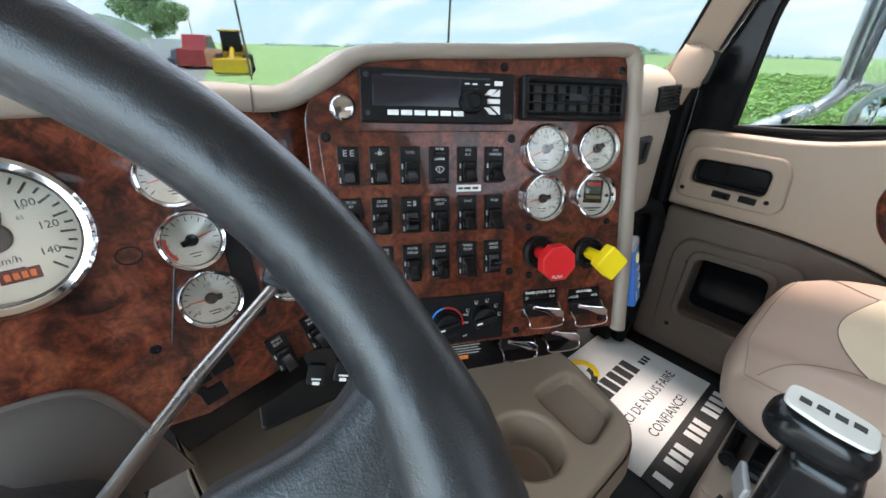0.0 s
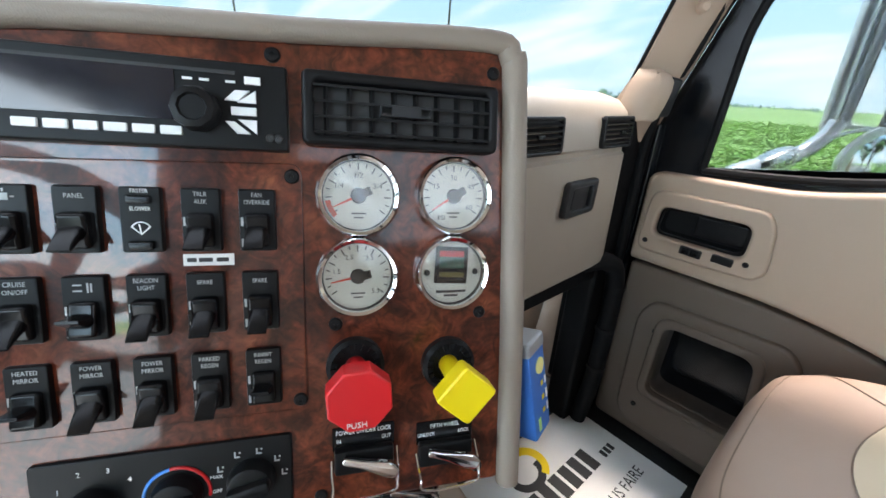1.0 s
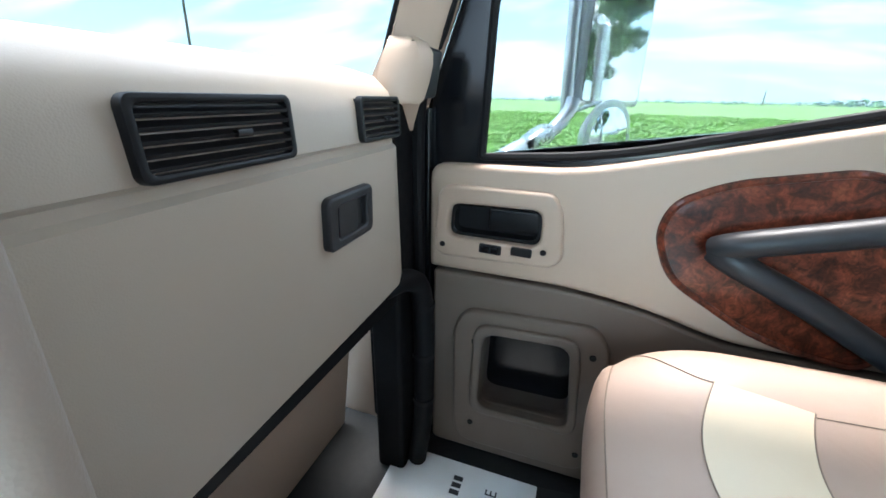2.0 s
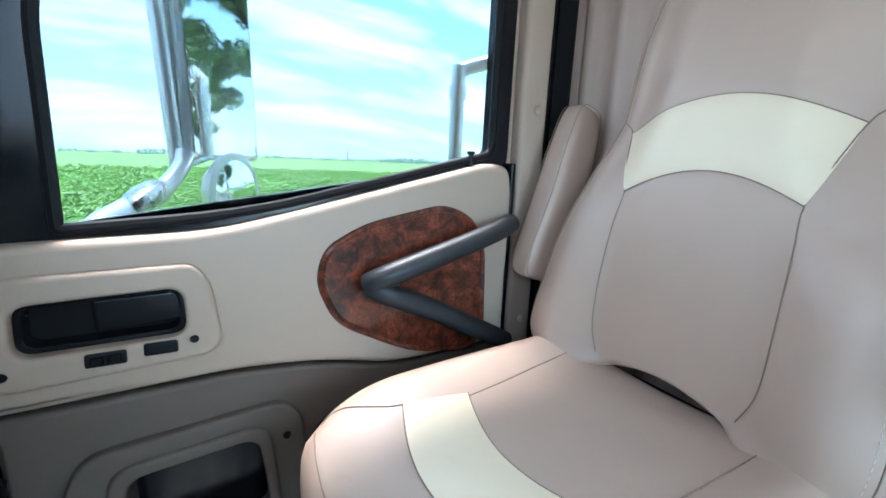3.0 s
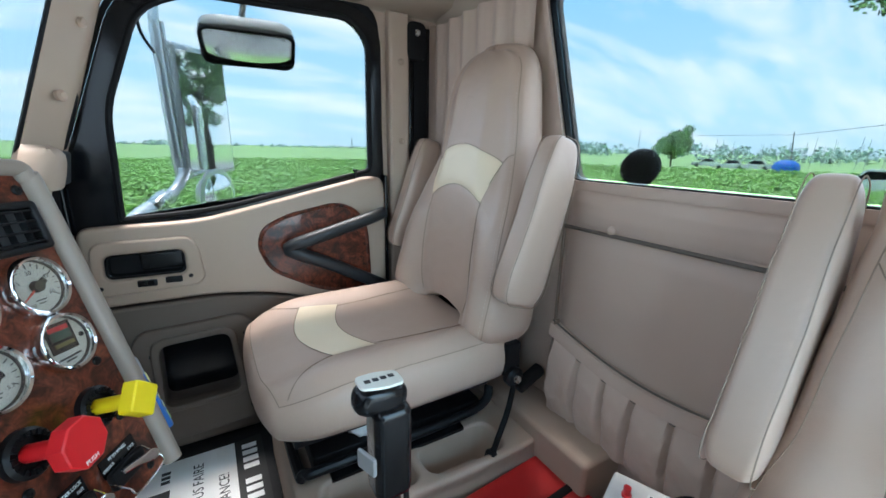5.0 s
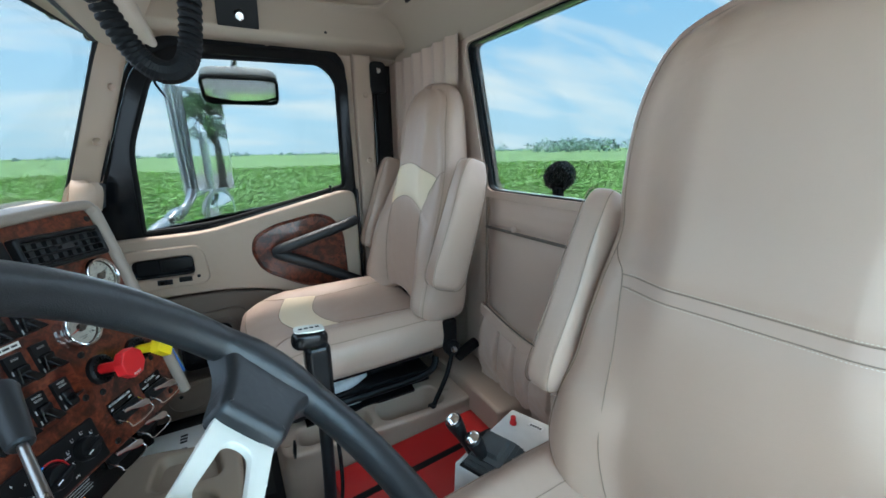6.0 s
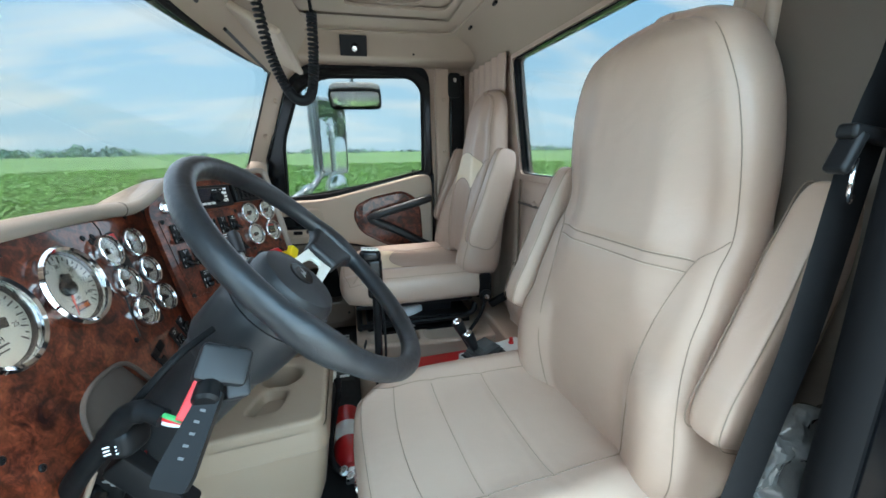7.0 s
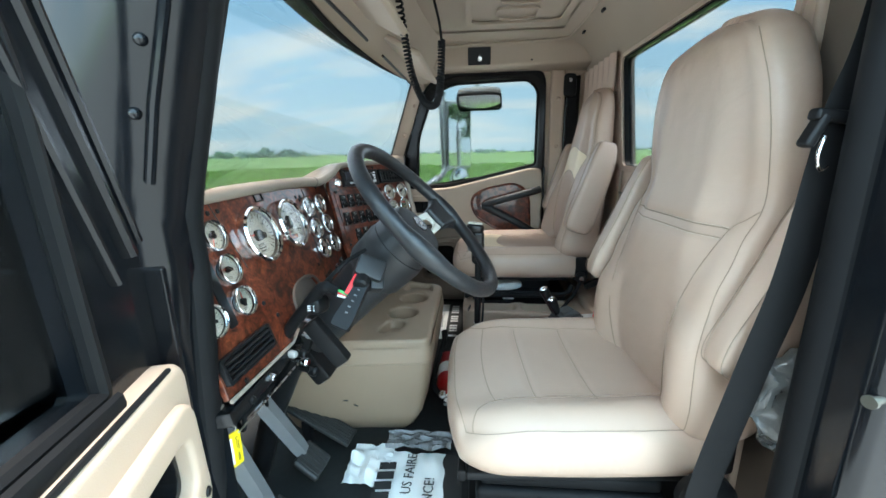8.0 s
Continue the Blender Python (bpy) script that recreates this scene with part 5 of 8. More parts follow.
for y, m_, h in ((0.0095, RED, 0.005), (0.002, surface("dim_green", (0.02, 0.08, 0.05), 0.4, bump=0), 0.009), (-0.008, surface("dim_yellow", (0.16, 0.13, 0.02), 0.4, bump=0), 0.004)):
    part("band", box(0.021, h, 0.0006, sp(0.3155, -0.1465 + y, 0.0033) @ R("Z", -3)), m_, fg)
for x in (-0.021, 0.021):
    part("screw", screw_head(0.0026, sp(0.3155 + x, -0.1526, 0.002), bmesh.new()), INK, fg)
b = bmesh.new()
box(0.026, 0.0022, 0.0003, sp(0.3155, -0.1690, 0.0023), bm=b); box(0.012, 0.0018, 0.0003, sp(0.3155, -0.1725, 0.0023), bm=b)
part("printing", b, INK, fg)

# brake valve knobs
def valve_knob(M, name, label, outline, material, tilt_deg, spin):
    v = thing(name, label, "brake knob")
    part("boot", lathe([(0.0235, 0), (0.0235, 0.007), (0.020, 0.010), (0.016, 0.010), (0.0155, 0.004), (0, 0.004)], M, 28), BLACK, v)
    b = bmesh.new()
    for i in range(20):
        box(0.005, 0.0016, 0.003, M @ R("Z", 18 * i) @ T(0.0178, 0, 0.0106), bm=b)
    part("boot_ribs", b, RUBBER, v)
    K = M @ R("X", tilt_deg)
    part("stem", lathe([(0.0085, 0.004), (0.0085, 0.040), (0.012, 0.046), (0, 0.046)], K, 20), material, v)
    part("head", plate(outline, [], 0.015, K @ T(0, 0, 0.043) @ R("Z", spin), 0.002, 3), material, v)
    return v, K
octo = [(0.0245 * math.cos(radians(22.5 + 45 * i)), 0.0245 * math.sin(radians(22.5 + 45 * i))) for i in range(8)]
rv, RK = valve_knob(sp(0.2345, -0.228), "trailer_brake_knob", "red octagonal trailer air brake knob", octo, RED, 4, 4)
lettering("lettering", "PUSH", 0.0062, RK @ T(-0.002, -0.0175, 0.0585) @ R("Z", 2), PAPER, rv, depth=0.0002)
valve_knob(sp(0.314, -0.234), "parking_brake_knob", "yellow diamond parking brake knob", round_poly([(0.0175, 0.0175), (-0.0175, 0.0175), (-0.0175, -0.0175), (0.0175, -0.0175)], 0.004, 3), YELLOW, 4, 49)

# paddle valves with their placards
def paddle(M, lines, name, label, ang=-24):
    v = thing(name, label, "lever")
    part("placard", box(0.052, 0.021, 0.001, M @ T(0, 0.014, 0.0008)), GLOSSB, v)
    for body, x, y, s in lines:
        lettering("lettering", body, s, M @ T(x, y, 0.0014), WHITE, v, depth=0.0001, sx=0.8)
    part("body", box(0.050, 0.022, 0.010, M @ T(0, -0.004, 0.004), 0.003), BLACK, v)
    L = M @ T(-0.014, 0.002, 0.012) @ R("Z", ang * 0.6)
    part("lever", plate(round_poly([(-0.004, 0.003), (0.012, 0.0035), (0.036, 0.007), (0.044, 0.002), (0.042, -0.006), (0.032, -0.007), (0.012, -0.003), (-0.004, -0.003)], 0.003), [], 0.005, L @ R("Y", -8), 0.0015), CHROME, v, "chromed paddle lever")
    part("wire_guard", tube(smooth_path([M @ Vector(p) for p in ((-0.027, -0.003, 0.004), (-0.026, -0.014, 0.020), (-0.022, -0.024, 0.024), (0.020, -0.024, 0.024), (0.026, -0.014, 0.022), (0.028, 0.003, 0.004))], 5), 0.0011, 6), CHROME, v)
    return v
paddle(sp(0.241, -0.308, 0.0), [("POWER DIVIDER LOCK", 0, 0.0195, 0.0056), ("IN", -0.021, 0.012, 0.0048), ("OUT", 0.019, 0.012, 0.0048)], "power_divider_lever", "chromed paddle switch with black lettered placard")
paddle(sp(0.313, -0.313, 0.0), [("FIFTH WHEEL", 0, 0.0195, 0.0056), ("UNLOCK", -0.017, 0.012, 0.0048), ("LOCK", 0.018, 0.012, 0.0048)], "fifth_wheel_lever", "chromed paddle switch with black lettered placard")
# heater controls
hv = thing("heater_controls", "black heater control plate with three rotary knobs", "heater controls")
HM = sp(0.0965, -0.3155)
part("plate", plate(rrect(0.173, 0.068, 0.003), [], 0.003, HM, 0.001), BLACK, hv)
def rotary(x, y, ang):
    K = HM @ T(x, y, 0.003)
    k = part("knob", lathe([(0.0175, 0), (0.0175, 0.004), (0.0155, 0.011), (0.014, 0.012), (0, 0.012)], K, 28), BLACK, hv)
    part("grip", box(0.031, 0.009, 0.011, K @ R("Z", ang) @ T(0, 0, 0.013), 0.003, 2), BLACK, k)
    part("pointer", box(0.008, 0.0016, 0.0006, K @ R("Z", ang) @ T(-0.011, 0, 0.0187)), WHITE, k)
rotary(-0.050, -0.006, 222); rotary(0.004, -0.004, 12); rotary(0.056, 0.0, 12)
for body, x, y in (("1", -0.070, 0.012), ("2", -0.057, 0.0235), ("3", -0.039, 0.024), ("4", -0.026, 0.015), ("MAX", 0.031, 0.006), ("OFF", 0.031, -0.006), ("A/C", 0.030, -0.025)):
    lettering("lettering", body, 0.0055 if len(body) == 1 else 0.0042, HM @ T(x, y, 0.0033), WHITE, hv, depth=0.0001)
def arc_band(c, r, a0, a1, m_):
    pts = [HM @ Vector((c[0] + r * math.cos(radians(a0 + (a1 - a0) * i / 14)), c[1] + r * math.sin(radians(a0 + (a1 - a0) * i / 14)), 0.0034)) for i in range(15)]
    part("arc", tube(pts, 0.0013, 6), m_, hv)
arc_band((0.004, -0.004), 0.0225, 195, 100, BLUED); arc_band((0.004, -0.004), 0.0225, 100, -10, RED)
b = bmesh.new()
for a in (150, 112, 75, 38, 5):
    c = HM @ T(0.056 + 0.025 * math.cos(radians(a)), 0.0 + 0.024 * math.sin(radians(a)), 0.0033)
    box(0.0012, 0.005, 0.0003, c @ T(-0.002, 0, 0), bm=b); box(0.003, 0.0012, 0.0003, c @ T(0, -0.002, 0), bm=b); box(0.0014, 0.0014, 0.0003, c @ T(0.0015, 0.0015, 0), bm=b)
for dx, dy in ((-0.0022, 0.0022), (0.0022, 0.0022), (-0.0022, -0.0022), (0.0022, -0.0022)):
    lathe([(0.0019, 0), (0.0019, 0.0004), (0, 0.0004)], HM @ T(-0.073 + dx, -0.003 + dy, 0.0032), 8, b)
part("symbol", b, PRINT, hv)

# lower strip: socket ring, placards, two more paddles, small switches
paddle(fr @ T(0.232, -0.006, 0.003), [("MODULATE TANK AIR SUSP", 0, 0.0165, 0.0036)], "tank_air_lever", "chromed paddle switch under the wood panel")
paddle(fr @ T(0.302, 0.0, 0.003), [("AIR SUSPENSION", 0, 0.0175, 0.004)], "suspension_lever", "chromed paddle switch under the wood panel")
part("socket_ring", lathe([(0.0125, 0), (0.0125, 0.003), (0.0105, 0.004), (0.0095, 0.001), (0, 0.001)], fr @ T(0.045, -0.012, 0.002), 24), CHROME, low)
part("placard", box(0.060, 0.032, 0.0008, fr @ T(0.155, -0.014, 0.003)), GLOSSB, low)
b = bmesh.new()
for i in range(5):
    box(0.045 - 0.004 * (i % 3), 0.0014, 0.0003, fr @ T(0.155, -0.004 - 0.0042 * i, 0.0037), bm=b)
for i in range(3):
    for j in range(2):
        box(0.010, 0.008, 0.0003, fr @ T(0.083 + 0.013 * i, -0.008 - 0.013 * j, 0.0033), bm=b)
part("placard_print", b, GREYM, low)
part("warning_label", box(0.026, 0.006, 0.0005, fr @ T(0.145, -0.027, 0.0038)), ORANGE, low)
for x in (-0.055, -0.020):
    s_ = part("rocker_switch", box(0.022, 0.03, 0.006, fr @ T(x, -0.022, 0.003) @ R("Z", -12), 0.002), BLACK, low)
    b = bmesh.new()
    box(0.012, 0.0025, 0.0003, fr @ T(x, -0.028, 0.0064) @ R("Z", -12), bm=b); box(0.009, 0.005, 0.0003, fr @ T(x - 0.001, -0.034, 0.0064) @ R("Z", -12), bm=b)
    part("switch_marks", b, WHITE, s_)
# blue box fixed to the cheek of the housing
bx = thing("blue_box", "blue and white device box fixed beside the dash", "box")
BM = frame_of((0.608, 0.224, 0.675), (0.97, 0.24, 0), (0.022, 0.029, 0.093))
part("case", box(0.036, 0.104, 0.060, BM @ T(0, -0.002, -0.030), 0.003), BLUE, bx)
part("cap", box(0.038, 0.016, 0.062, BM @ T(0, 0.047, -0.030), 0.004, 3), GREYM, bx, "grey plastic end cap")
part("cap_label", box(0.012, 0.0005, 0.018, BM @ T(-0.008, 0.0553, -0.022)), WHITE, bx, "white paper label")
for y, w in ((0.003, 0.008), (-0.013, 0.010), (-0.028, 0.009)):
    part("print", box(0.003, w, 0.0005, BM @ T(0.012, y, 0.0007)), WHITE, bx)
    part("print", box(0.005, 0.005, 0.0005, BM @ T(0.004, y, 0.0007)), YELLOW, bx)
part("print_disc", lathe([(0.0085, 0), (0.0085, 0.0012), (0, 0.0012)], BM @ T(0.003, 0.023, 0), 18), surface("pale_yellow_print", (0.75, 0.68, 0.25), 0.5, bump=0), bx)
part("print_bar", box(0.005, 0.014, 0.0006, BM @ T(-0.008, -0.038, 0.0007)), surface("pale_green_print", (0.45, 0.65, 0.2), 0.5, bump=0), bx)
# ---- steering wheel and column ----
WC = Vector((-0.135, 0.096, 0.86))
wn_ = Vector((-0.038, -0.724, 0.689)).normalized()
wx = Vector((1, 0.02, 0)); wx = (wx - wn_ * wx.dot(wn_)).normalized()
wy = wn_.cross(wx)
WM = frame_of(WC, wx, wy)      # wheel plane, z towards the driver
wheel = thing("steering_wheel", "black four spoke truck steering wheel with grey hub pad", "steering wheel")
RW, HUB = 0.221, -0.038
rim_rows = [Vector((RW * math.cos(2 * math.pi * i / 96), RW * math.sin(2 * math.pi * i / 96), 0)) for i in range(96)]
part("rim", tube(rim_rows, 0.0172, 16, True, WM), WHEELM, wheel, "black grained wheel rim")
def spoke(a0, a1):
    """One side's spoke: two aluminium bars from the hub that meet the rim at a grip."""
    e = []
    am = (a0 + a1) / 2
    outer = [(0.190 * math.cos(radians(a)), 0.190 * math.sin(radians(a))) for a in (a0, am, a1)]
    inner = [(0.062 * math.cos(radians(a)), 0.062 * math.sin(radians(a))) for a in (a1 + 30, am, a0 - 30)]
    hole = [(0.138 * math.cos(radians(am + s)), 0.138 * math.sin(radians(am + s))) for s in (-5, 5)] + [(0.088 * math.cos(radians(am + s)), 0.088 * math.sin(radians(am + s))) for s in (15, -15)]
    bm_ = plate(round_poly(outer + inner, 0.012), [round_poly(hole, 0.012)], 0.006, I4, 0.0015)
    for v in bm_.verts:
        v.co.z += -0.068 + 0.052 * max(0, (v.co.xy.length - 0.06) / 0.138)
    bm_.transform(WM)
    return bm_
for a in (-8, 188):
    part("spoke", spoke(a - 8, a + 8), ALU, wheel, "brushed aluminium spoke")
    g = [WM @ Vector((RW * math.cos(radians(a + s)), RW * math.sin(radians(a + s)), 0.0)) for s in (-15, -11, -7, 0, 7, 11, 15)]
    part("spoke_grip", tube(g, [0.0173, 0.019, 0.021, 0.022, 0.021, 0.019, 0.0173], 14), WHEELM, wheel)
    web = [((RW + 0.004) * math.cos(radians(a + s)), (RW + 0.004) * math.sin(radians(a + s))) for s in (-17, -10, 0, 10, 17)]
    web += [(r_ * math.cos(radians(a + s)), r_ * math.sin(radians(a + s))) for r_, s in ((0.192, 12), (0.150, 13), (0.150, -13), (0.192, -12))]
    wb = plate(round_poly(web, [0.003, 0.02, 0.02, 0.02, 0.003, 0.03, 0.008, 0.008, 0.03]), [], 0.026, T(0, 0, -0.013), 0.009, 4)
    for v in wb.verts:
        v.co.z -= 0.38 * max(0, RW - v.co.xy.length)
    wb.transform(WM)
    part("spoke_joint", wb, WHEELM, wheel)
part("hub_pad", lathe([(0, 0.012), (0.045, 0.011), (0.066, 0.006), (0.074, -0.004), (0.077, -0.03), (0.080, -0.062), (0.070, -0.066), (0, -0.066)], WM @ T(0, 0, HUB), 48), COLUMN, wheel, "dark grey hub pad")
for a in range(6):
    part("hub_groove", box(0.016, 0.03, 0.018, WM @ R("Z", 60 * a + 30) @ T(0.073, 0, HUB - 0.026), 0.006, 2), COLUMN, wheel)
part("hub_badge", lathe([(0, 0.0022), (0.021, 0.0022), (0.023, 0.0005), (0.0235, -0.002)], WM @ T(0.006, 0.004, HUB + 0.0115) @ Matrix.Diagonal((1.25, 1, 1, 1)), 32), GLOSSB, wheel, "oval dark badge with pale emblem")
part("hub_emblem", plate(round_poly([(-0.012, -0.008), (-0.004, 0.004), (0.002, -0.003), (0.012, 0.009), (0.007, -0.009), (-0.003, -0.004)], 0.002), [], 0.0008, WM @ T(0.006, 0.004, HUB + 0.0136)), STEEL, wheel)
# column: grey shroud below the wheel, tube down to the floor, stalks and harness
col = thing("steering_column", "grey plastic steering column with stalks and switches", "steering column")
axis = -wn_
CM = frame_of(WC, wx, wy)
part("upper_shroud", lathe([(0.055, -0.098), (0.080, -0.102), (0.083, -0.12), (0.079, -0.19), (0.072, -0.205), (0, -0.205)], CM, 40), COLUMN, col)
rows = []
for s, rx, ry in ((-0.190, 0.076, 0.070), (-0.24, 0.073, 0.066), (-0.30, 0.069, 0.062), (-0.40, 0.064, 0.056), (-0.52, 0.058, 0.05)):
    rows.append([CM @ Vector((rx * math.cos(2 * math.pi * i / 28), ry * math.sin(2 * math.pi * i / 28) - 0.012 * (-s - 0.15) / 0.3, s)) for i in range(28)])
part("lower_shroud", loft(rows), COLUMN, col)
part("shift_stalk", tube([Vector((-0.035, 0.204, 0.775)), Vector((0.03, 0.235, 0.812)), Vector((0.095, 0.266, 0.840))], [0.0044, 0.0040, 0.0038], 12), surface("worn_steel", (0.34, 0.33, 0.32), 0.28, 1.0, bump=0.1), col, "chromed column stalk")
kd = (Vector((0.140, 0.288, 0.867)) - Vector((0.085, 0.262, 0.835)))
part("stalk_knob", tube([Vector((0.085, 0.262, 0.835)) + kd * k_ for k_ in (0.0, 0.03, 0.12, 0.5, 0.93, 0.985, 1.0)], [0.0075, 0.0095, 0.0102, 0.0118, 0.0132, 0.0122, 0.009], 20), COLUMN, col, "black tapered stalk knob")
# ---- seats ----
def lerp_table(tab, z):
    """Smooth curve through a table of (z, value)."""
    z = max(tab[0][0], min(tab[-1][0], z))
    n = len(tab)
    def slope(i):
        a, c = tab[max(i - 1, 0)], tab[min(i + 1, n - 1)]
        return (c[1] - a[1]) / (c[0] - a[0])
    for i in range(n - 1):
        (a, va), (c, vc) = tab[i], tab[i + 1]
        if z <= c:
            h = c - a
            t = (z - a) / h
            return (2 * t ** 3 - 3 * t * t + 1) * va + (t ** 3 - 2 * t * t + t) * h * slope(i) + (3 * t * t - 2 * t ** 3) * vc + (t ** 3 - t * t) * h * slope(i + 1)
    return tab[-1][1]


# backrests by height over the cushion: half width of the front panel, its depth along the middle and along the edge seam, and the rear face
SLIM = dict(
    half=[(-0.035, 0.205), (-0.01, 0.240), (0.03, 0.254), (0.13, 0.249), (0.23, 0.236), (0.32, 0.214), (0.42, 0.183), (0.49, 0.175), (0.57, 0.164), (0.63, 0.152), (0.665, 0.130), (0.685, 0.095), (0.695, 0.05), (0.698, 0.02)],
    mid=[(-0.035, -0.432), (0.10, -0.440), (0.20, -0.448), (0.31, -0.462), (0.41, -0.478), (0.53, -0.502), (0.65, -0.528), (0.698, -0.555)],
    edge=[(-0.035, -0.395), (0.03, -0.388), (0.13, -0.412), (0.23, -0.438), (0.32, -0.474), (0.42, -0.512), (0.49, -0.522), (0.57, -0.528), (0.698, -0.558)],
    rear=[(-0.035, -0.545), (0.2, -0.572), (0.42, -0.603), (0.698, -0.612)], low=-0.035, top=0.698, hem=0.060, cushion=(0.278, 0.0, 0.070))
WIDE = dict(
    half=[(-0.05, 0.190), (-0.02, 0.232), (0.03, 0.254), (0.08, 0.256), (0.16, 0.244), (0.225, 0.228), (0.325, 0.222), (0.375, 0.218), (0.42, 0.216), (0.46, 0.212), (0.51, 0.211), (0.57, 0.206), (0.635, 0.194), (0.69, 0.174), (0.735, 0.146), (0.758, 0.114), (0.775, 0.068), (0.782, 0.02)],
    mid=[(-0.05, -0.420), (0.08, -0.405), (0.20, -0.405), (0.33, -0.420), (0.40, -0.440), (0.50, -0.458), (0.65, -0.463), (0.74, -0.472), (0.782, -0.51)],
    edge=[(-0.05, -0.390), (0.07, -0.380), (0.16, -0.386), (0.22, -0.404), (0.28, -0.420), (0.33, -0.440), (0.375, -0.456), (0.42, -0.480), (0.46, -0.488), (0.51, -0.484), (0.64, -0.474), (0.735, -0.476), (0.782, -0.515)],
    rear=[(-0.05, -0.53), (0.2, -0.548), (0.42, -0.562), (0.782, -0.572)], low=-0.05, top=0.782, hem=0.022, cushion=(0.300, 0.032, 0.050))


def back_front(u, z, lift=0.0):
    """A point on the front of the backrest: u from -1 to 1 across, z above the cushion."""
    B = BACK
    w, ym, ye = lerp_table(B["half"], z), lerp_table(B["mid"], z), lerp_table(B["edge"], z)
    a = min(1, abs(u))
    k = min(1, max(0, (a - 0.42) / 0.42)); k = k * k * (3 - 2 * k)
    y = ym + (ye - ym) * k
    if ye > ym:
        y += 0.012 * math.sin(math.pi * min(1, max(0, (a - 0.5) / 0.5))) * min(1, (ye - ym) / 0.02)
    y -= 0.010 * max(0, (a - 0.86) / 0.14) ** 2
    y += 0.0016 * noise.noise((u * 2.2, z * 9, B["top"])) + 0.0008 * noise.noise((u * 6, z * 24, B["low"]))
    for depth, width, line in B["folds"]:
        y -= depth * math.exp(-((z - line(u)) / width) ** 2) * min(1, max(0, (0.86 - a) / 0.12))
    up = min(1, max(0, (0.10 - z) / 0.14))
    return Vector((u * w, y + lift, z + B["hem"] * max(0, 1 - (a / 0.8) ** 2) * up))


def padded(grid, rings, out_axes, back_axis, back_of):
    """A padded panel: the grid is its front, then rings step outwards in the plane of out_axes and back along back_axis, and the rear is closed."""
    b = bmesh.new()
    V = [[b.verts.new(p) for p in row] for row in grid]
    ny, nx = len(V), len(V[0])
    for j in range(ny - 1):
        for i in range(nx - 1):
            b.faces.new((V[j][i], V[j][i + 1], V[j + 1][i + 1], V[j + 1][i]))
    loop = [V[0][i] for i in range(nx)] + [V[j][-1] for j in range(1, ny)] + [V[-1][i] for i in range(nx - 2, -1, -1)] + [V[j][0] for j in range(ny - 2, 0, -1)]
    n = len(loop)
    p, q = out_axes
    flat_ = [(v.co[p], v.co[q]) for v in loop]
    sgn = 1 if area_of(flat_) > 0 else -1
    nor = []
    for i in range(n):
        a, c = flat_[i - 2], flat_[(i + 2) % n]
        d = Vector((c[1] - a[1], a[0] - c[0])) * sgn
        nor.append(d.normalized() if d.length > 1e-9 else Vector((0, 1)))
    for _ in range(3):
        nor = [(nor[i - 1] + nor[i] * 2 + nor[(i + 1) % n]).normalized() for i in range(n)]
    prev = loop
    for out_, f in rings:
        cur_ = []
        for v, m_ in zip(loop, nor):
            c = v.co.copy()
            c[p] += m_.x * out_; c[q] += m_.y * out_
            c[back_axis] += (back_of(v.co) - v.co[back_axis]) * f
            cur_.append(b.verts.new(c))
        for i in range(n):
            k = (i + 1) % n
            b.faces.new((prev[i], prev[k], cur_[k], cur_[i]))
        prev = cur_
    b.faces.new(prev[:nx])
    left = [prev[0]] + prev[:2 * nx + ny - 4:-1]
    right = prev[nx - 1:nx + ny - 1]
    for j in range(min(len(left), len(right)) - 1):
        f = list(dict.fromkeys((left[j], right[j], right[j + 1], left[j + 1])))
        if len(f) > 2:
            b.faces.new(f)
    return b


GUSSET = ((0.006, 0.035), (0.012, 0.12), (0.0165, 0.30), (0.018, 0.52), (0.0165, 0.75), (0.010, 0.91), (-0.004, 0.985), (-0.02, 1.0))


def back_mesh():
    B = BACK
    lo, hi = B["low"], B["top"]
    zs = [lo + (hi - lo) * (0.86 * i / 110) for i in range(110)] + [lo + (hi - lo) * (0.86 + 0.14 * math.sin(math.pi / 2 * i / 34)) for i in range(35)]
    grid = [[back_front(-1 + 2 * i / 56, z) for i in range(57)] for z in zs]
    return padded(grid, GUSSET, (0, 2), 1, lambda c: lerp_table(B["rear"], c.z))


CY0, CT, CU = -0.475, 0.125, 0.905


def cush_w(y):
    half, _, front_ = BACK["cushion"]
    t = (y - CY0) / (front_ - CY0)
    return half * (0.955 + 0.045 * math.sin(math.pi * min(1, 0.1 + t * 0.8))) * (1 - 0.13 * max(0, (t - 0.80) / 0.20) ** 2.6)


def cush_z(u, t):
    """Height of the cushion's top skin over the seat's datum."""
    a = min(1, abs(u) / CU)
    dish = -0.020 * max(0, 1 - (a / 0.8) ** 2) * (1 - t) ** 0.6
    wing = 0.016 * math.exp(-((a - 0.80) / 0.17) ** 2) * (1 - 0.5 * t)
    roll = -0.036 * max(0, (t - 0.66) / 0.34) ** 2.2
    edge = -0.016 * max(0, (a - 0.82) / 0.18) ** 2
    return dish + wing + roll + edge + 0.0016 * noise.noise((u * 2.4, t * 4, 3)) + 0.0008 * noise.noise((u * 7, t * 11, 8))


def cush_pt(u, y, lift=0.0):
    half, mid, front_ = BACK["cushion"]
    t = min(1.0, max(0.0, (y - CY0) / (front_ - CY0)))
    z = cush_z(u, t)
    for depth, width, line in BACK["cushion_folds"]:
        z -= depth * math.exp(-((y - line(u)) / width) ** 2) * min(1, max(0, (0.74 - abs(u)) / 0.08))
    return Vector((mid + u * cush_w(y), y + 0.012 - 0.034 * abs(u) ** 3.5 * max(0, t - 0.5) * 2, z + lift))


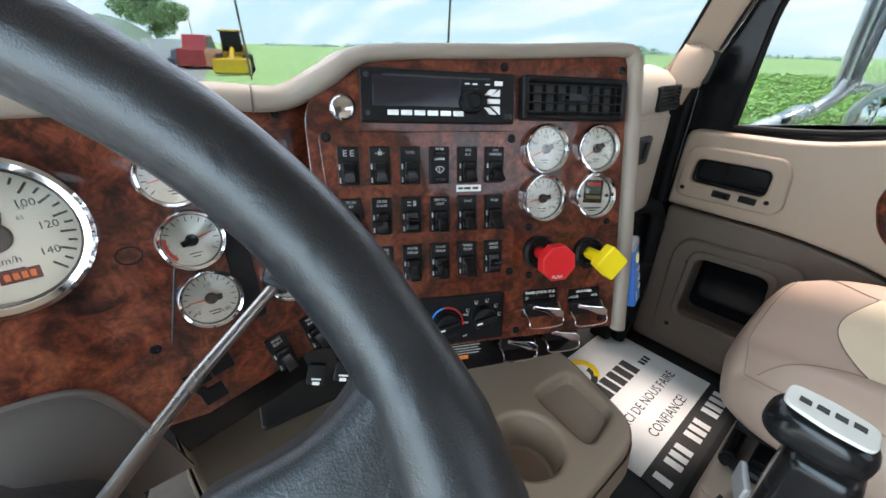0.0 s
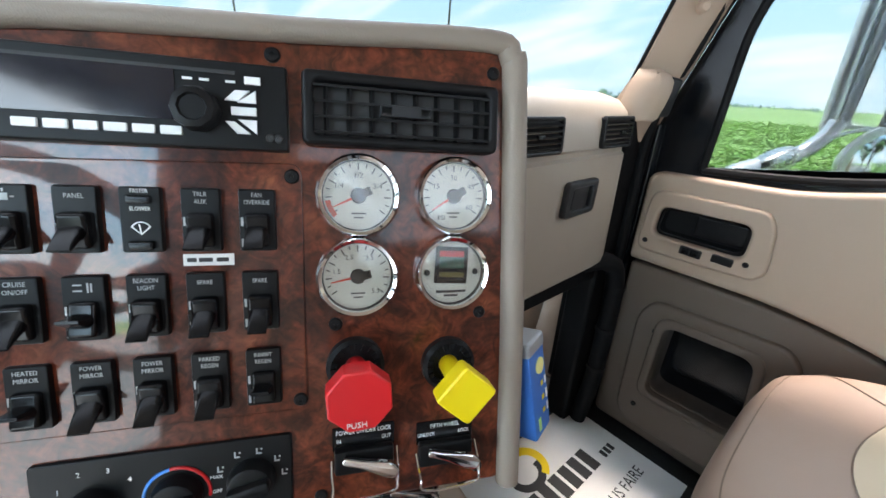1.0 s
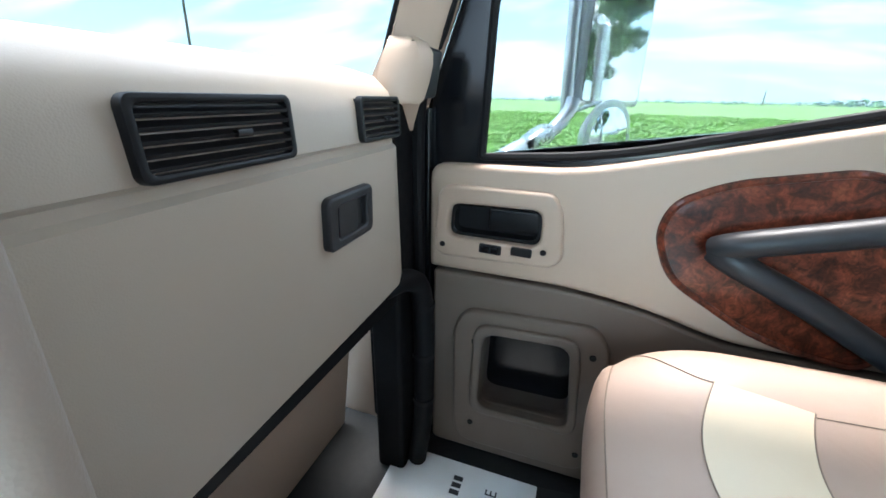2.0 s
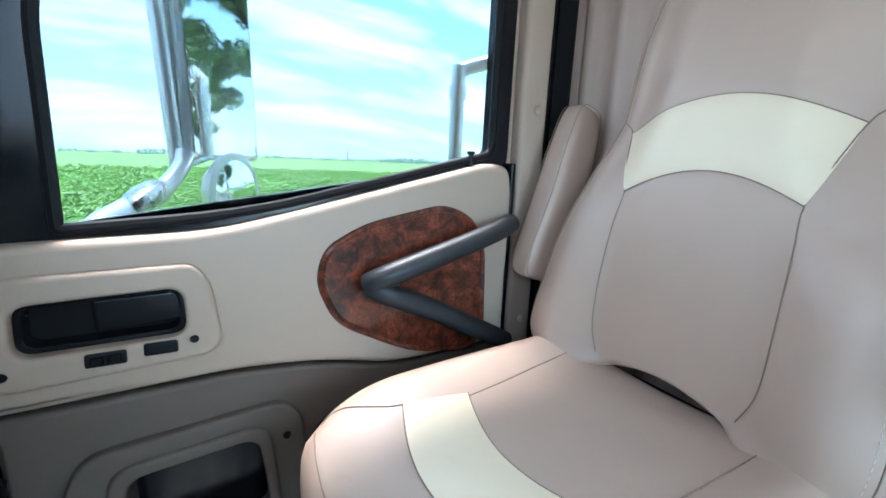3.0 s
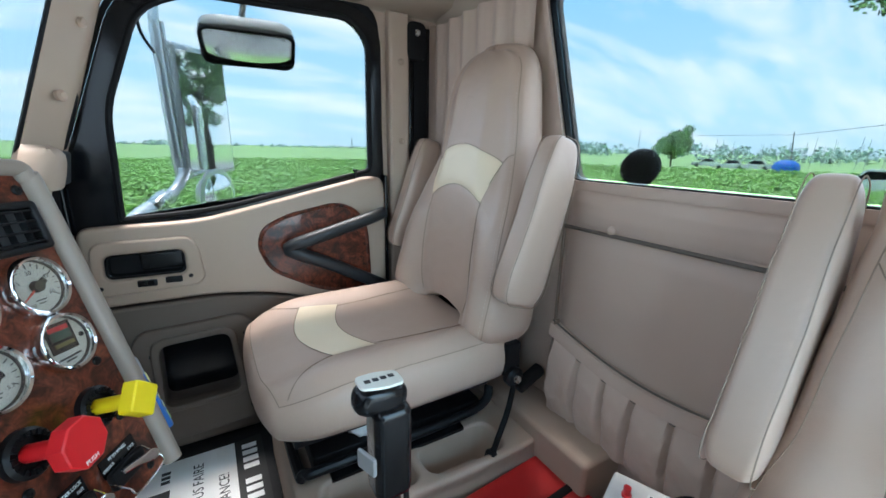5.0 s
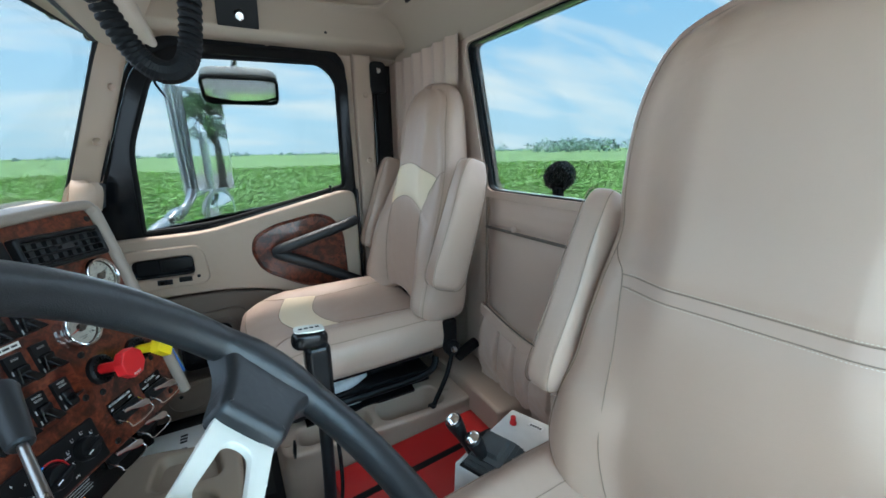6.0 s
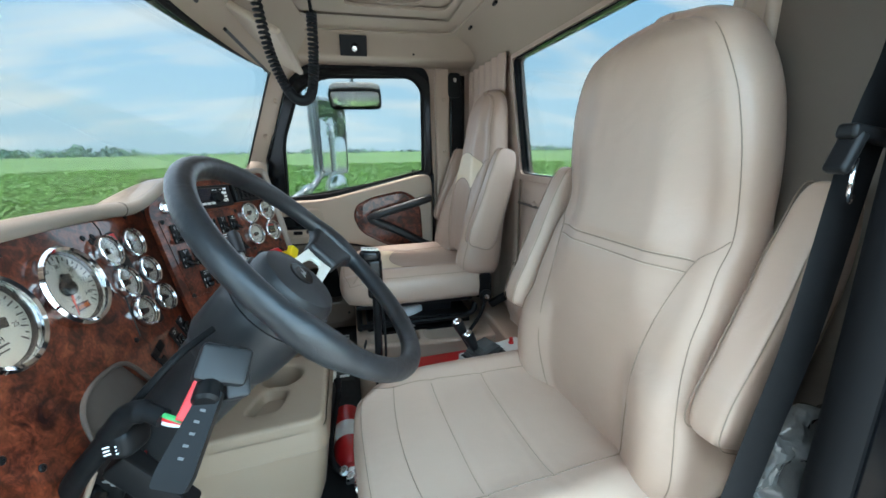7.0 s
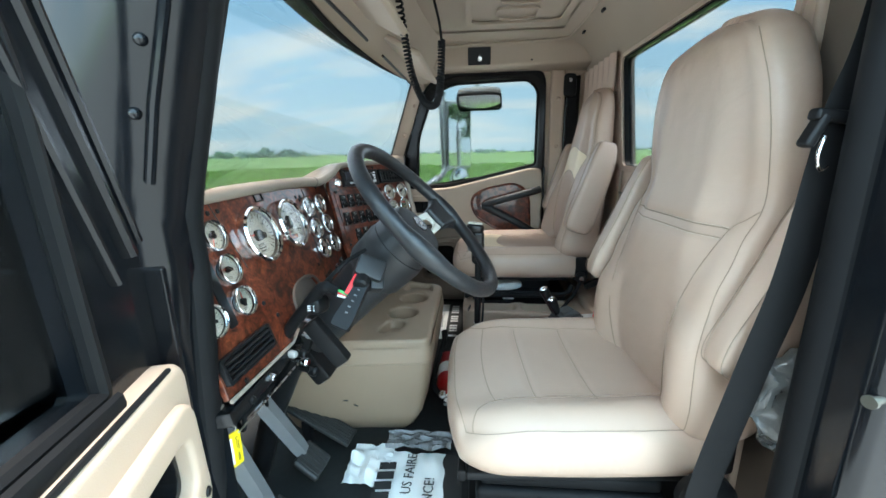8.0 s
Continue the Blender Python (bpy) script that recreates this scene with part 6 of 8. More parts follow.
SKIRT = ((0.007, 0.05), (0.014, 0.16), (0.019, 0.34), (0.0205, 0.55), (0.017, 0.76), (0.008, 0.92), (-0.008, 1.0))


def cushion_mesh():
    ys = [CY0 + (BACK["cushion"][2] - CY0) * j / 72 for j in range(73)]
    grid = [[cush_pt(CU * (-1 + 2 * i / 48), y) for i in range(49)] for y in ys]
    return padded(grid, SKIRT, (0, 1), 2, lambda c: -CT)


def seam(pts, parent, M, mat_=None, r=0.0009):
    part("seam", tube([M @ p for p in pts], r, 6), mat_ or SEAM, parent)


def stitches(pts, parent, M, mat_=None):
    """A run of short raised stitches beside a seam."""
    b = bmesh.new()
    P = [M @ p for p in pts]
    for a, c in zip(P[::2], P[1::2]):
        tube([a, (a + c) / 2, c], 0.00045, 4, bm=b)
    part("stitching", b, mat_ or STITCH, parent)


def patch(name, f, nu, nv, M, mat_, parent, label=""):
    rows = [[M @ f(i / nu, j / nv) for i in range(nu + 1)] for j in range(nv + 1)]
    return part(name, loft(rows, False, False), mat_, parent, label)


def arm(name, parent, M, length, label=""):
    """A folded armrest: a thick padded bar, rounded, wider at its foot."""
    h = length / 2
    def bend(x, y, z):
        k = (z + h) / (2 * h)
        w = 0.0016 * noise.noise((x * 30, y * 30, z * 14 + length * 9))
        return (x * (1.02 - 0.12 * k) + w, y * (1.12 - 0.32 * k) + 0.02 * (k - 0.5) ** 2 + w, z)
    a = part(name, rounded_block(0.066, 0.110, length, 5, 40, 34, M, bend), VINYL, parent, label)
    for sx in (-1, 1):
        P = []
        for i in range(61):
            t = 2 * math.pi * i / 60
            e = 2 / 5
            y, z = 0.055 * math.copysign(abs(math.cos(t)) ** e, math.cos(t)), h * math.copysign(abs(math.sin(t)) ** e, math.sin(t))
            x, y, z = bend(sx * 0.027, y * 0.985, z * 0.995)
            P.append(Vector((x, y, z)))
        seam(P, a, M)
    return a


def arch(a, v):
    """A place on the cream arch of the backrest: a across, v from its lower to its upper edge."""
    half = 0.57 + 0.25 * v
    return half * (2 * a - 1), 0.308 + 0.102 * v + (0.040 + 0.008 * v) * (1 - (2 * a - 1) ** 2)


def seat(name, label, origin, style):
    global BACK
    arched = style == "arched"
    BACK = dict(SLIM if arched else WIDE)
    if arched:
        BACK["folds"] = [(0.0025, 0.007, lambda u: arch(u / 1.14 + 0.5, 0)[1]), (0.0025, 0.007, lambda u: arch(u / 1.64 + 0.5, 1)[1])]
        BACK["cushion_folds"] = []
    else:
        BACK["folds"] = [(0.0045, 0.010, lambda u: 0.386), (0.0025, 0.007, lambda u: 0.370)]
        BACK["cushion_folds"] = [(0.003, 0.009, lambda u: -0.131), (0.003, 0.009, lambda u: -0.268)]
    s = thing(name, label, "seat", origin)
    bpy.context.view_layer.update()
    M = I4
    cu = part("cushion", cushion_mesh(), VINYL, s, angle=1.2)
    bk = part("backrest", back_mesh(), VINYL, s, angle=1.2)
    lo, hi, CY1 = BACK["low"], BACK["top"], BACK["cushion"][2]
    # piping round the edge of the front panel and of the cushion top
    for sx in (-1, 1):
        seam([back_front(sx * 0.995, lo + 0.01 + (hi - lo - 0.045) * i / 60, 0.0005) for i in range(61)], bk, M, r=0.0009)
        if arched:
            stitches([back_front(sx * 0.965, lo + 0.02 + (hi - lo - 0.09) * i / 140, 0.0006) for i in range(141)], bk, M)
        seam([cush_pt(sx * CU, CY0 + 0.02 + (CY1 - CY0 - 0.02) * i / 40, 0.0006) for i in range(41)], cu, M)
    seam([cush_pt(-CU + 2 * CU * i / 40, CY1, 0.0006) for i in range(41)], cu, M)
    if arched:
        patch("cream_band", lambda a, v: back_front(*arch(a, v), 0.0012), 44, 14, M, CREAM, bk, "cream arched vinyl inset")
        for v in (0, 1):
            seam([back_front(*arch(i / 40, v), 0.0016) for i in range(41)], bk, M)
        for sx in (-1, 1):
            seam(smooth_path([back_front(sx * u, z, 0.0012) for u, z in ((0.50, -0.02), (0.51, 0.05), (0.53, 0.15), (0.55, 0.25), (0.57, 0.308), (0.69, 0.362), (0.82, 0.410), (0.90, 0.424), (0.99, 0.432))], 6), bk, M)
        def cream(a, v):
            # a bowed band across the cushion from the right seam to the left
            u = 0.56 - 0.07 * v - (1.10 - 0.10 * v) * a
            y = -0.062 - 0.012 * a - 0.106 * v + 0.040 * math.sin(math.pi * a)
            return cush_pt(u, y, 0.0014)
        patch("cream_band", cream, 40, 14, M, CREAM, cu, "cream curved vinyl inset")
        for v in (0, 1):
            seam([cream(i / 40, v) + Vector((0, 0, 0.0003)) for i in range(41)], cu, M)
        for sx in (-1, 1):
            seam([cush_pt(sx * ((0.56 if sx > 0 else 0.54) + 0.34 * (i / 24) ** 1.5), (-0.062 if sx > 0 else -0.074) + 0.125 * i / 24, 0.001) for i in range(25)], cu, M)
            seam([cush_pt(sx * (0.47 + 0.11 * i / 24), -0.168 - (0.0 if sx > 0 else 0.012) - 0.28 * i / 24, 0.001) for i in range(25)], cu, M)
    else:
        seam([back_front(-0.84 + 1.68 * i / 50, 0.386, 0.0009) for i in range(51)], bk, M, r=0.0012)
        seam([back_front(-0.80 + 1.60 * i / 50, 0.368, 0.0006) for i in range(51)], bk, M)
        stitches([back_front(-0.78 + 1.56 * i / 180, 0.3655, 0.0006) for i in range(181)], bk, M)
        stitches([back_front(-0.80 + 1.60 * i / 180, 0.3885, 0.0008) for i in range(181)], bk, M)
        for sx in (-1, 1):
            seam(smooth_path([back_front(sx * u, z, 0.0012) for u, z in ((0.99, 0.424), (0.93, 0.408), (0.84, 0.388), (0.77, 0.340), (0.70, 0.27), (0.64, 0.19), (0.59, 0.10), (0.56, 0.0), (0.55, -0.03))], 6), bk, M)
            seam([cush_pt(sx * (0.57 + 0.05 * (i / 30) ** 2), -0.44 + 0.40 * i / 30, 0.001) for i in range(31)], cu, M)
            seam(smooth_path([cush_pt(sx * u, y, 0.001) for u, y in ((0.62, -0.04), (0.66, -0.012), (0.74, 0.012), (0.84, 0.028), (0.90, 0.034))], 5), cu, M)
        for y in (-0.131, -0.268):
            seam([cush_pt(-0.57 + 1.14 * i / 30, y, 0.001) for i in range(31)], cu, M)
        seam([cush_pt(-0.63 + 1.26 * i / 30, -0.036 + 0.012 * math.sin(math.pi * i / 30), 0.001) for i in range(31)], cu, M)
    for sx in (-1, 1):
        if arched:
            arm("armrest", s, T(sx * 0.302, -0.498, 0.285) @ R("X", 17), 0.385)
        else:
            arm("armrest", s, T(0.272 if sx > 0 else -0.288, -0.478 if sx > 0 else -0.505, 0.325) @ R("X", 21), 0.395)
    part("arm_pivot", tube([(-0.27, -0.53, 0.26), (0.27, -0.53, 0.26)], 0.012, 10), BLACK, s)
    part("back_hinge", box(0.42, 0.07, 0.10, T(0, -0.50, -0.10), 0.012), RUBBER, s)
    part("seat_pan", box(0.46, 0.48, 0.02, T(0, -0.20, -0.135), 0.006), BLACK, s)
    return s


seat("passenger_chair", "beige vinyl passenger seat with cream arched insets", (0.926, 0, 0.57), "arched")
seat("driver_chair", "beige vinyl high back driver seat with folded armrests", T(-0.140, -0.026, 0.475) @ R("Z", 3.5), "plain")
# ---- console with cup holders ----
con = thing("cup_console", "beige moulded console with two cup holders and tray", "console")
ZT = 0.455
top_o = round_poly([(0.025, 0.125), (0.545, 0.128), (0.600, 0.30), (0.600, 0.62), (-0.02, 0.62), (0.0, 0.37)], [0.035, 0.05, 0.05, 0.02, 0.02, 0.2], 6)
cupA, cupB = ring(28, 0.054, 0.385, 0.228), ring(28, 0.052, 0.235, 0.245)
tray = round_poly([(0.455, 0.165), (0.545, 0.175), (0.565, 0.275), (0.470, 0.285)], 0.022)
slot = round_poly([(0.075, 0.235), (0.165, 0.215), (0.175, 0.275), (0.075, 0.305)], 0.025)
part("top", plate(top_o, [cupA, cupB, tray, slot], 0.030, T(0, 0, ZT - 0.030), 0.010, 4), CONSOLE, con)
levels = ((ZT - 0.026, 0.004, 0), (ZT - 0.075, 0.009, 0.0), (ZT - 0.080, 0.003, 0), (0.33, 0.001, 0.05), (0.25, -0.006, 0.3), (0.17, -0.018, 0.8), (0.11, -0.034, 1.5), (ZF, -0.05, 2.2))
rows = []
for z, grow, k in levels:
    row = []
    for x, y in top_o:
        cx_, cy_ = 0.29, 0.40
        d = Vector((x - cx_, y - cy_)); d = d.normalized() * (d.length + grow)
        row.append(Vector((cx_ + d.x + 0.022 * k * (1 if x < 0.2 else 0), cy_ + d.y + 0.028 * k * max(0, 1 - (y - 0.125) / 0.12), z)))
    rows.append(row)
part("body", loft(rows, True, False), CONSOLE, con)
for nm, o, dz in (("cup_well", cupA, 0.075), ("cup_well", cupB, 0.085), ("tray_well", tray, 0.022), ("slot_well", slot, 0.03)):
    cx_, cy_ = sum(p[0] for p in o) / len(o), sum(p[1] for p in o) / len(o)
    rr_ = [[Vector((cx_ + (x - cx_) * s, cy_ + (y - cy_) * s, ZT - d)) for x, y in o] for s, d in ((1.0, 0.006), (0.95, dz * 0.6), (0.90, dz * 0.95), (0.80, dz), (0.02, dz))]
    part(nm, loft(rr_, True, False), CONSOLE, con)
b = bmesh.new()
for i, (x, y, z) in enumerate(((0.012, 0.40, 0.24), (0.018, 0.37, 0.22))):
    box(0.002, 0.016, 0.004, T(x, y, z) @ R("X", 20 * i), bm=b)
part("scuffs", b, INK, con)

# ---- passenger seat pedestal with side trays ----
ped = thing("seat_pedestal", "taupe moulded seat pedestal with open side trays", "seat base")
o = round_poly([(0.60, 0.045), (1.19, 0.045), (1.19, -0.60), (0.585, -0.60), (0.575, -0.35)], [0.05, 0.04, 0.03, 0.03, 0.1], 6)
t1 = round_poly([(0.625, 0.00), (0.70, 0.00), (0.70, -0.20), (0.61, -0.20)], 0.03)
t2 = round_poly([(0.608, -0.225), (0.70, -0.225), (0.70, -0.43), (0.60, -0.43)], 0.035)
part("top", plate(o, [t1, t2], 0.03, T(0, 0, 0.285), 0.010, 4), TAN_DARK, ped)
part("body", loft([[Vector((x, y, z)) for x, y in o] for z in (0.30, 0.18, ZF)], True, False), TAN_DARK, ped)
for oo in (t1, t2):
    cx_, cy_ = sum(p[0] for p in oo) / len(oo), sum(p[1] for p in oo) / len(oo)
    part("tray_well", loft([[Vector((cx_ + (x - cx_) * s, cy_ + (y - cy_) * s, 0.315 - d)) for x, y in oo] for s, d in ((1.0, 0.008), (0.94, 0.08), (0.85, 0.10), (0.02, 0.10))], True, False), TAN_DARK, ped)
b = bmesh.new()
for i in range(3):
    box(0.006, 0.05, 0.002, T(0.612 + 0.010 * i, 0.014 - 0.0 * i, 0.3165) @ R("Z", 80), bm=b)
part("vent_slots", b, INK, ped)
for x, y in ((0.65, 0.028), (0.74, 0.025), (0.655, -0.46)):
    part("plug", lathe([(0.011, 0), (0.011, 0.002), (0, 0.003)], T(x, y, 0.3155), 16), TAN, ped)
sf = thing("steel_subframe", "black steel frame under the passenger seat", "seat frame")
part("tube", tube(smooth_path([(1.15, 0.03, 0.335), (0.76, 0.03, 0.335), (0.715, 0.02, 0.345), (0.705, -0.04, 0.35), (0.705, -0.40, 0.355), (0.72, -0.46, 0.40)], 8), 0.012, 10), BLACK, sf)
part("riser", box(0.42, 0.44, 0.05, T(0.94, -0.22, 0.335), 0.006), BLACK, sf)
part("riser", box(0.30, 0.30, 0.07, T(0.94, -0.22, 0.39), 0.006), RUBBER, sf)
part("rail_plate", box(0.075, 0.34, 0.012, T(0.735, -0.20, 0.322) @ R("Y", -14), 0.003), GLOSSB, sf)
part("worn_label", box(0.03, 0.05, 0.001, T(0.728, -0.17, 0.3295) @ R("Y", -14)), PAPER, sf)
for y in (-0.08, -0.33):
    part("bolt", lathe([(0.008, 0), (0.008, 0.006), (0, 0.007)], T(0.74, y, 0.328), 6), STEEL, sf)
bag = rounded_block(0.12, 0.16, 0.05, 2.6, 22, 12, T(0.80, -0.16, 0.375) @ R("Z", 15), lambda x, y, z: (x + 0.006 * noise.noise((x * 60, y * 60, z * 60)), y + 0.008 * noise.noise((x * 50 + 9, y * 50, z * 50)), z + 0.008 * noise.noise((x * 40, y * 40 + 5, z * 40))))
solid("plastic_bag", bag, surface("translucent_bag", (0.62, 0.60, 0.58), 0.3, spread=0.3, coarse=30, fine=120, bump=0.6, depth=0.003), "crumpled clear plastic bag under the seat", "bag")
# recline pivot, belt buckle on its stalk
bk_ = thing("belt_buckle", "black seat belt buckle on a flexible stalk", "belt buckle")
part("pivot", lathe([(0.026, 0), (0.026, 0.016), (0.020, 0.022), (0, 0.022)], T(0.665, -0.485, 0.455) @ R("Y", -90), 20), BLACK, bk_)
part("pivot_nut", lathe([(0.010, 0), (0.010, 0.009), (0, 0.011)], T(0.644, -0.485, 0.455) @ R("Y", -90), 6), STEEL, bk_)
part("bracket", box(0.03, 0.05, 0.09, T(0.675, -0.485, 0.50), 0.006), BLACK, bk_)
part("stalk", tube(smooth_path([(0.645, -0.48, 0.44), (0.63, -0.45, 0.38), (0.605, -0.40, 0.33), (0.60, -0.385, 0.31)], 6), 0.0075, 8), RUBBER, bk_)
part("buckle", box(0.032, 0.026, 0.065, T(0.598, -0.378, 0.285) @ R("X", 12), 0.008, 3), BLACK, bk_)
part("release", box(0.014, 0.006, 0.012, T(0.595, -0.365, 0.262), 0.002), RED, bk_)
part("latch_tab", box(0.03, 0.09, 0.03, T(0.66, -0.545, 0.43) @ R("X", -25), 0.008), BLACK, bk_)

# ---- red box and lever unit between the seats ----
rb = thing("red_box", "red painted steel box on the cab floor", "box")
part("body", box(0.37, 0.46, 0.185, T(0.375, -0.30, ZF + 0.0925) @ R("Z", 4), 0.008, 3), REDP, rb)
part("lid", box(0.375, 0.465, 0.014, T(0.375, -0.30, ZF + 0.192) @ R("Z", 4), 0.005, 3), REDP, rb)
part("lid_groove", box(0.02, 0.44, 0.012, T(0.45, -0.30, ZF + 0.196) @ R("Z", 4), 0.004), BLACK, rb)
cbx = thing("lever_unit", "white steel control box with two levers and rubber boot", "control box")
LM = T(0.250, -0.392, 0.270) @ R("Z", 22)
part("box", box(0.125, 0.25, 0.155, LM @ T(0, 0, 0.078) @ R("X", 4), 0.006, 3), surface("white_worn_paint", (0.66, 0.65, 0.62), 0.45, spread=0.12, coarse=30, bump=0.1), cbx)
part("boot_plate", box(0.10, 0.115, 0.004, LM @ T(0, 0.062, 0.160) @ R("X", 4), 0.002), BLACK, cbx)
rows_ = [(0.072, 0.0), (0.074, 0.005), (0.066, 0.008), (0.070, 0.014), (0.060, 0.017), (0.064, 0.024), (0.053, 0.027), (0.057, 0.034), (0.046, 0.037), (0.049, 0.044), (0.036, 0.048), (0.030, 0.056), (0, 0.058)]
part("boot", lathe(rows_, LM @ T(-0.004, 0.066, 0.158) @ R("X", -10) @ R("Z", 45), 4), surface("grey_boot_rubber", (0.035, 0.036, 0.036), 0.6, spread=0.3, coarse=30, bump=0.2), cbx, "ribbed black rubber boot")
for foot_, h in (((0.264, -0.292, 0.462), 0.085), ((0.222, -0.310, 0.445), 0.080)):
    B0 = T(*foot_) @ R("X", -26) @ R("Y", -3)
    lv = part("lever", lathe([(0.0105, -0.04), (0.0105, 0.0), (0.013, h * 0.45), (0.0165, h * 0.8), (0.0175, h), (0.0145, h + 0.004), (0, h + 0.004)], B0, 20), BLACK, cbx)
    part("lever_cap", lathe([(0.0145, 0), (0.013, 0.004), (0.008, 0.0065), (0, 0.0072)], B0 @ T(0, 0, h + 0.003), 20), CHROME, lv, "chromed lever cap")
part("button", lathe([(0.0085, 0), (0.0085, 0.006), (0.0065, 0.007), (0.0065, 0.020), (0, 0.022)], LM @ T(0.03, -0.075, 0.150), 14), RED, cbx, "red push button")
lp = part("label_plate", box(0.036, 0.014, 0.001, LM @ T(-0.018, -0.098, 0.1495) @ R("X", 4)), WHITE, cbx)
b = bmesh.new()
for x in (-0.012, -0.006, 0.0, 0.006, 0.012):
    box(0.004, 0.007, 0.0005, LM @ T(-0.018 + x, -0.098, 0.1505), bm=b)
part("label_bars", b, INK, lp)
part("cable", tube(smooth_path([LM @ Vector(p) for p in ((-0.03, -0.10, 0.125), (-0.055, -0.145, 0.125), (-0.085, -0.18, 0.11), (-0.13, -0.21, 0.07), (-0.16, -0.22, 0.0))], 6), 0.016, 10), RUBBER, cbx)
part("cable_clip", tube([LM @ Vector(p) for p in ((-0.066, -0.158, 0.1205), (-0.074, -0.168, 0.1165))], 0.018, 10), STEEL, cbx)

# ---- gear lever ----
gl_ = thing("gear_lever", "black truck gear lever with range selector grip", "gear lever")
part("shaft", tube(smooth_path([(0.405, -0.02, 0.10), (0.40, -0.02, 0.24), (0.372, -0.022, 0.36), (0.362, -0.024, 0.47), (0.360, -0.025, 0.62)], 8), 0.0125, 12), BLACK, gl_)
part("shaft_clip", tube([(0.372, -0.022, 0.352), (0.371, -0.022, 0.360)], 0.0145, 12), STEEL, gl_)
part("grip", box(0.044, 0.046, 0.125, T(0.360, -0.024, 0.668), 0.012, 4), GLOSSB, gl_)
part("head", rounded_block(0.037, 0.064, 0.036, 3.0, 30, 16, T(0.362, -0.014, 0.738) @ R("X", 6)), GLOSSB, gl_)
pl = part("top_plate", plate(round_poly([(-0.014, -0.026), (0.014, -0.026), (0.017, 0.0), (0.013, 0.026), (-0.013, 0.026), (-0.017, 0.0)], 0.008), [], 0.003, T(0.362, -0.014, 0.7565) @ R("X", 6), 0.001), ALU, gl_, "silver badge plate with dark marks")
b = bmesh.new()
for i in range(4):
    box(0.006, 0.007, 0.0006, T(0.362, -0.014, 0.7565) @ R("X", 6) @ T(0.003 - 0.0015 * i, -0.015 + 0.010 * i, 0.0033), bm=b)
part("plate_bars", b, INK, pl)
part("range_tab", box(0.030, 0.006, 0.024, T(0.348, 0.008, 0.668) @ R("Z", 20), 0.003), GREYM, gl_)
part("splitter", box(0.016, 0.004, 0.022, T(0.366, -0.0455, 0.69), 0.001), WHITE, gl_)
part("air_line", tube(smooth_path([(0.348, -0.04, 0.61), (0.345, -0.045, 0.45), (0.358, -0.04, 0.34), (0.388, -0.035, 0.20)], 6), 0.004, 6), BLACK, gl_)

# ---- fire extinguisher lying between console and seat ----
fe = thing("fire_extinguisher", "red fire extinguisher with black hose and label", "fire extinguisher")
EX = T(0.445, 0.098, ZF + 0.085) @ R("Z", 3) @ R("Y", -94)
part("bottle", lathe([(0, 0), (0.034, 0.002), (0.043, 0.012), (0.0445, 0.03), (0.0445, 0.185), (0.040, 0.208), (0.028, 0.226), (0.018, 0.234), (0.018, 0.246), (0, 0.246)], EX, 32), REDP, fe)
part("label", lathe([(0.0448, 0.085), (0.0452, 0.086), (0.0452, 0.150), (0.0448, 0.151)], EX, 32), PAPER, fe, "white printed label")
b = bmesh.new()
for i in range(6):
    box(0.002, 0.05 - 0.012 * (i % 2), 0.0015, EX @ R("Z", 150) @ T(0.0450, 0, 0.094 + 0.009 * i), bm=b)
part("label_print", b, BLUE, fe)
part("valve", box(0.026, 0.030, 0.045, EX @ T(0, 0, 0.262), 0.005), STEEL, fe)
part("gauge", lathe([(0.013, 0), (0.013, 0.010), (0.010, 0.011), (0, 0.010)], EX @ T(0.018, 0.018, 0.262) @ R("Y", 60), 18), STEEL, fe)
part("handle", box(0.016, 0.022, 0.10, EX @ T(0.014, -0.018, 0.300) @ R("Y", 22), 0.004), STEEL, fe)
part("lever", box(0.012, 0.020, 0.10, EX @ T(-0.010, -0.020, 0.300) @ R("Y", -6), 0.004), BLACK, fe)
part("hose", tube(smooth_path([EX @ Vector(p) for p in ((0.01, 0.02, 0.262), (0.040, 0.050, 0.235), (0.052, 0.048, 0.16), (0.060, 0.034, 0.06), (0.070, 0.02, -0.02))], 7), 0.0095, 10), RUBBER, fe)
part("nozzle", lathe([(0.009, 0), (0.010, 0.02), (0.014, 0.06), (0, 0.06)], EX @ T(0.070, 0.02, -0.02) @ R("Y", 170), 14), BLACK, fe)

# ---- paper floor mats ----
MATM = T(0.0, 0.0, ZF + 0.004)
pm = thing("paper_mat", "white printed paper floor mat on the passenger floor", "floor mat")
part("sheet", plate([(0.78, 0.147), (1.245, 0.150), (1.245, 0.495), (0.78, 0.495)], [], 0.0015, MATM), PAPER, pm)
part("black_band", plate([(0.77, 0.068), (1.255, 0.071), (1.245, 0.149), (0.78, 0.146)], [], 0.0017, MATM), INK, pm)
lettering("lettering", "MERCI DE NOUS FAIRE", 0.038, T(1.020, 0.246, ZF + 0.0062), INK, pm, depth=0.0002, sx=0.92)
lettering("lettering", "CONFIANCE!", 0.038, T(1.020, 0.182, ZF + 0.0062), INK, pm, depth=0.0002, sx=0.92)
for i in range(14):
    if i in (1, 5, 9):
        continue
    part("number_bar", box(0.020, 0.042, 0.0004, T(0.815 + 0.0305 * i, 0.110, ZF + 0.0062)), WHITE, pm)
for i in range(6):
    part("name_bar", box(0.030, 0.060, 0.0004, T(0.915 + 0.040 * i, 0.345, ZF + 0.0062)), INK, pm)
for i in range(3):
    part("name_bar", box(0.012, 0.022, 0.0004, T(1.165 + 0.018 * i, 0.328, ZF + 0.0062)), INK, pm)
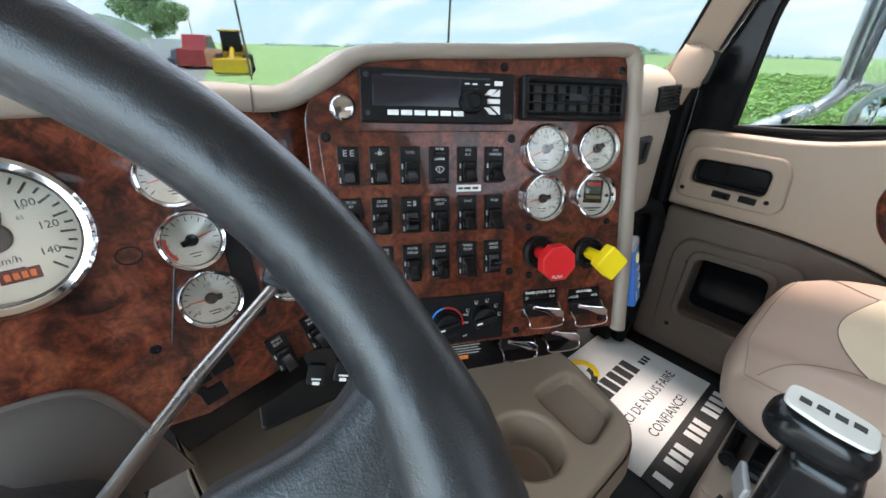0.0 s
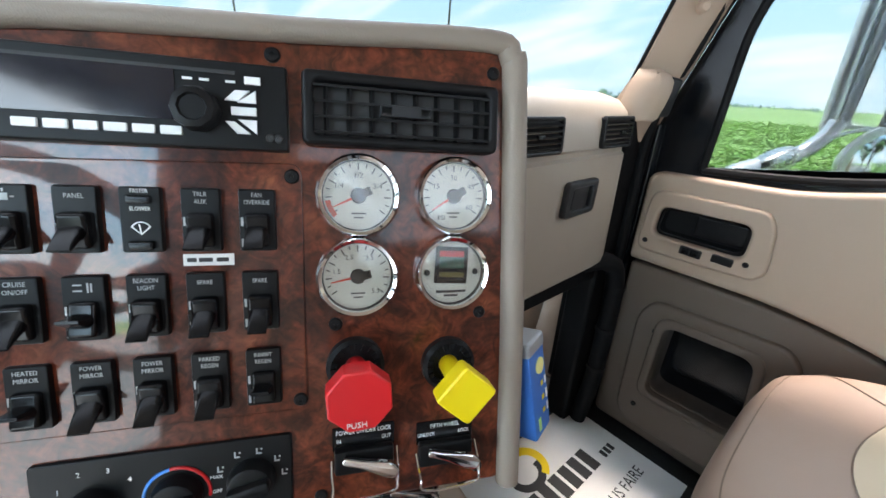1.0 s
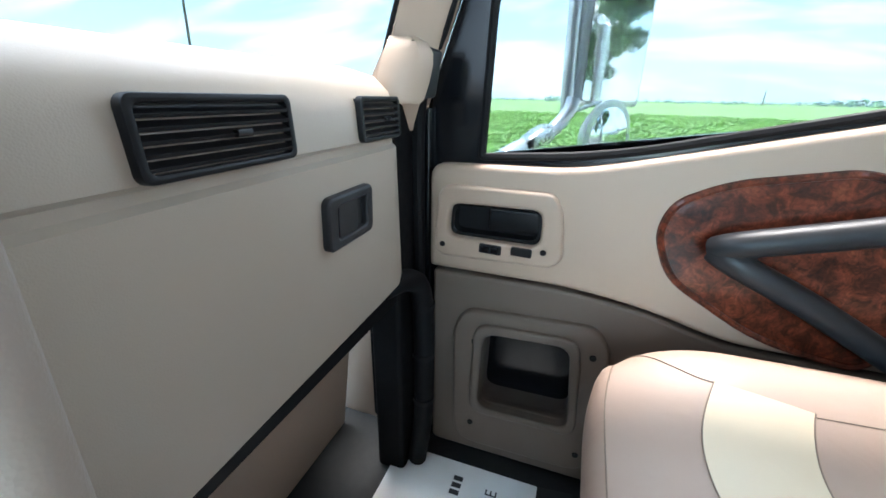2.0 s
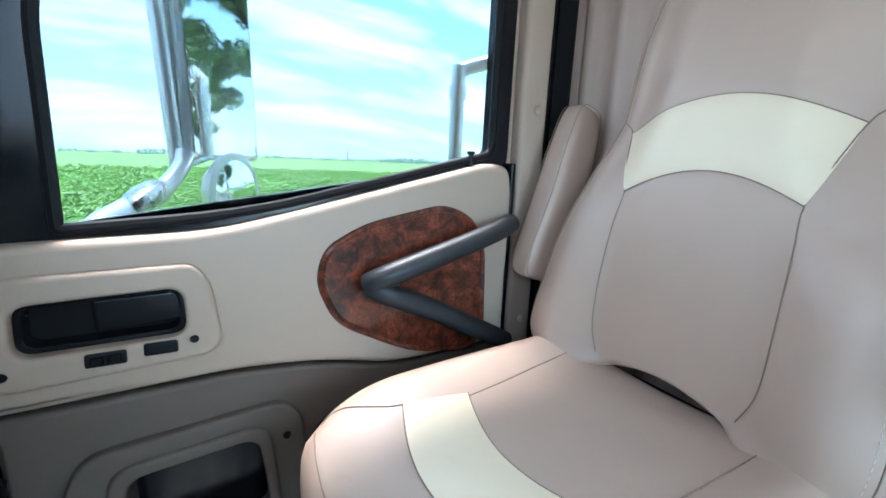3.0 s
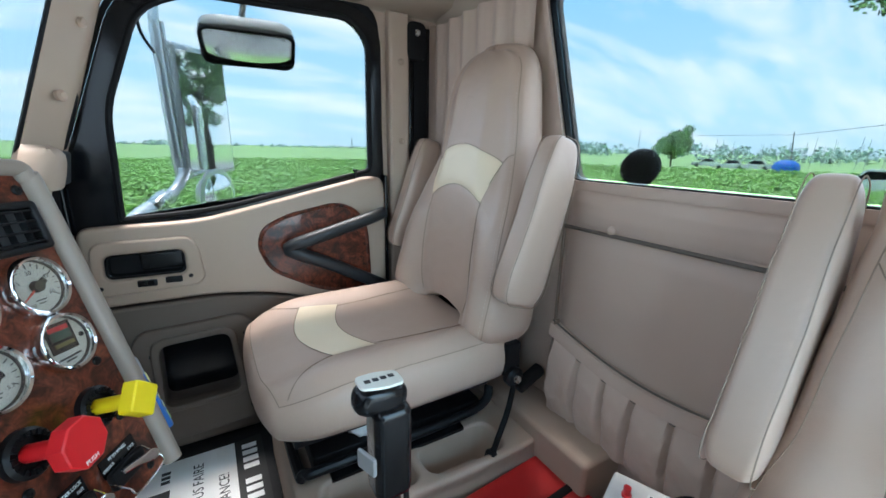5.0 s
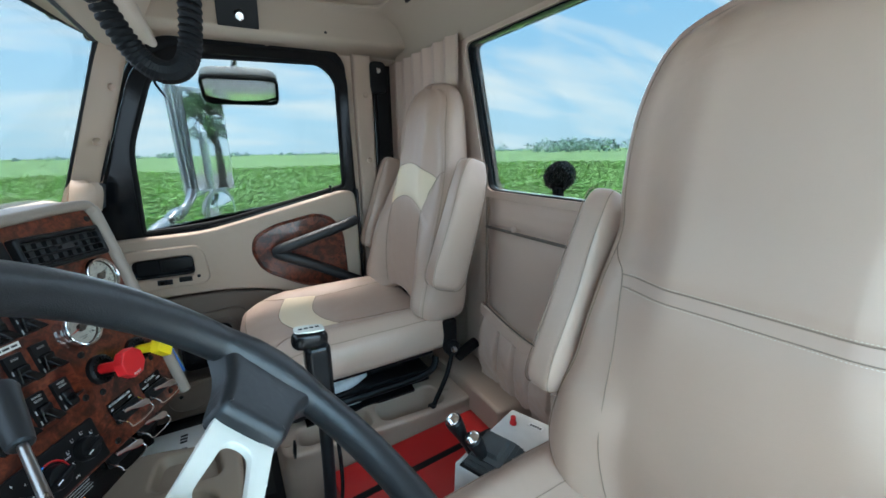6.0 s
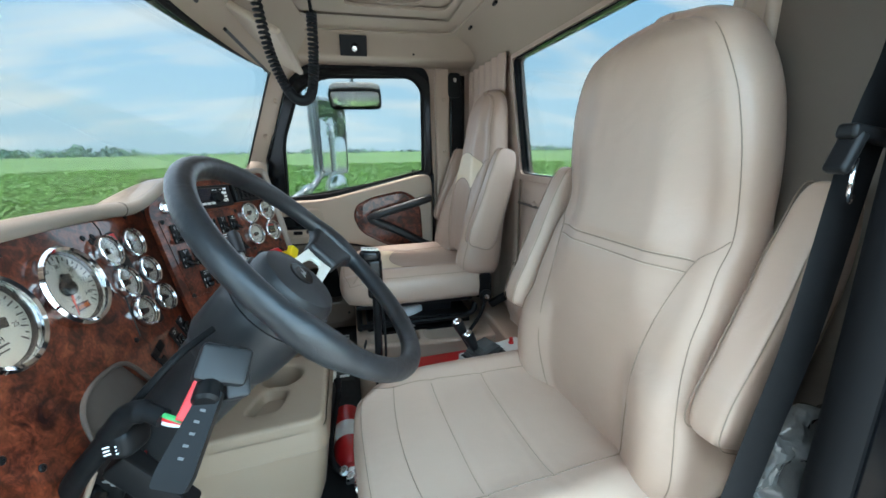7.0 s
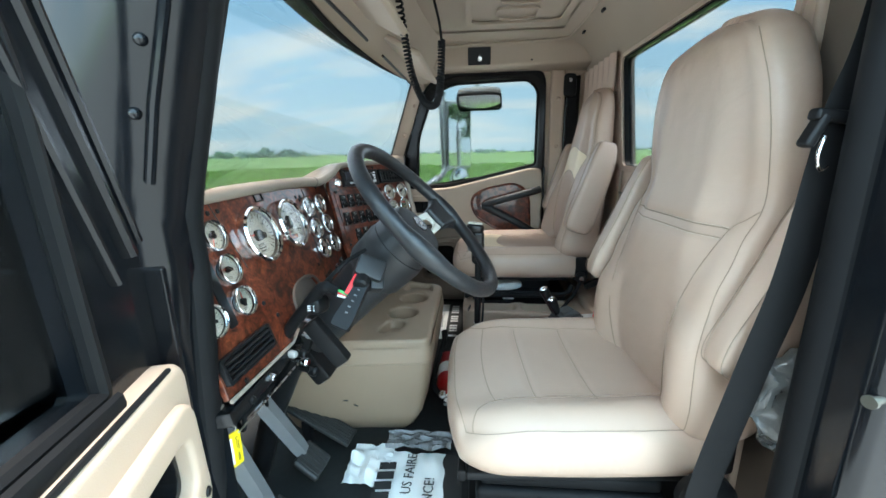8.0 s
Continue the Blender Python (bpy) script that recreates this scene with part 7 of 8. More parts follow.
part("emblem", tube([Vector((0.965 + 0.055 * math.cos(radians(a)), 0.430 + 0.045 * math.sin(radians(a)), ZF + 0.006)) for a in range(-60, 200, 12)], 0.012, 6, flat=(1, 0.05)), YELLOW, pm, "yellow and black ring emblem")
part("emblem", tube([Vector((0.955 + 0.045 * math.cos(radians(a)), 0.418 + 0.036 * math.sin(radians(a)), ZF + 0.006)) for a in range(120, 380, 12)], 0.010, 6, flat=(1, 0.05)), INK, pm)
tm = thing("torn_mat", "torn and creased printed paper mat on the driver floor", "floor mat")
def crease(o_, n_, z0, amp, seed):
    """A creased sheet over an outline's box, trimmed unevenly."""
    (x0, y0), (x1, y1) = o_
    rows = []
    for j in range(n_ + 1):
        row = []
        for i in range(n_ + 1):
            u, v = i / n_, j / n_
            ex = 0.012 * noise.noise((v * 5, seed, 0)) * (1 if i in (0, n_) else 0)
            ey = 0.014 * noise.noise((u * 5, seed + 3, 0)) * (1 if j in (0, n_) else 0)
            row.append(Vector((x0 + (x1 - x0) * u + ex, y0 + (y1 - y0) * v + ey, z0 + amp * (0.6 + noise.noise((u * 5, v * 5, seed))) + amp * 0.5 * abs(noise.noise((u * 14, v * 3, seed))))))
        rows.append(row)
    return loft(rows, False, False)
part("sheet", crease(((-0.33, 0.075), (-0.02, 0.27)), 20, ZF + 0.004, 0.010, 2.0), PAPER, tm)
part("sheet", crease(((-0.16, 0.24), (0.0, 0.37)), 16, ZF + 0.006, 0.018, 7.0), PAPER, tm)
part("black_band", plate([(-0.36, 0.02), (-0.02, 0.02), (-0.015, 0.078), (-0.36, 0.078)], [], 0.0017, MATM), INK, tm)
lettering("lettering", "US FAIRE", 0.042, T(-0.115, 0.175, ZF + 0.0235), INK, tm, depth=0.0004, sx=0.9)
lettering("lettering", "NCE!", 0.042, T(-0.17, 0.112, ZF + 0.0235), INK, tm, depth=0.0004, sx=0.9)
for i in range(4):
    part("name_bar", box(0.028, 0.05, 0.0005, T(-0.20 + 0.036 * i, 0.245, ZF + 0.0235) @ R("Z", 6)), INK, tm)
part("film", crease(((-0.02, 0.06), (0.06, 0.27)), 14, ZF + 0.012, 0.022, 4.0), surface("grey_film", (0.16, 0.16, 0.16), 0.25, spread=0.4, coarse=30, bump=0.4, depth=0.002), tm, "torn grey plastic film")

# ---- pedals ----
pd_ = thing("accelerator_pedal", "worn black rubber accelerator pedal", "pedal")
PM = T(0.015, 0.50, 0.165) @ R("Z", -6) @ R("X", 28)
part("plate", box(0.075, 0.26, 0.014, PM, 0.005, 3), WORNB, pd_)
for i in range(6):
    part("rib", box(0.006, 0.24, 0.004, PM @ T(-0.028 + 0.011 * i, 0, 0.008), 0.0015), WORNB, pd_)
part("arm", box(0.03, 0.03, 0.10, T(0.015, 0.54, 0.11), 0.005), BLACK, pd_)
for nm, lab, px, base in (("brake_pedal", "grey steel brake pedal arm with worn rubber pad", -0.145, -0.285), ("clutch_pedal", "grey steel clutch pedal arm with worn rubber pad", -0.335, -0.40)):
    q_ = thing(nm, lab, "pedal")
    a_, c_ = Vector((base, 0.545, 0.52)), Vector((px, 0.475, 0.175))
    part("arm", tube([a_, a_ + (c_ - a_) * 0.9, c_], [0.017, 0.016, 0.014], 4, flat=(1.5, 0.5), up=(0.3, 1, 0)), surface("grey_pedal_steel", (0.15, 0.15, 0.152), 0.5, 0.3, spread=0.2, coarse=14, bump=0.1), q_)
    P2 = T(px, 0.455, 0.150) @ R("X", 38) @ R("Z", -4)
    part("pad", box(0.095, 0.085, 0.020, P2, 0.008, 3), WORNB, q_)
    for i in range(5):
        part("rib", box(0.007, 0.075, 0.004, P2 @ T(-0.034 + 0.017 * i, 0, 0.011), 0.0015), WORNB, q_)

# ---- column: ignition switch, turn-signal stalk, trailer brake lever, harness, knobs ----
part("harness", tube(smooth_path([(-0.310, 0.268, 0.731), (-0.300, 0.292, 0.738), (-0.290, 0.318, 0.728), (-0.280, 0.350, 0.690), (-0.270, 0.395, 0.640), (-0.25, 0.44, 0.58)], 6), [0.011] * 6 + [0.014] * 25, 12), RUBBER, col, "black wiring loom")
for k_, m_ in ((-0.006, WHITE), (0.0, RED), (0.006, GREENP)):
    part("wire_end", tube(smooth_path([(-0.308, 0.272, 0.731 + k_), (-0.316, 0.258, 0.730 + k_ * 0.8), (-0.318, 0.246, 0.726 + k_ * 0.4)], 5), 0.0032, 6), m_, col)
part("switch_body", rounded_block(0.050, 0.050, 0.044, 3, m=T(-0.272, 0.335, 0.690) @ R("Z", -20)), BLACK, col)
b = bmesh.new()
for i in range(2):
    for j in range(3):
        box(0.0010, 0.008, 0.0016, T(-0.2975, 0.341 - 0.013 * i, 0.684 + 0.005 * j) @ R("Z", 20), bm=b)
part("switch_marks", b, WHITE, col)
# trailer hand valve: angular clamp block on the column, flat handle hanging from it, red tab
VB = frame_of((-0.268, 0.210, 0.768), (0.15, -0.75, -0.35), (0.35, 0.45, 0.82))
part("valve_block", box(0.062, 0.048, 0.050, VB, 0.007, 2), COLUMN, col, "dark grey angular hand valve body")
part("valve_block", box(0.030, 0.060, 0.040, VB @ T(0.020, -0.008, -0.010) @ R("Z", 18), 0.006, 2), COLUMN, col)
part("valve_neck", lathe([(0.016, -0.02), (0.016, 0.018), (0.012, 0.022), (0, 0.022)], VB @ T(-0.008, -0.030, 0.012) @ R("X", 60), 16), BLACK, col)
h0, h1 = Vector((-0.298, 0.213, 0.752)), Vector((-0.366, 0.250, 0.676))
HB = frame_of((h0 + h1) / 2, h1 - h0, Vector((0.25, 0.75, 0.45)))
hl = (h1 - h0).length / 2
part("hand_valve", plate(round_poly([(-hl, -0.012), (hl * 0.7, -0.020), (hl, -0.018), (hl, 0.018), (hl * 0.7, 0.020), (-hl, 0.012)], 0.004), [], 0.022, HB @ T(0, 0, -0.011), 0.004, 3), BLACK, col, "black trailer brake lever with worn markings")
b = bmesh.new()
for i in range(5):
    box(0.003, 0.006, 0.0006, HB @ T(-hl * 0.55 + 0.013 * i, 0.001 * (i % 2), -0.0113), bm=b)
    box(0.003, 0.006, 0.0006, HB @ T(-hl * 0.55 + 0.013 * i, 0.001 * (i % 2), 0.0113), bm=b)
part("valve_marks", b, surface("worn_print", (0.09, 0.09, 0.09), 0.6, bump=0), col)
part("red_tab", box(0.050, 0.012, 0.007, frame_of((-0.309, 0.236, 0.751), h1 - h0, Vector((0.25, 0.75, 0.45))), 0.002), RED, col, "red plastic lever tab")
part("stalk_cable", tube(smooth_path([(-0.215, 0.232, 0.800), (-0.250, 0.262, 0.785), (-0.268, 0.290, 0.760), (-0.272, 0.320, 0.730)], 6), 0.005, 8), RUBBER, col)
part("dark_cover", box(0.032, 0.042, 0.13, T(-0.235, 0.335, 0.577) @ R("X", -36), 0.007, 2), BLACK, col)
part("lower_tube", tube([Vector((-0.20, 0.40, 0.60)), Vector((-0.16, 0.55, 0.30)), Vector((-0.15, 0.62, 0.10))], 0.03, 12), BLACK, col)
part("lower_bracket", box(0.10, 0.05, 0.16, T(-0.14, 0.42, 0.50) @ R("X", -35), 0.01), BLACK, col)
ud = thing("under_dash", "black fittings, knobs and wiring under the dash", "fittings")
part("shelf", box(0.36, 0.16, 0.03, T(-0.33, 0.48, 0.555) @ R("X", -12) @ R("Y", -2), 0.006), GLOSSB, ud)
part("shelf", box(0.28, 0.12, 0.16, T(-0.20, 0.56, 0.50), 0.02), RUBBER, ud)
random.seed(4)
for i, (x, y, z, r) in enumerate(((-0.445, 0.415, 0.565, 0.008), (-0.375, 0.41, 0.57, 0.008), (-0.29, 0.405, 0.575, 0.009), (-0.26, 0.395, 0.56, 0.010), (-0.245, 0.40, 0.53, 0.011), (-0.225, 0.39, 0.59, 0.009), (-0.235, 0.385, 0.50, 0.013), (-0.21, 0.37, 0.615, 0.009))):
    part("knob", lathe([(r * 0.6, -0.03), (r * 0.6, 0), (r, 0.004), (r, 0.016), (r * 0.7, 0.02), (0, 0.02)], T(x, y, z) @ R("X", 95) @ R("Y", -12), 14), (BLACK, CHROME, GREYM)[i % 3], ud)
for k in range(7):
    a = Vector((-0.33 + 0.03 * k, 0.50, 0.53)); c = a + Vector((random.uniform(-0.05, 0.12), random.uniform(0, 0.06), random.uniform(-0.16, -0.06))); e = c + Vector((random.uniform(0.02, 0.12), 0.05, random.uniform(0.0, 0.12)))
    part("wire", tube(smooth_path([a, c, e], 8), 0.006, 6), RUBBER, ud)
part("lower_edge", tube([(-0.50, 0.40, 0.535), (-0.25, 0.39, 0.545)], 0.002, 6), STEEL, ud)
tg = thing("key_tag", "yellow plastic key tag with stock number", "key tag")
TM = frame_of((-0.452, 0.452, 0.455), (0.93, -0.35, 0), (0.0, 0, 1))
part("tag", plate(rrect(0.030, 0.075, 0.004), [], 0.004, TM, 0.001), YELLOW, tg)
part("paper", box(0.010, 0.058, 0.001, TM @ T(-0.009, 0, 0.0045)), PAPER, tg)
lettering("lettering", "C-32091 / 4490", 0.0085, TM @ T(0.006, 0, 0.0046) @ R("Z", -90), INK, tg, depth=0.0002)
part("ring", tube([TM @ Vector((0.009 * math.cos(radians(a)), 0.046 + 0.012 * math.sin(radians(a)), 0.002)) for a in range(0, 360, 20)], 0.0009, 6, True), STEEL, tg)
part("string", tube([TM @ Vector((0, 0.058, 0.002)), Vector((-0.44, 0.45, 0.545))], 0.0009, 5), STEEL, tg)

# ---- driver belt, seat foot, bag ----
db = thing("driver_belt", "black driver seat belt with adjuster slide", "seat belt")
P = smooth_path([(-0.478, -0.545, 1.40), (-0.470, -0.530, 1.15), (-0.466, -0.510, 1.04), (-0.462, -0.492, 0.82), (-0.458, -0.462, 0.65), (-0.452, -0.425, 0.42), (-0.45, -0.41, 0.20)], 6)
part("webbing", tube(P, 0.024, 8, flat=(0.07, 1.0), up=(0, 0.15, 1)), RUBBER, db)
part("slide", box(0.020, 0.088, 0.016, T(-0.472, -0.512, 1.048) @ R("X", 8), 0.005, 3), BLACK, db)
part("slide_cheek", box(0.022, 0.014, 0.046, T(-0.473, -0.474, 1.032) @ R("X", 24), 0.005, 3), BLACK, db)
part("tongue", tube(smooth_path([(-0.478, -0.485, 1.025), (-0.482, -0.478, 1.0), (-0.478, -0.487, 0.980), (-0.473, -0.50, 0.985)], 5), 0.0022, 8), CHROME, db)
sb = thing("seat_suspension", "black bellows suspension base of the driver seat", "seat base")
for i in range(6):
    part("bellows", box(0.44 - 0.02 * (i % 2), 0.42 - 0.02 * (i % 2), 0.040, T(-0.115, -0.23, ZF + 0.03 + 0.038 * i), 0.014, 3), RUBBER, sb)
part("base_plate", box(0.48, 0.46, 0.016, T(-0.115, -0.23, ZF + 0.008), 0.004), BLACK, sb)
part("pivot_cover", lathe([(0.055, 0), (0.055, 0.018), (0.045, 0.026), (0.02, 0.028), (0, 0.028)], T(-0.385, -0.47, 0.345) @ R("Y", -90), 24), BLACK, sb)
for i in range(4):
    part("pivot_rib", box(0.006, 0.05, 0.005, T(-0.414, -0.47, 0.325 + 0.011 * i), 0.002), RUBBER, sb)
part("front_rail", box(0.46, 0.02, 0.03, T(-0.115, 0.01, 0.315), 0.006), BLACK, sb)
bg_ = rounded_block(0.05, 0.14, 0.20, 2.4, 64, 40, T(-0.455, -0.555, 0.60), lambda x, y, z: (x + 0.016 * noise.noise((x * 30, y * 30, z * 30)) + 0.012 * abs(noise.noise((x * 70, y * 70, z * 50))), y + 0.014 * noise.noise((x * 24 + 9, y * 24, z * 24)) + 0.010 * abs(noise.noise((x * 60 + 4, y * 80, z * 60))), z + 0.018 * noise.noise((x * 20, y * 20 + 5, z * 20))))
solid("hanging_bag", bg_, surface("clear_plastic", (0.07, 0.07, 0.068), 0.16, spread=0.5, coarse=26, fine=90, bump=0.5, depth=0.003), "crumpled clear plastic bag hung behind the seat", "bag")

# ---- overhead: visors, curled cord, switch box ----
for x0, x1, nm in ((0.47, 1.08, "sun_visor"), (-0.36, 0.26, "sun_visor")):
    v = thing(nm, "beige padded sun visor folded up", "sun visor", group="sun visors")
    part("pad", box(x1 - x0, 0.15, 0.022, T((x0 + x1) / 2, 0.255, 1.395) @ R("X", 28), 0.010, 4), HEADL, v)
    part("rod", tube([(x0, 0.325, 1.36), (x1, 0.325, 1.36)], 0.005, 8), BLACK, v)
cd = thing("curled_cord", "black curled radio cord hanging in a loop", "cord")
path_ = smooth_path([(0.212, 0.215, 1.50), (0.215, 0.198, 1.36), (0.219, 0.180, 1.25), (0.223, 0.150, 1.175), (0.224, 0.122, 1.155), (0.224, 0.100, 1.175), (0.225, 0.090, 1.25), (0.226, 0.087, 1.34)], 105)
hel = []
for i, p in enumerate(path_):
    d = (path_[min(i + 1, len(path_) - 1)] - path_[max(i - 1, 0)]).normalized()
    s_ = d.cross(Vector((1, 0, 0))).normalized(); u_ = s_.cross(d)
    a = i * 0.63
    hel.append(p + (s_ * math.cos(a) + u_ * math.sin(a)) * 0.0088)
part("coil", tube(hel, 0.0038, 6), RUBBER, cd)
part("lead", tube(smooth_path([(0.226, 0.087, 1.34), (0.228, 0.095, 1.40), (0.215, 0.12, 1.50), (0.22, 0.13, 1.55)], 6), 0.004, 8), RUBBER, cd)
part("lead", tube(smooth_path([(0.215, 0.195, 1.50), (0.21, 0.20, 1.55)], 6), 0.005, 8), RUBBER, cd)
mb = thing("radio_bracket", "small steel bracket on the ceiling holding cord plugs", "bracket")
part("plate", box(0.06, 0.05, 0.012, T(0.22, 0.16, 1.545), 0.003), STEEL, mb)
part("plug", box(0.03, 0.03, 0.03, T(0.215, 0.195, 1.52), 0.006), BLACK, mb)
part("clip", box(0.02, 0.02, 0.03, T(0.24, 0.12, 1.525), 0.004), STEEL, mb)
ob_ = thing("overhead_switch", "black switch plate with silver knob over the passenger door", "switch")
OM = frame_of((1.163, -0.028, 1.497), (0.0, -1, 0), (-0.42, 0, 1.0))
part("plate", box(0.118, 0.085, 0.014, OM @ T(0, 0, 0.002), 0.003), BLACK, ob_)
part("knob", lathe([(0.016, 0), (0.016, 0.012), (0.013, 0.016), (0, 0.016)], OM @ T(0.004, -0.006, 0.004), 20), BLACK, ob_)
part("knob_face", lathe([(0.0115, 0), (0.0115, 0.003), (0, 0.004)], OM @ T(0.004, -0.010, 0.018), 20), STEEL, ob_)
# ---- fittings outside the passenger window and behind the cab ----
em = thing("door_mirror", "tall chrome framed truck door mirror on a tubular arm", "mirror")
P1, P2 = Vector((1.76, 0.178, 0)), Vector((1.88, 0.031, 0))
ex = (P2 - P1).normalized()
MM = frame_of(Vector((P1.x, P1.y, 0.915)), ex, (0, 0, 1))        # local z looks back into the cab
WW = (P2 - P1).length
part("housing", box(WW + 0.03, 0.46, 0.035, MM @ T(WW / 2, 0.215, -0.024), 0.012, 3), MCHROME, em)
part("face", plate(rrect(WW, 0.42, 0.012, WW / 2, 0.21), [], 0.004, MM @ T(0, 0, -0.006)), MIRROR, em, "flat mirror glass")
part("post", tube(smooth_path([MM @ Vector((-0.035, -0.03, -0.02)), MM @ Vector((-0.045, 0.20, -0.02)), MM @ Vector((-0.05, 0.48, -0.02)), MM @ Vector((-0.03, 0.62, -0.02)), Vector((1.50, 0.20, 1.62))], 8), 0.016, 12), MCHROME, em)
part("post", tube([MM @ Vector((-0.012, -0.02, -0.03)), MM @ Vector((-0.018, 0.50, -0.03))], 0.010, 10), MCHROME, em)
part("arm", tube(smooth_path([(1.38, 0.40, 0.72), (1.52, 0.34, 0.78), (1.66, 0.255, 0.83), (1.72, 0.21, 0.885), (1.735, 0.20, 0.92)], 8), [0.022] * 9 + [0.024] * 8 + [0.019] * 16, 12), MCHROME, em)
part("casting", rounded_block(0.12, 0.055, 0.045, 2.6, m=T(1.62, 0.275, 0.825) @ R("Z", -28) @ R("Y", -22)), STEEL, em)
part("mast_wire", tube(smooth_path([(1.70, 0.235, 1.30), (1.69, 0.265, 1.36), (1.69, 0.27, 1.45)], 6), 0.005, 8), RUBBER, em)
part("convex_stem", tube(smooth_path([(1.74, 0.19, 0.89), (1.78, 0.14, 0.91), (1.79, 0.11, 0.905)], 6), 0.006, 8), STEEL, em)
CV = frame_of((1.735, 0.105, 0.822), Vector((0.80, -0.60, 0)), (0, 0, 1)) @ Matrix.Scale(1.45, 4)
part("convex_housing", lathe([(0, -0.035), (0.045, -0.028), (0.066, -0.006), (0.069, 0.004), (0.064, 0.006)], CV, 30), MCHROME, em)
part("convex_face", lathe([(0.064, 0.003), (0.048, 0.009), (0.026, 0.013), (0, 0.0145)], CV, 30), MIRROR, em, "round convex mirror glass")
lm = thing("look_down_mirror", "black framed convex look-down mirror over the door", "mirror")
DMm = frame_of((1.49, -0.03, 1.31), Vector((-0.1, -0.995, 0)), (-0.83, 0.083, 0.55))
part("housing", rounded_block(0.275, 0.150, 0.06, 4.5, 36, 14, DMm @ T(0, 0, -0.030)), surface("white_housing", (0.72, 0.72, 0.70), 0.35, bump=0.05), lm)
part("rim", plate(rrect(0.275, 0.150, 0.035, 0, 0, 8), [rrect(0.255, 0.130, 0.028, 0, 0, 8)], 0.012, DMm @ T(0, 0, -0.004), 0.003), BLACK, lm)
rows = [[DMm @ Vector((0.130 * (2 * i / 14 - 1), 0.067 * (2 * j / 8 - 1), 0.006 - 0.010 * (2 * i / 14 - 1) ** 2 - 0.006 * (2 * j / 8 - 1) ** 2)) for i in range(15)] for j in range(9)]
part("face", loft(rows, False, False), MIRROR, lm, "convex mirror glass")
part("stem", tube([DMm @ Vector((-0.02, 0.05, -0.03)), Vector((1.47, -0.03, 1.46))], 0.010, 10), STEEL, lm)
gr = thing("grab_rail", "chrome vertical grab rail with elbow behind the door", "grab rail")
part("rail", tube(smooth_path([(1.66, -0.50, 0.10), (1.66, -0.50, 0.60), (1.66, -0.50, 1.14), (1.66, -0.51, 1.18), (1.655, -0.535, 1.195), (1.60, -0.70, 1.25)], 8), 0.021, 14), MCHROME, gr)
part("collar", tube([(1.66, -0.50, 1.10), (1.66, -0.50, 1.14)], 0.026, 14), MCHROME, gr)
LAMPG = surface("lamp_casting", (0.045, 0.046, 0.05), 0.45, spread=0.15, coarse=12, bump=0.1)
wl_ = thing("work_lamp", "black finned round work lamp behind the rear window", "lamp")
WLm = T(0.70, -0.955, 0.965) @ R("Z", 25) @ R("X", 80) @ Matrix.Scale(0.82, 4)
part("body", lathe([(0, 0), (0.040, 0.002), (0.058, 0.02), (0.060, 0.07), (0.056, 0.075), (0.054, 0.072), (0, 0.072)], WLm, 28), LAMPG, wl_)
for i in range(7):
    part("fin", lathe([(0.048, 0), (0.0635, 0.001), (0.0635, 0.004), (0.048, 0.005)], WLm @ T(0, 0, 0.004 + 0.009 * i), 24), LAMPG, wl_)
for i in range(9):
    w_ = 2 * math.sqrt(0.058 ** 2 - (0.012 * (i - 4)) ** 2)
    part("fin", box(0.004, w_, 0.022, WLm @ R("Z", 40) @ T(0.012 * (i - 4), 0, -0.004), 0.001), LAMPG, wl_)
part("lens", lathe([(0.052, 0), (0.03, 0.003), (0, 0.004)], WLm @ T(0, 0, 0.0725), 24), STEEL, wl_)
part("bracket", box(0.03, 0.03, 0.5, T(0.70, -0.965, 0.68), 0.004), BLACK, wl_)
# ---- outside: field, yard, far woods, trees, machines ----
GZ = -1.35
def two_tone(name, c0, c1, scale, rough=0.85, detail=8, p0=0.35, p1=0.7, hue=None):
    m, n, l, b = nodes_of(name)
    tc = n.new("ShaderNodeTexCoord")
    a = n.new("ShaderNodeTexNoise"); a.inputs["Scale"].default_value = scale; a.inputs["Detail"].default_value = detail
    l.new(tc.outputs["Object"], a.inputs["Vector"])
    r = n.new("ShaderNodeValToRGB")
    r.color_ramp.elements[0].position, r.color_ramp.elements[0].color = p0, (*c0, 1)
    r.color_ramp.elements[1].position, r.color_ramp.elements[1].color = p1, (*c1, 1)
    l.new(a.outputs["Fac"], r.inputs[0])
    if hue:
        gi = n.new("ShaderNodeNewGeometry")
        mx = n.new("ShaderNodeMix"); mx.data_type = "RGBA"; mx.blend_type = "MULTIPLY"
        mx.inputs["Factor"].default_value = 1.0
        mr = n.new("ShaderNodeMapRange"); mr.inputs["To Min"].default_value, mr.inputs["To Max"].default_value = 1 - hue, 1 + hue
        l.new(gi.outputs["Random Per Island"], mr.inputs["Value"])
        l.new(r.outputs[0], mx.inputs["A"]); l.new(mr.outputs[0], mx.inputs["B"])
        l.new(mx.outputs["Result"], b.inputs["Base Color"])
    else:
        l.new(r.outputs[0], b.inputs["Base Color"])
    b.inputs["Roughness"].default_value = rough
    return m


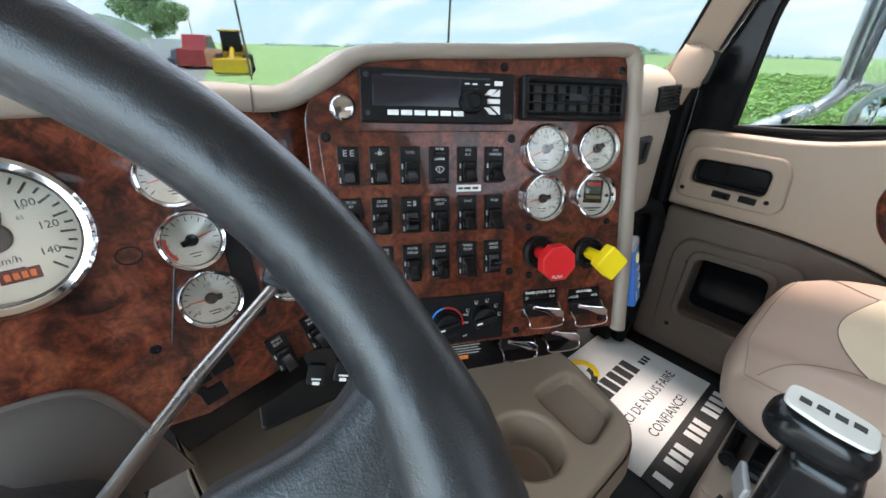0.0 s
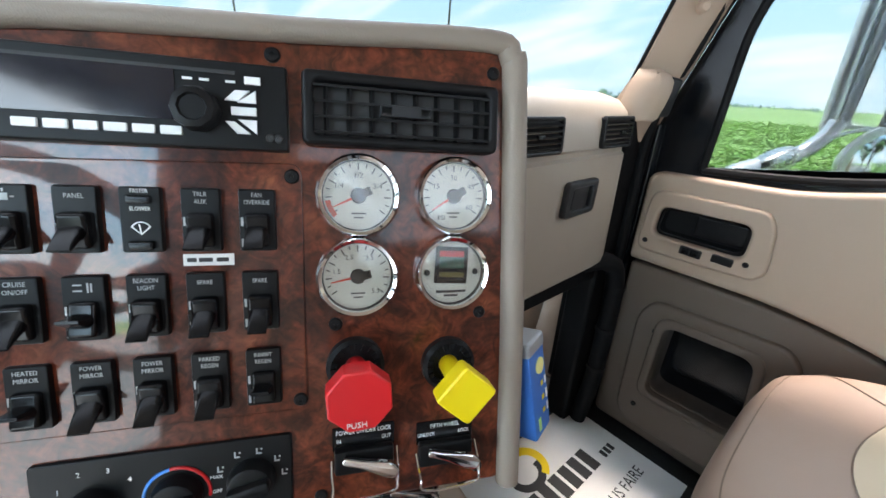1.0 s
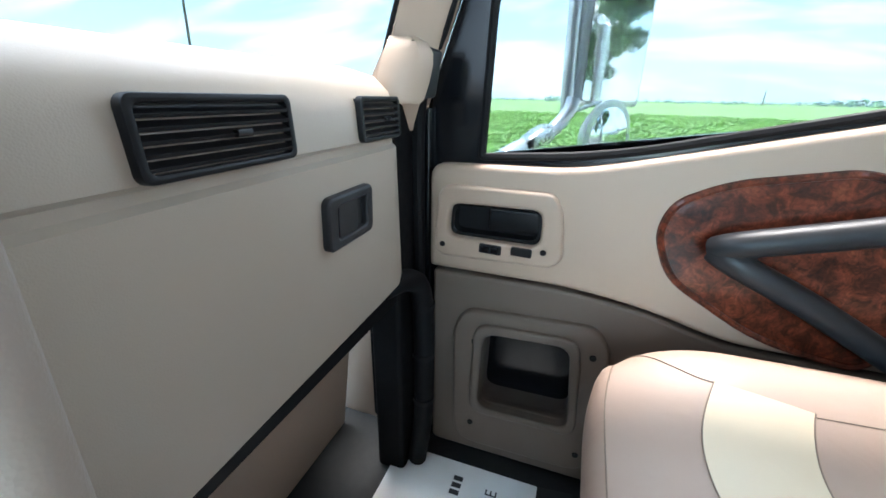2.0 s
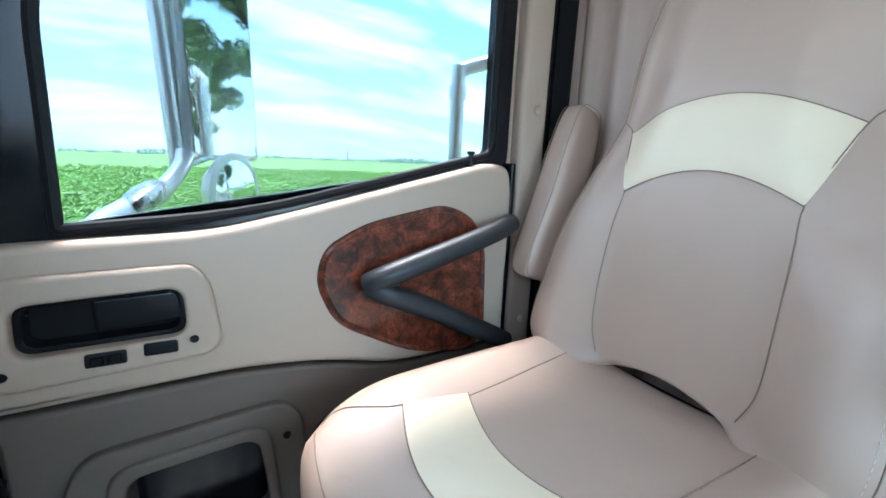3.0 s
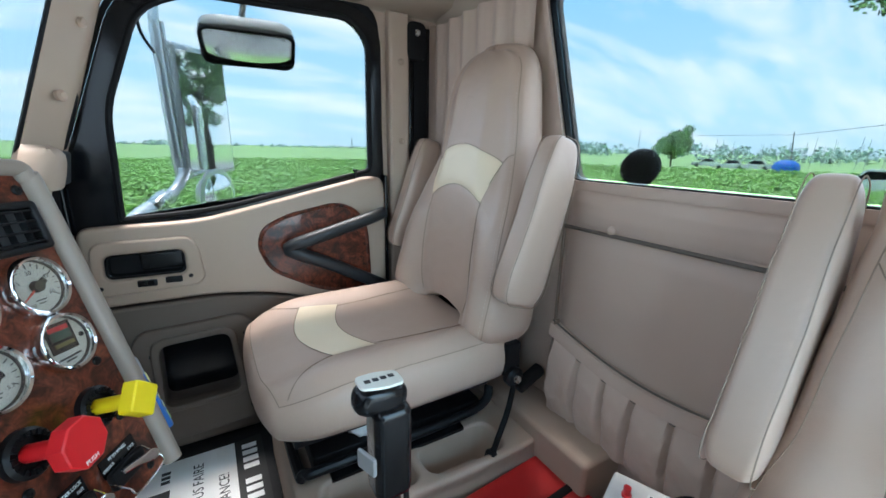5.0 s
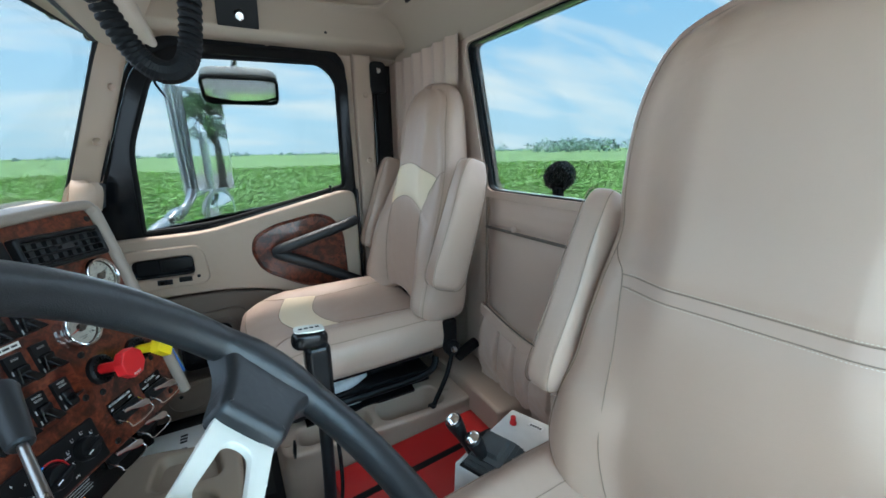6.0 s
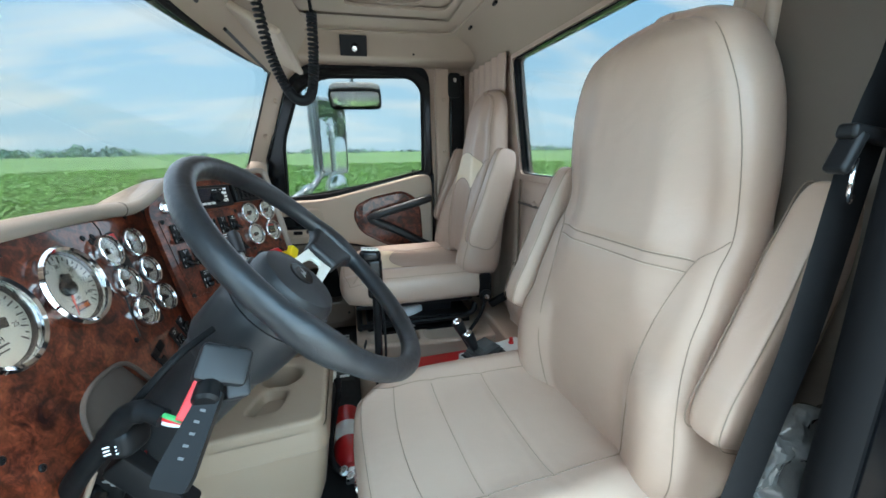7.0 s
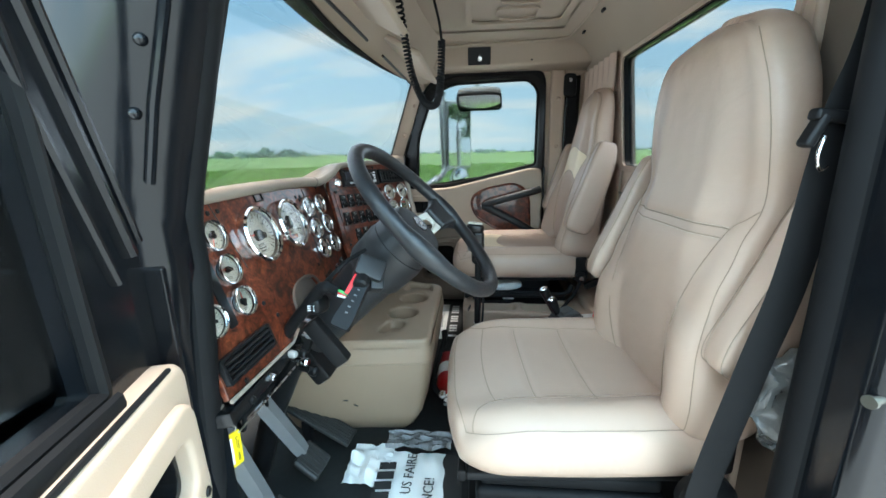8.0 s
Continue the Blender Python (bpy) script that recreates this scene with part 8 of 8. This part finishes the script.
FIELD = two_tone("crop_field", (0.27, 0.45, 0.15), (0.38, 0.56, 0.22), 0.7)
GRAVEL = two_tone("gravel_yard", (0.24, 0.235, 0.22), (0.38, 0.37, 0.35), 6.0)
LEAF = two_tone("crop_leaves", (0.27, 0.47, 0.13), (0.42, 0.63, 0.22), 3.0, 0.55, hue=0.35)
TREEL = two_tone("tree_leaves", (0.25, 0.37, 0.19), (0.42, 0.56, 0.31), 1.2, 0.7, hue=0.4)
# far woods: distance haze is put into the leaf colour, paler and bluer
WOODHAZE = two_tone("far_woods", (0.34, 0.46, 0.42), (0.42, 0.54, 0.45), 0.05, 0.9, hue=0.25)
BARK = two_tone("bark", (0.06, 0.045, 0.03), (0.13, 0.10, 0.075), 8.0, 0.9)
POLEW = two_tone("weathered_pole", (0.15, 0.12, 0.09), (0.25, 0.21, 0.17), 5.0, 0.85)
bmg = bmesh.new()
bmesh.ops.create_grid(bmg, x_segments=4, y_segments=4, size=3500)
bmg.transform(T(0, 0, GZ))
solid("ground", bmg, FIELD, "flat green crop field reaching the horizon", "ground", "structure")
solid("yard", plate([(-120, -60), (2.4, -60), (2.4, 16), (16, 75), (-120, 75)], [], 0.02, T(0, 0, GZ)), GRAVEL, "grey gravel yard beside the field", "yard", "structure")


def polar(az, r, z=0.0):
    return Vector((r * math.sin(radians(az)), r * math.cos(radians(az)), GZ + z))


# crop rows: leafy plants near the truck
rng = np.random.default_rng(3)
vs, fs = [], []
def leaf_quad(c, d, up, w, ln):
    s = d.cross(up).normalized() * w
    k = len(vs)
    tip = c + d * ln
    mid = c + d * ln * 0.5 + up * ln * 0.16
    vs.extend([c, mid - s, tip, mid + s])
    fs.append((k, k + 1, k + 2, k + 3))
Z = Vector((0, 0, 1))
for _ in range(27000):
    u = rng.random()
    r = 4.5 * (70 / 4.5) ** (u ** 0.75)
    az = rng.uniform(28, 172)
    p = polar(az, r)
    row = round(p.x / 0.76) * 0.76 + rng.normal(0, 0.09)
    if row < 3.0:
        continue
    p.x = row
    sc = 1.0 + r / 45
    h = rng.uniform(0.25, 0.55)
    for k in range(4):
        a = rng.uniform(0, 6.283)
        d = Vector((math.cos(a), math.sin(a), rng.uniform(-0.25, 0.35))).normalized()
        leaf_quad(p + Z * h * rng.uniform(0.5, 1.0), d, Z, 0.044 * sc, rng.uniform(0.13, 0.24) * sc)
me = bpy.data.meshes.new("crop_plants"); me.from_pydata([tuple(v) for v in vs], [], fs); me.materials.append(LEAF)
tagged(new("crop_plants", me), "rows of low green leafy crop plants", "crops", kind="stuff")


def blob_cloud(name, items, material, label, category, seed, n_leaf=26, leaf=1.0):
    """Foliage as many small tilted leaf clumps, gathered round the given (centre, radius) pairs."""
    g = np.random.default_rng(seed)
    V, F = [], []
    for c, rad in items:
        for _ in range(n_leaf):
            d = Vector(g.normal(0, 1, 3)); d.normalize()
            q = c + Vector((d.x * rad, d.y * rad, d.z * rad * 0.8)) * (g.random() ** 0.35)
            n_ = Vector(g.normal(0, 1, 3)); n_.normalize()
            a = n_.orthogonal().normalized(); b_ = n_.cross(a)
            s = rad * g.uniform(0.16, 0.34) * leaf
            k = len(V)
            V.extend([tuple(q + a * s), tuple(q + b_ * s * 0.8), tuple(q - a * s * 0.9), tuple(q - b_ * s)])
            F.append((k, k + 1, k + 2, k + 3))
    m_ = bpy.data.meshes.new(name); m_.from_pydata(V, [], F); m_.materials.append(material)
    return new(name, m_)


# far woods round the fields
items = []
for i in range(620):
    az = rng.uniform(18, 150)
    big = 1.0 + 0.8 * max(0, math.sin(az * 0.23)) + (0.9 if 55 < az < 66 else 0)
    r = rng.uniform(560, 700)
    items.append((polar(az, r, 2.0 * big * rng.uniform(0.3, 1.0)), rng.uniform(2.2, 4.4) * big))
for i in range(120):
    az = rng.normal(137, 3.5)
    items.append((polar(az, rng.uniform(270, 330), rng.uniform(1, 7.5)), rng.uniform(2.0, 4.0)))
for i in range(160):
    items.append((polar(rng.uniform(150, 185), rng.uniform(170, 230), rng.uniform(0.5, 4.5)), rng.uniform(1.8, 3.4)))
tagged(blob_cloud("far_woods", items, WOODHAZE, "", "", 5, 16), "hazy line of far woods at the horizon", "woods", kind="stuff")


def tree(name, label, at, h, spread, seed, dens=90, leaf=1.0, fat=1.0):
    g = np.random.default_rng(seed)
    t_ = thing(name, label, "tree", at)
    trunk_pts = smooth_path([(0, 0, 0), (0.1, 0.05, h * 0.25), (-0.05, 0.1, h * 0.5), (0.05, 0, h * 0.8)], 5)
    part("trunk", tube(trunk_pts, [h * 0.028 * (1 - 0.75 * i / (len(trunk_pts) - 1)) for i in range(len(trunk_pts))], 10), BARK, t_)
    items_ = []
    for i in range(11):
        a = i * 2.4 + g.uniform(-0.3, 0.3)
        z0 = h * g.uniform(0.32, 0.72)
        end = Vector((math.cos(a) * spread * g.uniform(0.55, 1.0), math.sin(a) * spread * g.uniform(0.55, 1.0), z0 + h * g.uniform(0.08, 0.28)))
        mid = Vector((0, 0, z0)) * 0.45 + end * 0.55 + Vector((0, 0, -0.03 * h))
        P = smooth_path([(0.03, 0.03, z0), mid, end], 5)
        part("limb", tube(P, [h * 0.011 * (1 - 0.85 * k / (len(P) - 1)) for k in range(len(P))], 6), BARK, t_)
        for k in range(3):
            items_.append((end + Vector(g.normal(0, 1, 3)) * spread * 0.16, spread * g.uniform(0.16, 0.30) * fat))
        items_.append((mid + Vector(g.normal(0, 1, 3)) * spread * 0.12, spread * g.uniform(0.14, 0.24) * fat))
    for k in range(7):
        items_.append((Vector((g.normal(0, spread * 0.22), g.normal(0, spread * 0.22), h * g.uniform(0.7, 0.98))), spread * g.uniform(0.2, 0.32) * fat))
    c_ = blob_cloud("crown", items_, TREEL, "", "", seed, dens, leaf)
    c_.parent = t_
    return t_


tree("broadleaf_tree", "tall broadleaf tree standing behind the truck", (0.7, -23, GZ), 15.0, 5.3, 11, 560, 0.36)
tree("broadleaf_tree", "slim leafy tree beside the yard behind the truck", (-3.0, -24, GZ), 9.0, 2.2, 29, 200, 0.55, 1.2)
tree("broadleaf_tree", "round leafy tree beyond the yard", polar(150.2, 85), 6.4, 2.5, 17, 420, 0.42, 1.8)
tree("broadleaf_tree", "leafy tree beside the white shed", polar(7.3, 80), 8.6, 3.2, 13, 380, 0.42, 1.8)


def pole(at, h, r=0.09, lean=0.0):
    return solid("utility_pole", tube([at, at + Vector((lean, 0, h))], [r, r * 0.7], 8), POLEW, "weathered wooden utility pole", "utility pole", group="utility poles")
for az, r, h, ln in ((161.6, 75, 5.6, 0.5), (146.3, 150, 9.5, 0), (10.7, 95, 8.0, 0), (16.0, 34, 9.0, -0.3), (40.6, 30, 10.0, 0.4), (171, 60, 4.0, 0.7), (107.8, 420, 11.0, 0)):
    pole(polar(az, r), h, 0.09 if r < 200 else 0.5, ln)
wa, wb_, wc = polar(146.3, 150, 9.3), polar(161.6, 75, 5.2), polar(186, 50, 8.0)
solid("overhead_wire", tube([wa, (wa + wb_) / 2 - Z * 0.8, wb_, (wb_ + wc) / 2 - Z * 0.5, wc], 0.03, 5), INK, "sagging overhead wire on poles", "wire")
MAST = surface("white_mast", (0.62, 0.62, 0.60), 0.5, bump=0)
mast = None
for i in range(30):
    p = polar(rng.uniform(152.5, 170), rng.uniform(95, 130))
    hh = rng.uniform(4.2, 6.2)
    mast = tagged(part("mast_pole", tube([p, p + Vector((rng.normal(0, 0.25), 0, hh))], 0.05, 6), MAST), "slender white mast standing in the far yard", "mast", "masts in the yard")
bd = rounded_block(3.0, 3.0, 2.4, 2.3, 20, 12, T(*polar(161.2, 72, 0.6)))
solid("blue_tarpaulin", bd, surface("blue_tarp", (0.02, 0.16, 0.60), 0.5, spread=0.2, coarse=1.5, bump=0.3), "blue tarpaulin cover in the far yard", "tarpaulin")


def car(name, label, at, yaw, paint, size=(4.6, 1.8, 1.6), glass=GLOSSB):
    """A parked vehicle: body, cabin, windows and four wheels."""
    L, W, H_ = size
    M = T(*at) @ R("Z", yaw)
    c_ = thing(name, label, "vehicle", M)
    side = round_poly([(-L / 2, 0.3), (L / 2, 0.3), (L / 2, H_ * 0.55), (L * 0.22, H_ * 0.58), (-L / 2, H_ * 0.6)], 0.12)
    part("body", plate(side, [], W, T(0, W / 2, 0) @ R("X", 90), 0.06), paint, c_)
    cab_ = round_poly([(-L * 0.32, H_ * 0.55), (L * 0.2, H_ * 0.55), (L * 0.08, H_), (-L * 0.22, H_)], 0.1)
    part("cabin", plate(cab_, [], W * 0.86, T(0, W * 0.43, 0) @ R("X", 90), 0.05), paint, c_)
    win_ = round_poly([(-L * 0.28, H_ * 0.62), (L * 0.15, H_ * 0.62), (L * 0.06, H_ * 0.93), (-L * 0.2, H_ * 0.93)], 0.05)
    for s in (-1, 1):
        part("window", plate(win_, [], 0.02, T(0, s * (W * 0.43 + 0.012) + 0.01, 0) @ R("X", 90)), glass, c_)
    for x in (-L * 0.3, L * 0.3):
        for s in (-1, 1):
            w_ = part("wheel", lathe([(0.2, -0.1), (0.33, -0.1), (0.34, -0.06), (0.34, 0.06), (0.33, 0.1), (0.2, 0.1)], T(x, s * W * 0.45, 0.34) @ R("X", 90), 20), RUBBER, c_)
            part("rim", lathe([(0, -0.08), (0.2, -0.09), (0.2, 0.09), (0, 0.08)], T(x, s * W * 0.45, 0.34) @ R("X", 90), 14), STEEL, w_)
    return c_
WPAINT = surface("white_car_paint", (0.75, 0.75, 0.74), 0.3, coat=0.5, bump=0)
DPAINT = surface("dark_car_paint", (0.05, 0.06, 0.08), 0.3, coat=0.5, bump=0)
RPAINT = surface("red_car_paint", (0.45, 0.03, 0.03), 0.3, coat=0.5, bump=0)
for az, r, yw, pt, nm in ((156.2, 78, 20, WPAINT, "white car parked beyond the grass"), (158.5, 80, 15, WPAINT, "white car parked beyond the grass"), (153.8, 90, 30, WPAINT, "white car parked beyond the grass"), (168, 38, 5, WPAINT, "white car parked near the verge"), (-3.0, 55, 80, DPAINT, "dark pickup parked in the yard"), (9.3, 52, 70, DPAINT, "dark pickup parked in the yard")):
    car("parked_car", nm, polar(az, r), yw, pt)
for az, r, yw, pt, nm in ((-9.5, 40, 88, RPAINT, "red lorry cab parked in the yard"), (11.3, 50, 60, RPAINT, "red lorry cab parked in the yard"), (-0.5, 60, 75, WPAINT, "white lorry cab parked in the yard")):
    car("parked_lorry", nm, polar(az, r), yw, pt, (6.2, 2.4, 3.0))
for az, r, pt in ((-5.5, 46, DPAINT), (0.5, 48, DPAINT)):
    fb = thing("flatbed_trailer", "long dark flatbed trailer parked in the yard", "trailer", T(*polar(az, r)) @ R("Z", 5))
    part("deck", box(9.0, 2.4, 0.25, T(0, 0, 1.0), 0.03), pt, fb)
    for x in (-3.4, -2.4, 2.6):
        part("wheel", lathe([(0.2, -1.1), (0.48, -1.1), (0.5, -1.0), (0.5, 1.0), (0.48, 1.1), (0.2, 1.1)], T(x, 0, 0.5) @ R("X", 90), 18), RUBBER, fb)
# white arched shed
sh = thing("white_shed", "white shed with a pitched roof and brown door", "shed", T(*polar(2.9, 85)) @ R("Z", -8))
CLAD = surface("white_cladding", (0.72, 0.72, 0.70), 0.5, spread=0.05, coarse=0.5, fine=6, bump=0.2, depth=0.03)
gable = [(-5.6, 0), (5.6, 0), (5.6, 3.4), (3.0, 5.0), (0, 5.7), (-3.0, 5.0), (-5.6, 3.4)]
part("wall", plate(gable, [], 0.3, frame_of((0, 0, 0), (1, 0, 0), (0, 0, 1))), CLAD, sh)
part("side_wall", box(0.3, 14, 3.4, T(-5.6, 7, 1.7)), CLAD, sh)
part("side_wall", box(0.3, 14, 3.4, T(5.6, 7, 1.7)), CLAD, sh)
for (x0, z0), (x1, z1) in (((-5.8, 3.3), (-3.0, 5.05)), ((-3.0, 5.05), (0, 5.8)), ((0, 5.8), (3.0, 5.05)), ((3.0, 5.05), (5.8, 3.3))):
    part("roof", box(math.hypot(x1 - x0, z1 - z0) + 0.1, 14.6, 0.12, T((x0 + x1) / 2, 7, (z0 + z1) / 2) @ R("Y", -math.degrees(math.atan2(z1 - z0, x1 - x0)))), CLAD, sh)
part("door", box(3.6, 0.15, 3.3, T(-0.6, -0.38, 1.65), 0.02), POLEW, sh, "brown sliding door")
solid("white_container", box(6.0, 2.5, 2.6, T(*polar(9.0, 58, 1.3)) @ R("Z", 10), 0.04), CLAD, "white steel shipping container", "container")
# wheel loader
ldr = thing("wheel_loader", "yellow wheel loader parked in the yard", "loader", T(*polar(14.6, 42)) @ R("Z", 70))
YP = surface("machine_yellow", (0.75, 0.42, 0.02), 0.4, spread=0.08, coarse=1.5, bump=0.05)
part("engine_hood", box(2.6, 1.9, 1.1, T(1.5, 0, 1.75), 0.15, 3), YP, ldr)
part("grille", box(0.04, 1.3, 0.8, T(2.82, 0, 1.75), 0.02), GREYM, ldr)
part("counterweight", box(0.6, 2.2, 0.7, T(2.5, 0, 1.05), 0.08), YP, ldr)
part("chassis", box(4.4, 1.2, 0.6, T(0.2, 0, 1.0), 0.06), YP, ldr)
cb = part("cab", box(1.5, 1.5, 1.5, T(-0.2, 0, 2.45), 0.12, 3), GLOSSB, ldr)
part("cab_roof", box(1.7, 1.7, 0.14, T(-0.2, 0, 3.25), 0.05), YP, cb)
part("bucket", box(1.0, 2.7, 1.1, T(-3.3, 0, 0.7), 0.12, 3), YP, ldr)
part("boom", tube([(-0.9, 0, 1.9), (-2.0, 0, 1.7), (-3.0, 0, 0.9)], 0.18, 8), YP, ldr)
for x in (-1.4, 1.5):
    for s in (-1, 1):
        w_ = part("wheel", lathe([(0.35, -0.28), (0.70, -0.28), (0.76, -0.2), (0.76, 0.2), (0.70, 0.28), (0.35, 0.28)], T(x, s * 1.05, 0.76) @ R("X", 90), 24), RUBBER, ldr)
        part("rim", lathe([(0, -0.2), (0.36, -0.24), (0.36, 0.24), (0, 0.2)], T(x, s * 1.05, 0.76) @ R("X", 90), 18), YP, w_)
